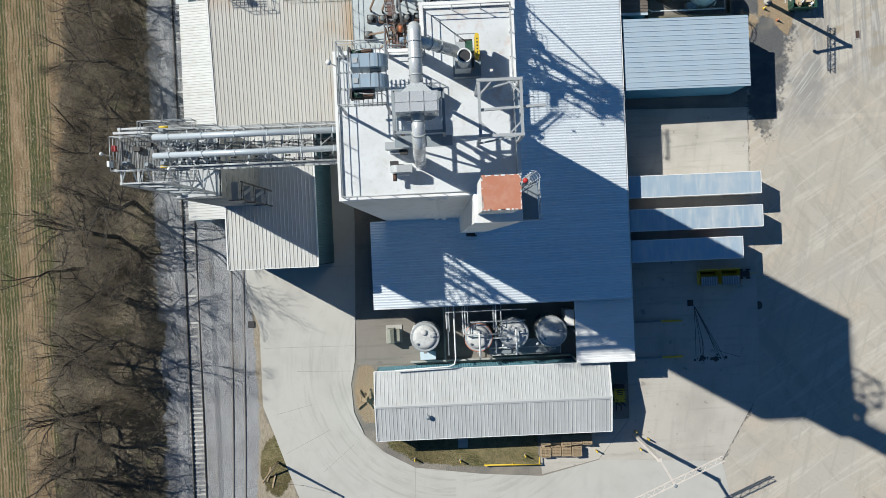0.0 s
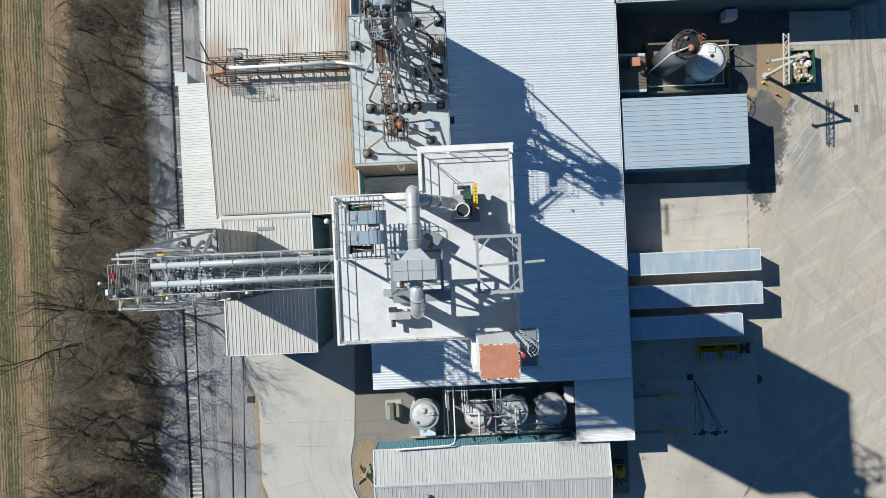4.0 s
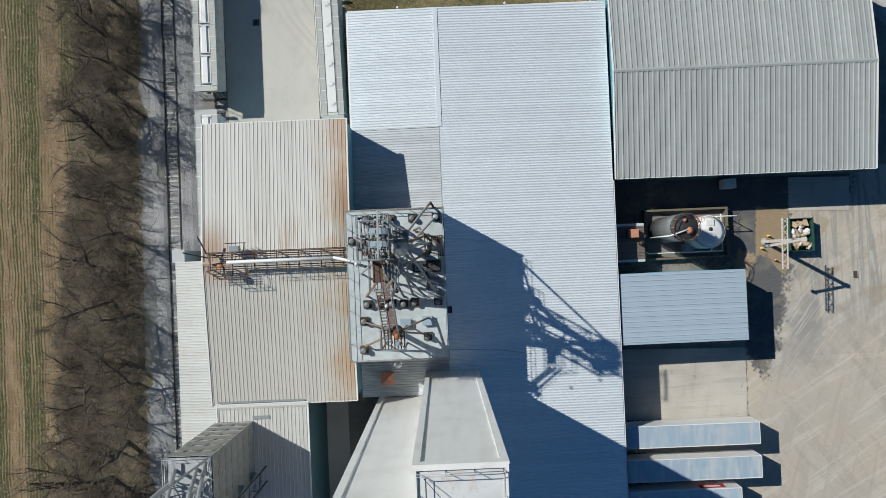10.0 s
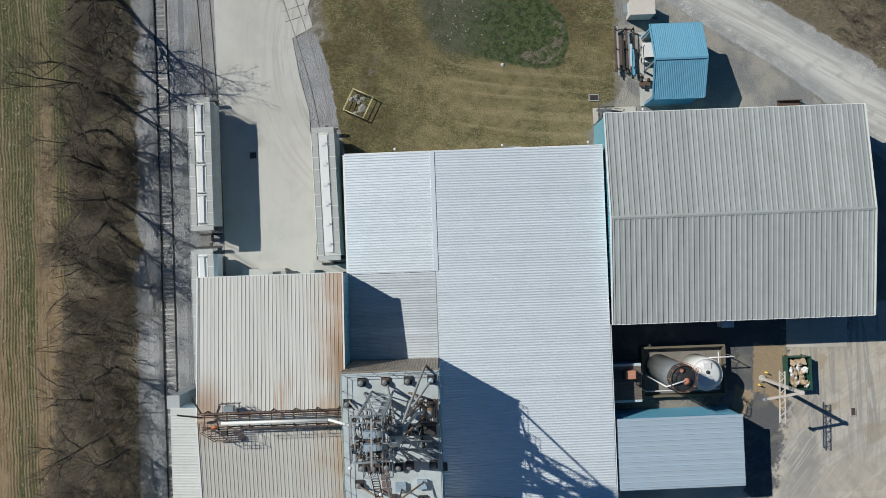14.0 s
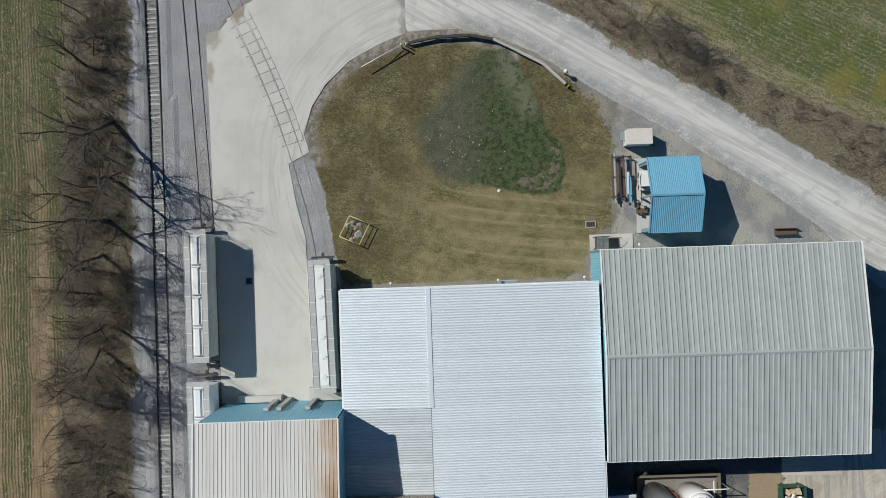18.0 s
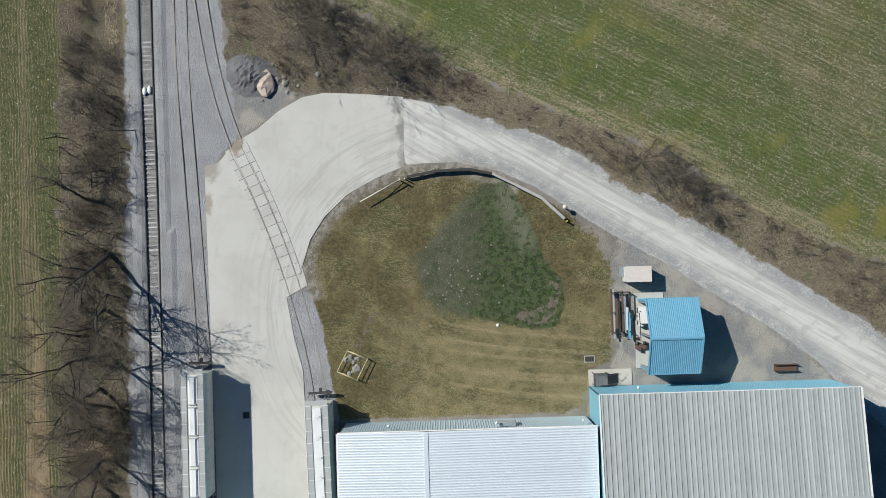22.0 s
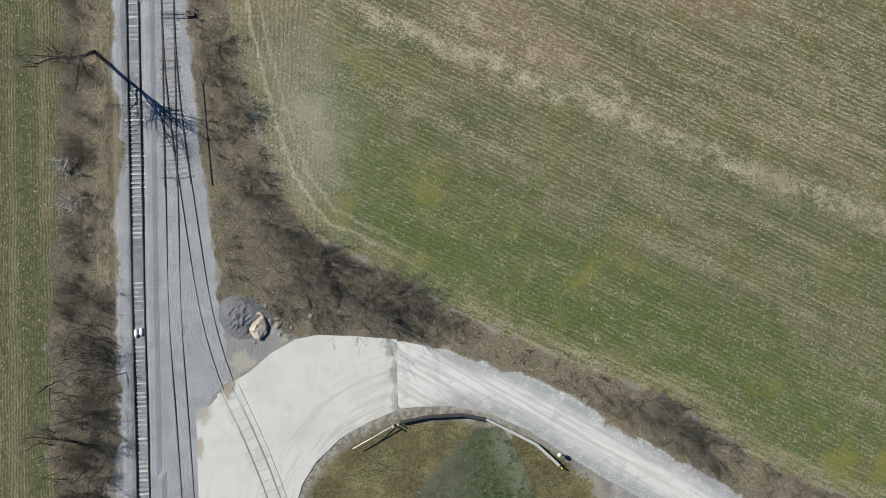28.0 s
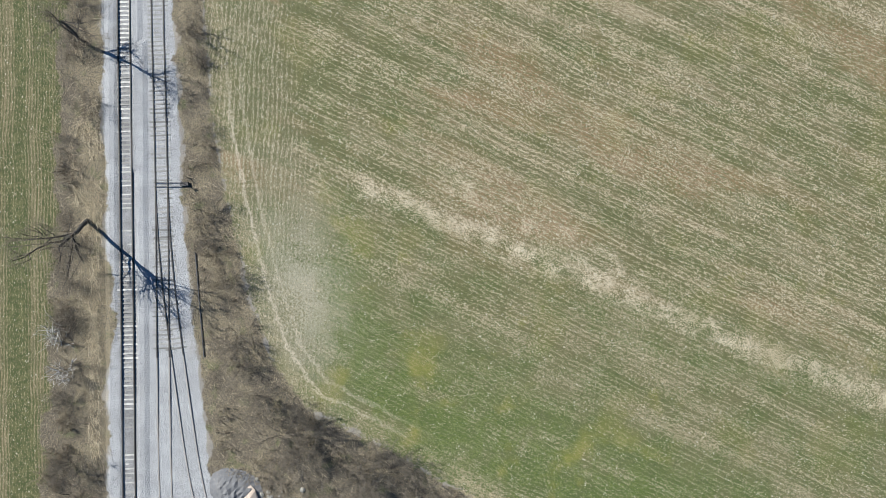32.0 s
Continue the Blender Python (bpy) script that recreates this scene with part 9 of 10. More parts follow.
part("body", Geo().box(-0.7, 0.7, -0.5, 0.6, 0.8, 2.6), WHITE, hv)
part("stand", Geo().box(-0.6, 0.6, -0.4, 0.5, 0, 0.8), STEEL_GREY, hv)

# ---- lawn and blue shed ----
guard_rail = thing("guardrail", "weathered steel road guardrail round the lawn", "guardrail", (0, 0, 0))
LINE = [(0.4, 86.5), (3.8, 87.1), (8.0, 87.2), (10.9, 86.6), (13.8, 85.1), (16.9, 83.4), (19.6, 80.8)]
for k, (a, b) in enumerate(zip(LINE, LINE[1:])):
    a3, b3 = Vector((*a, 0.62)), Vector((*b, 0.62))
    part("beam", Geo().beam(a3, b3, 0.34 if k in (1, 2, 4, 5) else 0.28, 0.34), DARK if k < 3 else CONCRETE, guard_rail, "dark rubber-faced beam" if k < 3 else "grey weathered beam")
    part("post", Geo().beam((*a, -0.1), (*a, 0.75), 0.16), WOOD, guard_rail)
    m = a3.lerp(b3, 0.5)
    part("post", Geo().beam((m.x, m.y, -0.1), (m.x, m.y, 0.75), 0.16), WOOD, guard_rail)
gate = thing("swing_barrier", "long pale pipe gate arm beside the guardrail", "barrier", (0, 0, 0))
part("arm", Geo().tube([(-0.5, 86.1, 1.1), (-5.3, 83.6, 1.2)], 0.07, 8), CREAM_POLE, gate)
part("brace", Geo().tube([(-0.5, 86.1, 0.5), (-3.0, 84.8, 1.1)], 0.05, 8), CREAM_POLE, gate)
part("post", Geo().tube([(-0.4, 86.15, -0.1), (-0.4, 86.15, 1.6)], 0.1, 10), CREAM_POLE, gate)
part("rest_post", Geo().tube([(0.2, 86.3, -0.1), (0.2, 86.3, 1.2)], 0.08, 10), CREAM_POLE, gate)
hyd = thing("marker_ball", "pale round-topped marker post by the road", "post", (19.6, 82.2, 0))
part("post", Geo().tube([(0, 0, -0.1), (0, 0, 1.1)], 0.09, 10), STEEL_GREY, hyd)
part("ball", Geo().turned([(0.05, 0), (0.24, 0.1), (0.3, 0.28), (0.24, 0.46), (0.05, 0.55)], (0, 0, 1.0), 16), CREAM_POLE, hyd)
bollard(19.9, 80.5, 0)
fence = thing("inlet_fence", "square pale yellow pipe frame round a storm inlet", "fence", (0, 0, 0))
CORN = [(-7.4, 65.5), (-5.0, 64.4), (-6.3, 61.9), (-8.7, 63.0)]
for a, b in zip(CORN, CORN[1:] + CORN[:1]):
    part("rail", Geo().tube([(*a, 1.0), (*b, 1.0)], 0.05, 6), CREAM_YELLOW := paint("pale_yellow_paint", (0.66, 0.58, 0.30), 0.5, 0.0, (0.4, 0.33, 0.2), 0.2, 2.0, 0.02), fence)
    part("rail", Geo().tube([(*a, 0.5), (*b, 0.5)], 0.04, 6), CREAM_YELLOW, fence)
    part("post", Geo().tube([(*a, -0.1), (*a, 1.05)], 0.06, 6), CREAM_YELLOW, fence)


def stone(name, label, x, y, r, group, material, flat=0.6, seed=0, z=0.0):
    q = random.Random(seed)
    g = Geo().turned([(r * 0.5, -0.05), (r, r * 0.15), (r * 0.9, r * 0.5 * flat), (r * 0.45, r * flat), (0.02, r * flat * 1.05)], (0, 0, 0), 9, smooth=False)
    g.v = [(a * q.uniform(0.75, 1.2), b * q.uniform(0.75, 1.2), c * q.uniform(0.8, 1.2)) for a, b, c in g.v]
    ob = part(name, g, material)
    ob.location = (x, y, z)
    return tagged(ob, label, "rock", group)


sr = random.Random(6)
ROCK = paint("pale_rock", (0.30, 0.285, 0.25), 0.9, 0.0, (0.25, 0.23, 0.2), 0.4, 4.0, 0.15)
for k in range(14):
    stone("rock", "pale rock at the storm inlet", sr.uniform(-7.9, -5.8), sr.uniform(62.6, 64.8), sr.uniform(0.15, 0.4), "inlet rocks", ROCK, seed=k)
for k in range(46):
    stone("rock", "pale stone in the wet hollow of the lawn", sr.gauss(6.5, 2.6), sr.gauss(73.5, 2.4), sr.uniform(0.04, 0.12), "stones in the hollow", ROCK, seed=50 + k)
for k in range(22):
    stone("rock", "broken concrete lump on the spoil heap", sr.gauss(-15.0, 1.6), sr.gauss(98.7, 0.9), sr.uniform(0.12, 0.4), "spoil lumps", ROCK, seed=120 + k)
SPOIL = paint("grey_spoil", (0.14, 0.14, 0.147), 0.95, 0.0, (0.25, 0.235, 0.22), 0.45, 3.0, 0.0)
hr = random.Random(8)
g = Geo()
STEP = 0.35
for j in range(21):
    for i in range(23):
        x, y = -3.85 + i * STEP, -3.5 + j * STEP
        h = 1.15 * math.exp(-((x + 0.6) / 1.5) ** 2 - ((y - 0.3) / 1.5) ** 2) + 0.55 * math.exp(-((x + 2.2) / 0.9) ** 2 - ((y - 1.2) / 1.1) ** 2) + 0.6 * math.exp(-((x - 1.3) / 1.1) ** 2 - ((y + 0.2) / 1.3) ** 2)
        g.v.append((x + hr.gauss(0, 0.06), y + hr.gauss(0, 0.06), h * hr.uniform(0.8, 1.15) - 0.12 - (0.15 if i in (0, 22) or j in (0, 20) else 0)))
g.f = [(j * 23 + i, j * 23 + i + 1, j * 23 + i + 24, j * 23 + i + 23) for j in range(20) for i in range(22)]
g.s = [False] * len(g.f)
heap = part("spoil_mound", g, SPOIL)
heap.location = (-18.0, 99.3, 0)
tagged(heap, "heap of dark grey gravel beside the siding", "gravel heap")
cap = stone("boulder", "big pale broken concrete slab on the heap", -16.9, 98.9, 1.15, "", PALE_ROCK := paint("pale_broken_concrete", (0.55, 0.45, 0.37), 0.9, 0.0, (0.4, 0.33, 0.27), 0.35, 2.0, 0.0), 0.75, 77, 0.1)
cap.scale = (1.05, 1.35, 0.8)
cap.location = (-16.7, 98.7, 0.15)
ball = stone("white_marker", "small white lump in the grass", 11.05, 68.0, 0.22, "", WHITE, 0.9, 3)
can = thing("container_box", "pale flat-roofed storage container by the gravel drive", "container", (28.0, 73.8, 0))
part("body", Geo().box(-1.45, 1.5, -0.9, 0.9, 0.15, 2.35), CREAM, can)
part("roof", Geo().box(-1.5, 1.55, -0.95, 0.95, 2.35, 2.43), CREAM_POLE, can)
part("side_shelf", Geo().box(-2.0, -1.45, -0.2, 0.9, 0.9, 1.0), STEEL_GREY, can)
for x in (-1.2, 1.2):
    part("skid", Geo().box(x - 0.15, x + 0.15, -0.9, 0.9, 0, 0.15), DARK, can)
part("hitch", Geo().beam((1.55, -0.6, 0.3), (2.4, -0.9, 0.3), 0.1), DARK, can)
rack = thing("material_rack", "steel rack with rusty and blue lengths of stock", "rack", (0, 0, 0))
for y in (66.8, 69.2, 71.6):
    part("cross_arm", Geo().beam((24.9, y, 0.7), (27.2, y, 0.7), 0.12), DARK, rack)
    for x in (25.0, 26.1, 27.1):
        part("post", Geo().beam((x, y, 0), (x, y, 1.3), 0.12), DARK, rack)
for k, (x, y0, y1, w, m) in enumerate(((24.95, 66.4, 72.0, 0.2, RUST), (25.2, 66.0, 72.1, 0.16, GALV), (25.55, 67.2, 70.9, 0.3, RUST), (25.85, 66.6, 70.5, 0.22, DARK), (26.3, 66.2, 71.8, 0.2, RUST), (26.55, 66.6, 71.2, 0.18, STEEL_GREY),
                                      (26.8, 67.0, 69.8, 0.34, PALE_WALL), (27.05, 65.9, 69.2, 0.3, BLUE_WALL), (27.25, 68.5, 71.6, 0.14, DARK))):
    bar_ = thing("steel_stock", "length of steel stock lying on the rack" if m is not RUST else "rusty length of steel stock on the rack", "steel stock", (x, (y0 + y1) / 2, 0.76), group="stock on the rack")
    part("bar", Geo().box(-w / 2, w / 2, -(y1 - y0) / 2, (y1 - y0) / 2, 0, 0.14), m, bar_)
    part("end_tag", Geo().box(-w / 2 - 0.005, w / 2 + 0.005, (y1 - y0) / 2 - 0.06, (y1 - y0) / 2 - 0.01, -0.0, 0.145), DARK, bar_)
tagged(part("pavement_8", Geo().prism([(27.9, 62.2), (31.5, 62.2), (31.5, 71.4), (28.0, 71.4)], -0.1, 0.09), APRON), "pale concrete pad under the blue shed", "pavement", kind="structure")
tagged(part("pavement_9", Geo().prism([(22.0, 60.2), (27.3, 60.2), (27.3, 62.2), (22.0, 62.2)], -0.1, 0.07), PAD), "small concrete pad by the warehouse door", "pavement", kind="structure")
buggy = thing("utility_cart", "small white utility cart under the blue roof edge", "cart", (28.75, 68.6, 0.09))
part("body", Geo().box(-0.55, 0.6, -1.2, 1.2, 0.35, 0.95), WHITE, buggy)
part("roof", Geo().box(-0.5, 0.55, -0.8, 0.7, 1.75, 1.82), WHITE, buggy)
part("windscreen", Geo().box(-0.5, 0.55, -0.85, -0.8, 0.95, 1.75), DARK, buggy)
for x in (-0.5, 0.55):
    for y in (-0.8, 0.8):
        part("wheel", Geo().tube([(x - 0.08, y, 0.28), (x + 0.08, y, 0.28)], 0.28, 14), RUBBER, buggy)
    part("roof_post", Geo().beam((x, 0.65, 0.95), (x, 0.65, 1.75), 0.05), DARK, buggy)
scrap = thing("machine_part", "rusty machine part on the concrete pad", "machine", (28.6, 64.9, 0.09))
part("frame", Geo().box(-0.8, 0.5, -0.3, 0.3, 0.2, 0.5), RUST, scrap)
for x, y in ((-0.6, 0.4), (-0.2, -0.4), (0.3, 0.4)):
    part("roller", Geo().tube([(x, y - 0.2, 0.4), (x, y + 0.2, 0.4)], 0.22, 12), DARK, scrap)
part("foot", Geo().box(-0.5, 0.4, -0.2, 0.2, 0, 0.2), RUST, scrap)
hoist = thing("jib_arm", "black bent pipe stand beside the pad", "stand", (28.1, 67.2, 0.09))
part("pipe", Geo().tube([(0, 1.9, 0), (0, 1.9, 1.6), (0.05, -1.4, 1.7), (0.05, -1.4, 0)], 0.05, 8), DARK, hoist)
part("foot", Geo().box(-0.2, 0.3, -1.6, -1.2, 0, 0.06), DARK, hoist)
steps = thing("steel_steps", "black steel landing and steps by the warehouse door", "stairs", (0, 0, 0.07))
part("landing", Geo().box(22.4, 24.1, 60.4, 61.9, 1.0, 1.06), GRATE, steps)
for k in range(5):
    part("tread", Geo().box(24.1 + k * 0.3, 24.36 + k * 0.3, 60.5, 61.7, 0.85 - k * 0.19, 0.9 - k * 0.19), DARK, steps)
railing(steps, [(24.1, 61.9, 1.06), (22.4, 61.9, 1.06), (22.4, 60.4, 1.06)], gap=0.8, material=DARK, r=0.03)
for y in (60.5, 61.7):
    part("handrail", Geo().tube([(24.1, y, 2.0), (25.7, y, 1.0), (25.7, y, 0)], 0.03, 6), DARK, steps)
for x in (22.45, 24.05):
    for y in (60.45, 61.85):
        part("post", Geo().beam((x, y, 0), (x, y, 1.0), 0.08), DARK, steps)
trough = thing("feed_trough", "rusty metal trough on the verge", "trough", (46.1, 61.8, 0))
part("floor", Geo().box(-1.4, 1.4, -0.35, 0.35, 0.25, 0.3), RUST, trough)
part("side", Geo().box(-1.45, 1.45, 0.32, 0.4, 0.25, 0.75), RUST, trough)
part("side", Geo().box(-1.45, 1.45, -0.4, -0.32, 0.25, 0.75), RUST, trough)
for x in (-1.2, 1.2):
    part("foot", Geo().box(x - 0.1, x + 0.1, -0.4, 0.4, 0, 0.25), DARK, trough)
for x, y in ((20.2, 57.05), (10.2, 57.05), (-2.3, 57.05), (26.7, 60.6)):
    lt = thing("wall_light", "small white wall light above the eave", "lamp", (x, y, 5.4), group="wall lights")
    part("shade", Geo().turned([(0.03, 0), (0.16, 0.05), (0.16, 0.14), (0.03, 0.2)], (0, 0.15, 0), 12), WHITE, lt)
    part("bracket", Geo().beam((0, -0.5, 0.1), (0, 0.15, 0.1), 0.05), GALV, lt)
mat_ = thing("door_vent", "grey louvred vent on the warehouse's north wall", "vent", (11.5, 56.75, 3.5))
part("frame", Geo().box(-1.0, 1.0, -0.1, 0.3, 0, 1.4), STEEL_GREY, mat_)
for k in range(6):
    part("louvre", Geo().box(-0.95, 0.95, 0.3, 0.36, 0.1 + k * 0.22, 0.2 + k * 0.22), GALV, mat_)

# ---- rail dock at the old hall ----
head = thing("rail_dock", "concrete rail unloading dock against the old hall", "dock", (0, 0, 0))
part("dock_slab", Geo().box(-21.6, -16.4, 43.15, 43.9, 0, 1.15), APRON, head)
part("dock_slab", Geo().box(-13.0, -8.6, 43.15, 44.7, 0, 1.15), APRON, head)
for x in (-17.0, -15.5, -12.2):
    part("pier", Geo().box(x - 0.28, x + 0.28, 43.15, 43.5, 0, 6.5), CONCRETE, head)
hut = thing("signal_box", "small grey cabinet beside the siding", "cabinet", (-28.1, 29.0, 0))
part("body", Geo().box(-0.6, 0.6, -0.4, 0.9, 0, 7.6), STEEL_GREY, hut)
part("cap", Geo().box(-0.7, 0.7, -0.5, 1.0, 7.6, 7.75), GALV, hut)
# inset rails in the concrete: flangeway slabs
flange = thing("crossing_panels", "concrete crossing panels laid between the spur rails", "pavement", kind="structure")
cl = line_points([(-20.6, 91.0), (-16.0, 80.7), (-14.2, 74.6)], 1.35)
for i in range(len(cl) - 1):
    d = (cl[i + 1] - cl[i]) / np.hypot(*(cl[i + 1] - cl[i]))
    n_ = np.array([-d[1], d[0]])
    for lo_, hi_ in ((-0.64, 0.64), (-1.45, -0.86), (0.86, 1.45)):
        q = [cl[i] + n_ * lo_ + d * 0.03, cl[i] + n_ * hi_ + d * 0.03, cl[i + 1] + n_ * hi_ - d * 0.03, cl[i + 1] + n_ * lo_ - d * 0.03]
        part("panel", Geo().prism([tuple(p) for p in q][::-1], 0.0, 0.085), APRON, flange)

# ---- trees and brush ----
def branches(seed, high, spread):
    """A bare tree: (points, radii) of its limbs down to twigs."""
    rnd = random.Random(seed)
    limbs = []

    def grow(p, d, length, r, level):
        pts, rs = [p], [r]
        steps = (5, 4, 3, 3, 2)[level]
        for k in range(steps):
            d = (d + Vector((rnd.gauss(0, 0.16), rnd.gauss(0, 0.16), rnd.gauss(0.04, 0.10)))).normalized()
            p = p + d * length / steps
            pts.append(p)
            rs.append(r * (1 - 0.64 * (k + 1) / steps))
        limbs.append((pts, rs, level))
        if level == 4:
            return
        count = (6, 6, 6, 5)[level]
        for k in range(count):
            f = rnd.uniform(0.30 if level == 0 else 0.2, 1.0)
            i = min(int(f * steps), steps - 1)
            base = pts[i].lerp(pts[i + 1], f * steps - i)
            side = Vector((rnd.gauss(0, 1), rnd.gauss(0, 1), rnd.gauss(0.25, 0.5))).normalized()
            grow(base, (d * 0.75 + side * spread).normalized(), length * rnd.uniform(0.42, 0.68), max(rs[i] * 0.62, 0.011), level + 1)

    grow(Vector((0, 0, -0.1)), Vector((rnd.gauss(0, 0.08), rnd.gauss(0, 0.08), 1)).normalized(), high * 0.72, 0.0205 * high, 0)
    return limbs


TREE_KINDS = []
for seed, high, spread in ((3, 13, 0.75), (8, 12, 0.85), (14, 14, 0.7), (21, 10, 0.95), (33, 11, 0.8)):
    wood, fine = Geo(), Geo()
    for pts, rs, level in branches(seed, high, spread):
        (wood if level < 3 else fine).tube(pts, rs, 6 if level == 0 else (4 if level == 1 else 3), caps=False, smooth=True)
    TREE_KINDS.append((wood.mesh("trunk", BARK), fine.mesh("crown", TWIG)))


def shrub_limbs(seed, high):
    """A wide bush: many bare stems from one foot, each forking down to fine twigs."""
    rnd = random.Random(seed)
    limbs = []

    def fork(p, d, length, r, level):
        steps = 3
        pts, rs = [p], [r]
        for k in range(steps):
            d = (d + Vector((rnd.gauss(0, 0.13), rnd.gauss(0, 0.13), rnd.gauss(0.0, 0.10)))).normalized()
            p = p + d * length / steps
            pts.append(p)
            rs.append(r * (1 - 0.5 * (k + 1) / steps))
        limbs.append((pts, rs, level))
        if level < 3:
            for k in range((5, 5, 4)[level]):
                i = rnd.randrange(1, steps + 1)
                side = Vector((rnd.gauss(0, 1), rnd.gauss(0, 1), rnd.gauss(0.2, 0.6))).normalized()
                fork(pts[i], (d + side * 0.55).normalized(), length * rnd.uniform(0.4, 0.65), max(rs[i] * 0.62, 0.015), level + 1)

    for k in range(13):
        a, tilt = rnd.uniform(0, 6.28), rnd.uniform(0.15, 1.25)
        fork(Vector((0.25 * math.cos(a), 0.25 * math.sin(a), -0.05)), Vector((math.cos(a) * tilt, math.sin(a) * tilt, 1)).normalized(), high * rnd.uniform(0.5, 0.8), rnd.uniform(0.03, 0.06), 0)
    return limbs


SHRUB_KINDS = []
for seed in (2, 9):
    wood, fine = Geo(), Geo()
    for pts, rs, level in shrub_limbs(seed, 5.6):
        (wood if level < 2 else fine).tube(pts, rs, 3, caps=False, smooth=True)
    SHRUB_KINDS.append((wood.mesh("stem", SHRUB), fine.mesh("crown", SHRUB)))


def wide_shrub(kind, x, y, size, turn, label):
    t = thing("shrub", label, "shrub", (x, y, 0), group="large bare shrubs")
    t.rotation_euler, t.scale = (0, 0, turn), (size, size, size * 0.9)
    stems, twigs = SHRUB_KINDS[kind]
    part("stem", stems, None, t)
    part("crown", twigs, None, t)


def tree(kind, x, y, size, turn, label="bare leafless tree in the brush beside the railway"):
    t = thing("bare_tree", label, "tree", (x, y, 0), group="bare trees")
    size *= 1.15
    t.rotation_euler, t.scale = (0, 0, turn), (size, size, size)
    trunk, crown = TREE_KINDS[kind]
    part("trunk", trunk, None, t)
    part("crown", crown, None, t)


rnd = random.Random(5)
for x, y, size in ((-37.2, 71.3, 1.0), (-37.1, 65.8, 0.85), (-38.0, 61.7, 0.9), (-37.3, 53.1, 1.0), (-38.6, 50.4, 0.9), (-38.5, 43, 0.75), (-37.6, 32.5, 0.95), (-36.2, 22.5, 1.0), (-41.8, 14.1, 0.9), (-39.2, 24.3, 0.8),
                   (-40.5, 17.0, 0.8), (-43.5, 8, 0.8), (-39.8, 2.7, 1.0), (-42.2, -4.2, 0.95), (-44.0, -12.5, 0.9), (-43.2, -18.2, 0.85), (-44.3, -27.2, 0.9), (-40, -34, 0.9), (-40, -10, 0.7),
                   (-36.3, 78.2, 1.05), (-39.2, 85, 0.6), (-40.5, 60, 0.8), (-40.8, 46.5, 0.85), (-38.6, 45.5, 0.4), (-40.2, 36.5, 0.4), (-38.4, 38.5, 0.4), (-41.0, 28.5, 0.8), (-36.2, 14.0, 0.85), (-37.8, 7.0, 0.9), (-44.5, -1.0, 0.75), (-38.6, -3.0, 0.7), (-42.0, -9.5, 0.8), (-40.6, -15.5, 0.6), (-41.8, -23.0, 0.75), (-46.4, -25.5, 0.7), (-45.8, -21, 0.8), (-38.8, 57.0, 0.85), (-39.6, 68.3, 0.7), (-36.6, 155.3, 0.95), (-36.3, 133.1, 1.05), (-37.5, 171, 0.9)):
    tree(rnd.randrange(5), x, y, size, rnd.uniform(0, 6.28))


for k, (x, y, size) in enumerate(((-12.4, 106.2, 1.15), (-3.1, 101.4, 1.15), (-8.4, 106.6, 0.95), (-14.6, 110.8, 0.8), (0.6, 101.8, 0.8), (-17.4, 114.6, 0.62), (-17.9, 118.6, 0.7), (-18.2, 125.7, 0.6), (-20.6, 133.5, 0.55), (-22.6, 156.0, 0.6), (29.6, 87.6, 0.8), (33.2, 85.6, 0.8), (37.4, 83.2, 0.75),
                                   (-38.2, 103.3, 0.7), (-38.0, 94.5, 0.75), (-37.9, 88.6, 0.7), (-38.4, 98.5, 0.6), (-38.6, 121.0, 0.5), (-38.2, 110.5, 0.5), (-37.0, 154.8, 0.5), (-36.8, 147.1, 0.5), (-37.5, 130.3, 0.42), (-37.2, 115.0, 0.5), (-37.4, 125.2, 0.42), (-37.0, 159.5, 0.5), (-22.0, 152.5, 0.34), (-21.6, 144.5, 0.34), (-21.7, 130.4, 0.5))):
    wide_shrub(k % 2, x, y, size, 1.9 * k, "large bare many-stemmed shrub at the field edge" if x > -30 else "bare grey many-stemmed shrub beside the railway")


def sprigs(name, base, way, length, radius, material, label, category, bend=0.25, segments=2, seed=1):
    """Very many thin three-sided stems in one mesh."""
    rng = np.random.default_rng(seed)
    n = len(base)
    way = way / np.linalg.norm(way, axis=1)[:, None]
    side = np.cross(way, rng.normal(size=(n, 3)))
    side /= np.linalg.norm(side, axis=1)[:, None] + 1e-9
    third = np.cross(way, side)
    sag = rng.normal(size=(n, 3)) * bend * length[:, None]
    rings = []
    for k in range(segments + 1):
        f = k / segments
        mid = base + way * (length * f)[:, None] + sag * f * f
        r = (radius * (1 - 0.7 * f))[:, None]
        for a in (0, 2.094, 4.189):
            rings.append(mid + r * (math.cos(a) * side + math.sin(a) * third))
    v = np.stack(rings, 1).reshape(-1, 3)
    per = 3 * (segments + 1)
    quads = np.array([(3 * k + a, 3 * k + (a + 1) % 3, 3 * k + 3 + (a + 1) % 3, 3 * k + 3 + a) for k in range(segments) for a in range(3)])
    f = (quads[None] + (np.arange(n) * per)[:, None, None]).reshape(-1)
    me = bpy.data.meshes.new(name)
    me.vertices.add(len(v))
    me.vertices.foreach_set("co", v.astype(np.float32).ravel())
    me.loops.add(len(f))
    me.loops.foreach_set("vertex_index", f.astype(np.int32))
    me.polygons.add(len(f) // 4)
    me.polygons.foreach_set("loop_start", np.arange(0, len(f), 4, dtype=np.int32))
    me.materials.append(material)
    me.update(calc_edges=True)
    return tagged(new(name, me), label, category, kind="stuff")


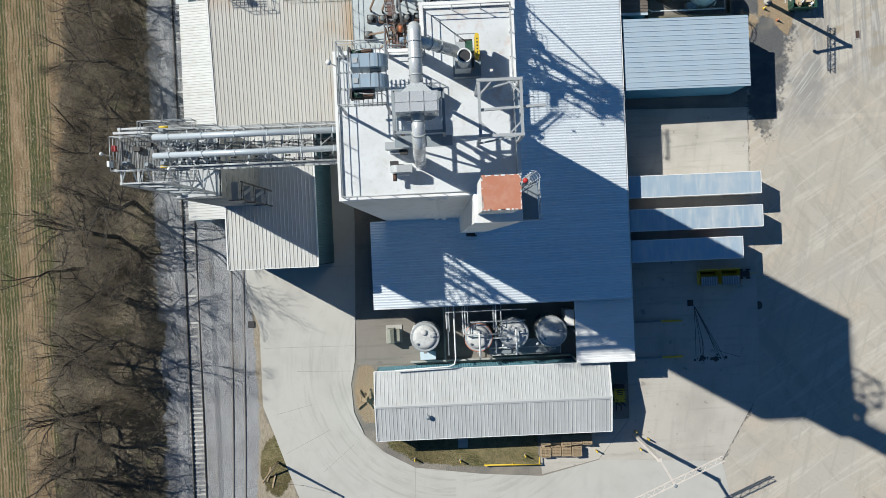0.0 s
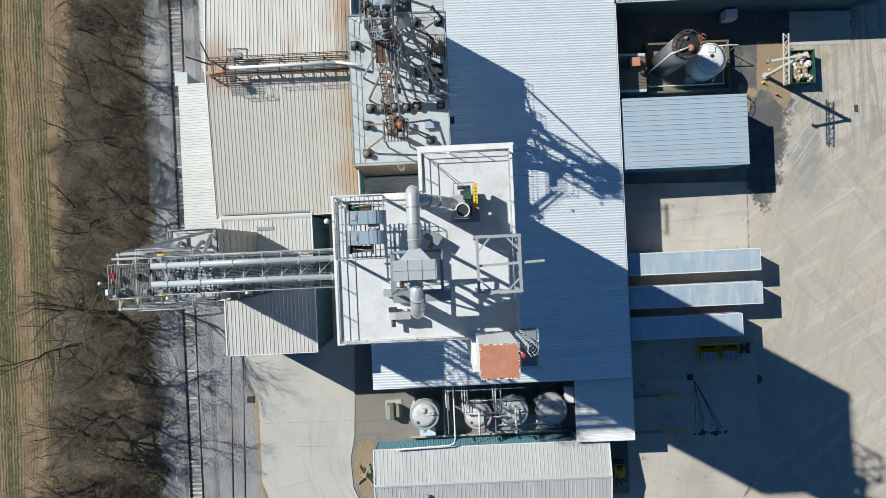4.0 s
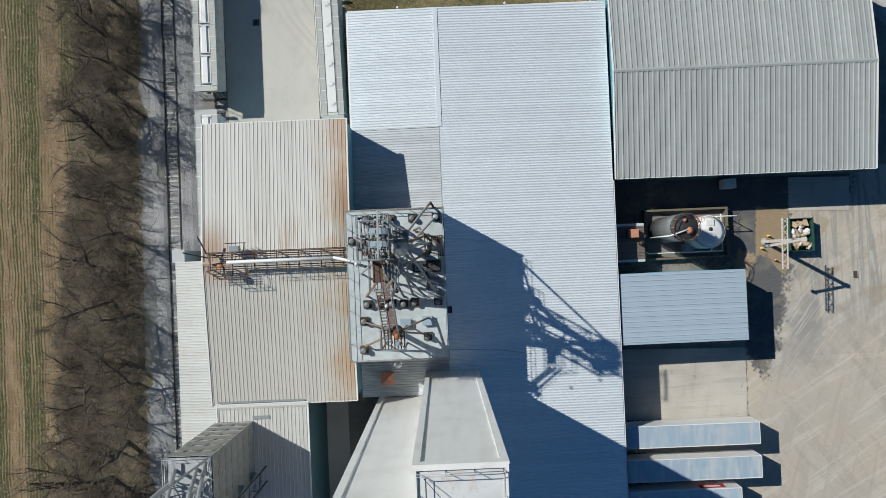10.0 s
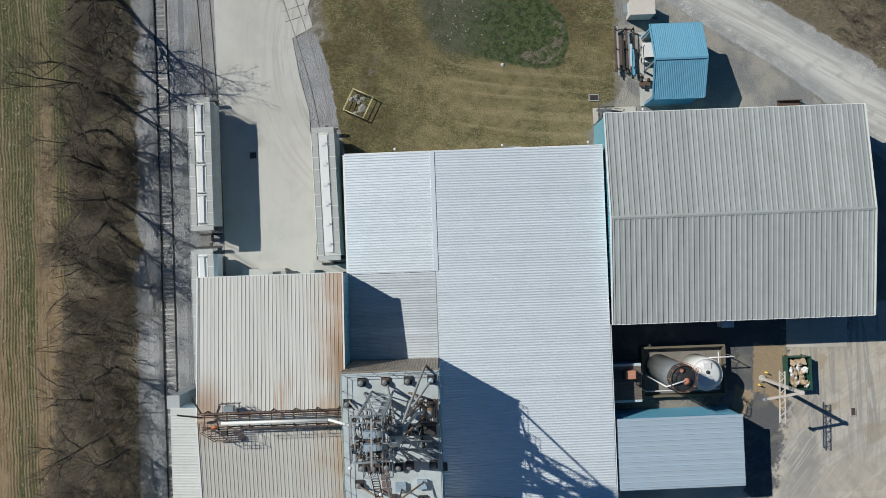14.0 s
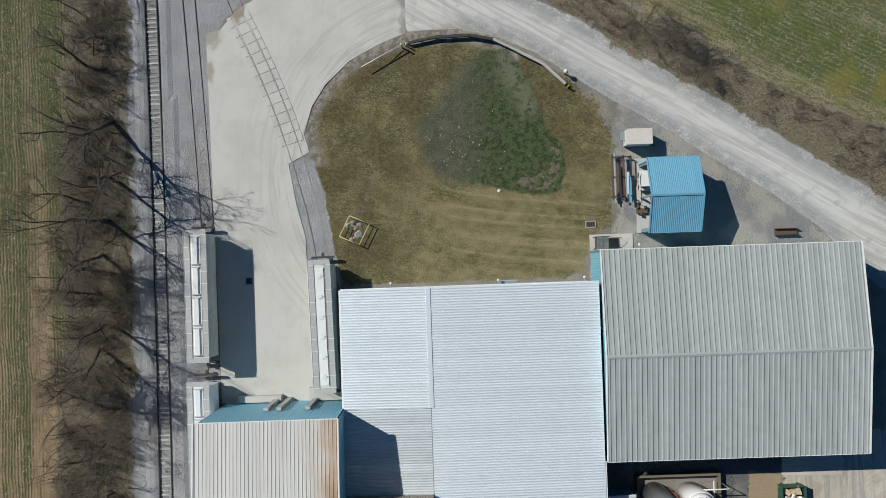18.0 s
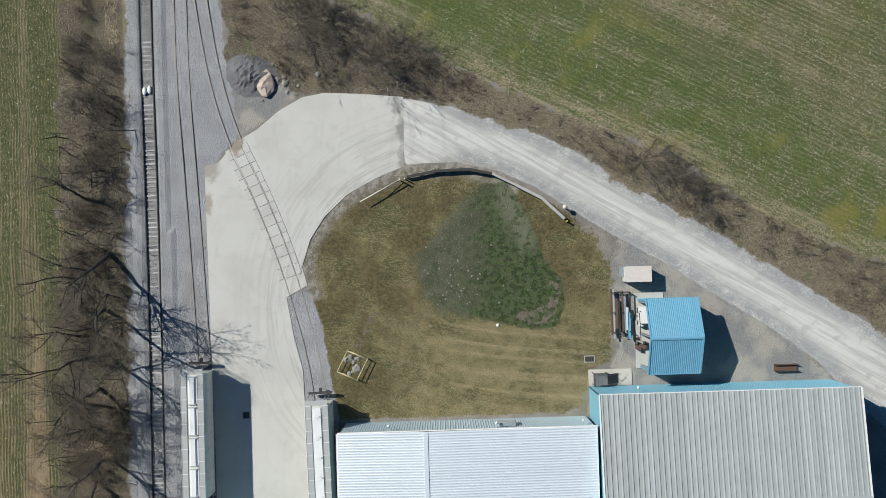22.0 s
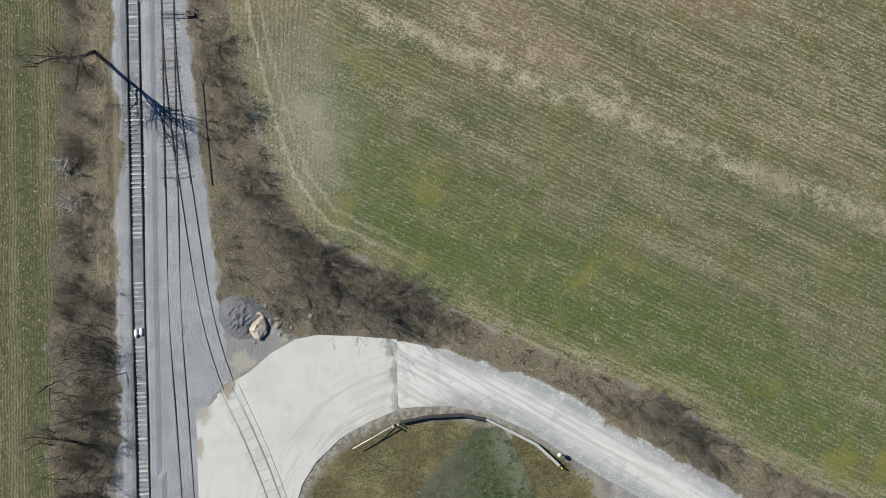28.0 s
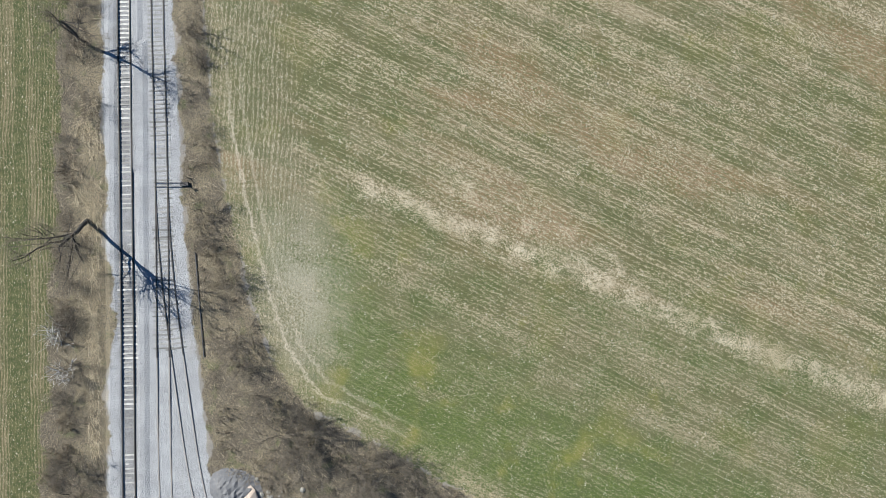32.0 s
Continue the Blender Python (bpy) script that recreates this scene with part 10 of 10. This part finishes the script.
def bushes(name, centers, sizes, stems, material, label, seed, radius=0.024, lean=(0.0, 0.0), up=0.8):
    """Clumps of bare stems that fan out from their feet, with side twigs."""
    rng = np.random.default_rng(seed)
    n = len(centers)
    idx = np.repeat(np.arange(n), stems)
    size = sizes[idx]
    m = len(idx)
    foot = np.concatenate([centers[idx] + rng.normal(size=(m, 2)) * 0.25 * size[:, None], np.zeros((m, 1)) - 0.05], 1)
    way = np.stack([rng.normal(size=m) * 0.6 + lean[0], rng.normal(size=m) * 0.6 + lean[1], np.abs(rng.normal(size=m)) * 0.5 + up], 1)
    way /= np.linalg.norm(way, axis=1)[:, None]
    length = size * rng.uniform(0.5, 1.25, m)
    rad = rng.uniform(0.7, 1.4, m) * radius * np.where(rng.uniform(0, 1, m) < 0.13, 2.3, 1.0)
    pick = np.repeat(np.arange(m), 2)
    f = rng.uniform(0.25, 0.9, len(pick))
    foot2 = foot[pick] + way[pick] * (length[pick] * f)[:, None]
    way2 = way[pick] + rng.normal(size=(len(pick), 3)) * 0.55
    return sprigs(name, np.concatenate([foot, foot2]), np.concatenate([way, way2]), np.concatenate([length, length[pick] * 0.5]), np.concatenate([rad, rad[pick] * 0.6]), material, label, "brush", 0.16, 2, seed)


rng = np.random.default_rng(11)
def clumped(x, y, step, seed):
    """Smooth random tone between 0 and 1 over the plan."""
    grid = np.random.default_rng(seed).uniform(0, 1, (80, 80))
    i, j = (x + 90) / step, (y + 70) / step
    a, b = np.floor(i).astype(int) % 79, np.floor(j).astype(int) % 79
    s, t = i - np.floor(i), j - np.floor(j)
    s, t = s * s * (3 - 2 * s), t * t * (3 - 2 * t)
    return (grid[a, b] * (1 - s) + grid[a + 1, b] * s) * (1 - t) + (grid[a, b + 1] * (1 - s) + grid[a + 1, b + 1] * s) * t


# the strip between the western field and the main line
y = rng.uniform(-45, 172, 5200)
left = np.interp(y, [p[1] for p in FIELD_W], [p[0] for p in FIELD_W])
x = left + 0.4 + rng.uniform(0, 1, len(y)) * (-35.2 - left) + rng.normal(size=len(y)) * 0.5
tone = clumped(x, y, 2.6, 21)
keep = (tone > 0.46) & (rng.uniform(0, 1, len(y)) < np.interp(y, [-45, 78, 95, 172], [1, 1, 0.7, 0.6])) & ~((y > 104) & (x > -38.4 + rng.normal(size=len(y)) * 0.5))
c, size = np.stack([x, y], 1)[keep], (0.9 + 3.2 * (tone - 0.42))[keep] * rng.uniform(0.7, 1.3, keep.sum()) * np.interp(y[keep], [60, 110], [1.0, 0.75])
grey = clumped(c[:, 0], c[:, 1], 3.5, 22) > 0.5
bushes("undergrowth", c[~grey], size[~grey], 6, TWIG, "tangled dark bare brush in a strip along the railway", 3, 0.021)
bushes("undergrowth", c[grey], size[grey], 7, BRAMBLE, "pale grey brambles among bare brush along the railway", 13, 0.018)
y = rng.uniform(-45, 100, 420)
left = np.interp(y, [p[1] for p in FIELD_W], [p[0] for p in FIELD_W])
x = left + 0.8 + rng.uniform(0, 1, len(y)) * (-36.2 - left)
bushes("undergrowth", np.stack([x, y], 1), rng.uniform(2.5, 5.5, len(y)), 3, BARK, "dark bare saplings among the brush", 17, 0.034, up=1.1)
# the belt between the road, the siding and the north-eastern field
x, y = rng.uniform(-26, 64, 12000), rng.uniform(62, 172, 12000)
tone = clumped(x, y, 2.2, 23)
belt = (tone > 0.42) & (away(FIELD_NE + [(240, 230)], x, y) > 0.2) & (away(ROAD_N + [(240, 230), (-25.2, 230), (-25.2, 160), (-24.4, 142), (-24.0, 132), (-22.7, 118), (-20.8, 102), (-12, 98)], x, y) < -0.6)
c = np.stack([x, y], 1)[belt]
grey = clumped(c[:, 0], c[:, 1], 3.0, 24) > np.where(c[:, 0] > 5, 0.25, 0.42)
size = rng.uniform(0.5, 1.4, len(c))
bushes("undergrowth", c[~grey], size[~grey], 7, TWIG, "dark dry weeds along the field edge", 4, 0.019)
bushes("undergrowth", c[grey], size[grey], 9, BRAMBLE, "pale dry weeds and brambles along the field edge", 14, 0.018)


def litter(name, n, box, test, length, radius, material, label, along, seed, flat=0.12, row=0.0):
    """Loose bits of straw that lie on the ground."""
    rng = np.random.default_rng(seed)
    x, y = rng.uniform(box[0], box[1], n), rng.uniform(box[2], box[3], n)
    ok = test(x, y)
    x, y = x[ok], y[ok]
    m = len(x)
    if row:  # most bits lie along the drilled rows
        c, s = math.cos(along), math.sin(along)
        p, q = x * c + y * s, -x * s + y * c
        full = clumped(p / 9, np.round(q / row) * 0.9, 1.0, seed + 50) > rng.uniform(0.35, 0.75, m)  # some stretches hold more than others
        loose = rng.uniform(0, 1, m) < 0.12
        q = np.where(loose, q, np.round(q / row) * row + rng.normal(size=m) * 0.05)
        x, y = (p * c - q * s)[full | loose], (p * s + q * c)[full | loose]
        m = len(x)
    a = np.where(rng.uniform(0, 1, m) < 0.45, along + rng.normal(size=m) * 0.3, rng.uniform(0, 6.28, m))
    way = np.stack([np.cos(a), np.sin(a), np.abs(rng.normal(size=m)) * flat], 1)
    return sprigs(name, np.stack([x, y, np.full(m, 0.0)], 1), way, rng.uniform(*length, m), rng.uniform(0.6, 1.5, m) * radius, material, label, "crop residue", 0.1, 1, seed)


def stubbly(x, y):
    """True where straw lies in the north-eastern field: little of it in the lush strip."""
    ne = away(FIELD_NE + [(240, 230)], x, y)
    lush = np.clip(1.3 - np.abs(ne + 6.5) / 8.0, 0, 1) * np.clip((x + 9) / 6, 0, 1)
    return (ne < -0.4) & (clumped(x, y, 7.0, 31) > rng.uniform(0.1, 0.7, len(x))) & (rng.uniform(0, 1, len(x)) > 0.85 * lush) & (rng.uniform(0, 1, len(x)) > 0.6 * ((x < -8 - 0.1 * (y - 130)) & (y > 128)))


litter("crop_stubble", 140000, (-22, 70, 70, 180), stubbly, (0.07, 0.19), 0.017, STRAW, "pale straw and stubble scattered over a green field", -0.471, 7, 0.06, 0.62)
SWATH = [(-2.9, 136.7), (60.5, 109.3), (240, 31.8)]
litter("crop_stubble", 190000, (-4, 70, 100, 140), lambda x, y: (np.exp(-(away(SWATH, x, y, False) / 1.5) ** 2) * clumped(x, y, 2.5, 36) > rng.uniform(0.12, 0.75, len(x))), (0.07, 0.20), 0.019, STRAW, "swath of pale straw left across the green field", -0.43, 15, 0.06)
litter("crop_stubble", 42000, (-66, -38, -46, 180), lambda x, y: (x < np.interp(y, [p[1] for p in FIELD_W], [p[0] for p in FIELD_W]) - 0.2) & (clumped(x * 3, y, 9.0, 32) > rng.uniform(0.1, 0.7, len(x)) + np.clip((y - 35) / 160, -0.15, 0.45)), (0.05, 0.16), 0.014, STRAW, "pale stubble in rows over a brown field", 1.57, 8, 0.06, 0.30)
litter("dry_grass", 24000, (-26, 64, 62, 172), lambda x, y: (away(FIELD_NE + [(240, 230)], x, y) > -0.5) & (away(ROAD_N + [(240, 230), (-25.2, 230), (-25.2, 160), (-24.4, 142), (-24.0, 132), (-22.7, 118), (-20.8, 102), (-12, 98)], x, y) < -0.4), (0.4, 1.1), 0.016, STRAW, "tall pale dry grass along the field edge", -0.5, 9, 0.5)
litter("dry_grass", 14000, (-48, -34.6, -46, 172), lambda x, y: (x > np.interp(y, [p[1] for p in FIELD_W], [p[0] for p in FIELD_W]) - 0.6) & (clumped(x, y, 2.6, 21) < 0.5), (0.4, 1.0), 0.014, STRAW, "pale dry grass among the brush", 1.0, 10, 0.7)
litter("dry_grass", 7000, (-38.6, -34.6, 104, 172), lambda x, y: np.where(y < 131, np.exp(-((x + 35.6) / 0.75) ** 2) * (0.55 + clumped(x, y * 0.6, 1.6, 33)) > 0.42, clumped(x, y * 0.6, 1.6, 33) > 0.52), (0.6, 1.3), 0.018, STRAW, "long pale dry grass bent over along the railway", -1.1, 12, 0.5)
scrap = thing("steel_rail", "dark discarded steel rail lying in the dry weeds", "rail", (0, 0, 0))
part("bar", Geo().beam((-23.07, 128.81, 0.05), (-22.10, 116.03, 0.05), 0.13, 0.13), DARK, scrap)
PALE_STICK = paint("bleached_wood", (0.55, 0.53, 0.50), 0.9, 0.0, (0.35, 0.32, 0.29), 0.3, 3.0, 0.1)
for k, (x, y) in enumerate(((-40.08, 119.16), (-39.54, 114.42))):
    pile = bushes("brushwood", np.array([(x, y)]) + rng.normal(size=(4, 2)) * 0.5, rng.uniform(1.2, 2.0, 4), 9, PALE_STICK, "pile of pale bleached branches at the field edge", 80 + k, 0.04, up=0.1)
    del pile["kind"]
    pile["group"], pile["category"] = "brushwood heaps", "brushwood"

# ---- roof sheets ----
lay_sheets()

# ---- sleepers ----
TIE_MESHES = [[bevel_box(w, 0.21, 0.18).mesh("sleeper", m) for w in (2.4, 2.5, 2.55)] for m in (TIE, TIE_DARK)]
tie_rnd = random.Random(2)
for track, pts, lo, hi, z in TIES:
    rest, laid = Geo(), 0
    for i in range(1, len(pts) - 1):
        x, y = pts[i]
        if not lo < y < hi:
            continue
        d = pts[i + 1] - pts[i - 1]
        turn = math.atan2(d[1], d[0]) + math.pi / 2 + tie_rnd.gauss(0, 0.012)
        if laid < 300 and -24 < y < 152:
            ob = new("sleeper", tie_rnd.choice(TIE_MESHES[lo > 0]))
            ob.parent, ob.location, ob.rotation_euler = track, (x + tie_rnd.gauss(0, 0.03), y, z + tie_rnd.gauss(-0.06, 0.016)), (0, 0, turn)
            laid += 1
        else:
            g = bevel_box(2.6, 0.23, 0.18)
            c, s = math.cos(turn), math.sin(turn)
            rest.add([(x + c * a - s * b, y + s * a + c * b, z - 0.06 + h) for a, b, h in g.v], g.f)
    if rest.v:
        tagged(part("sleepers", rest, TIE_DARK if lo > 0 else TIE, track), kind="stuff")
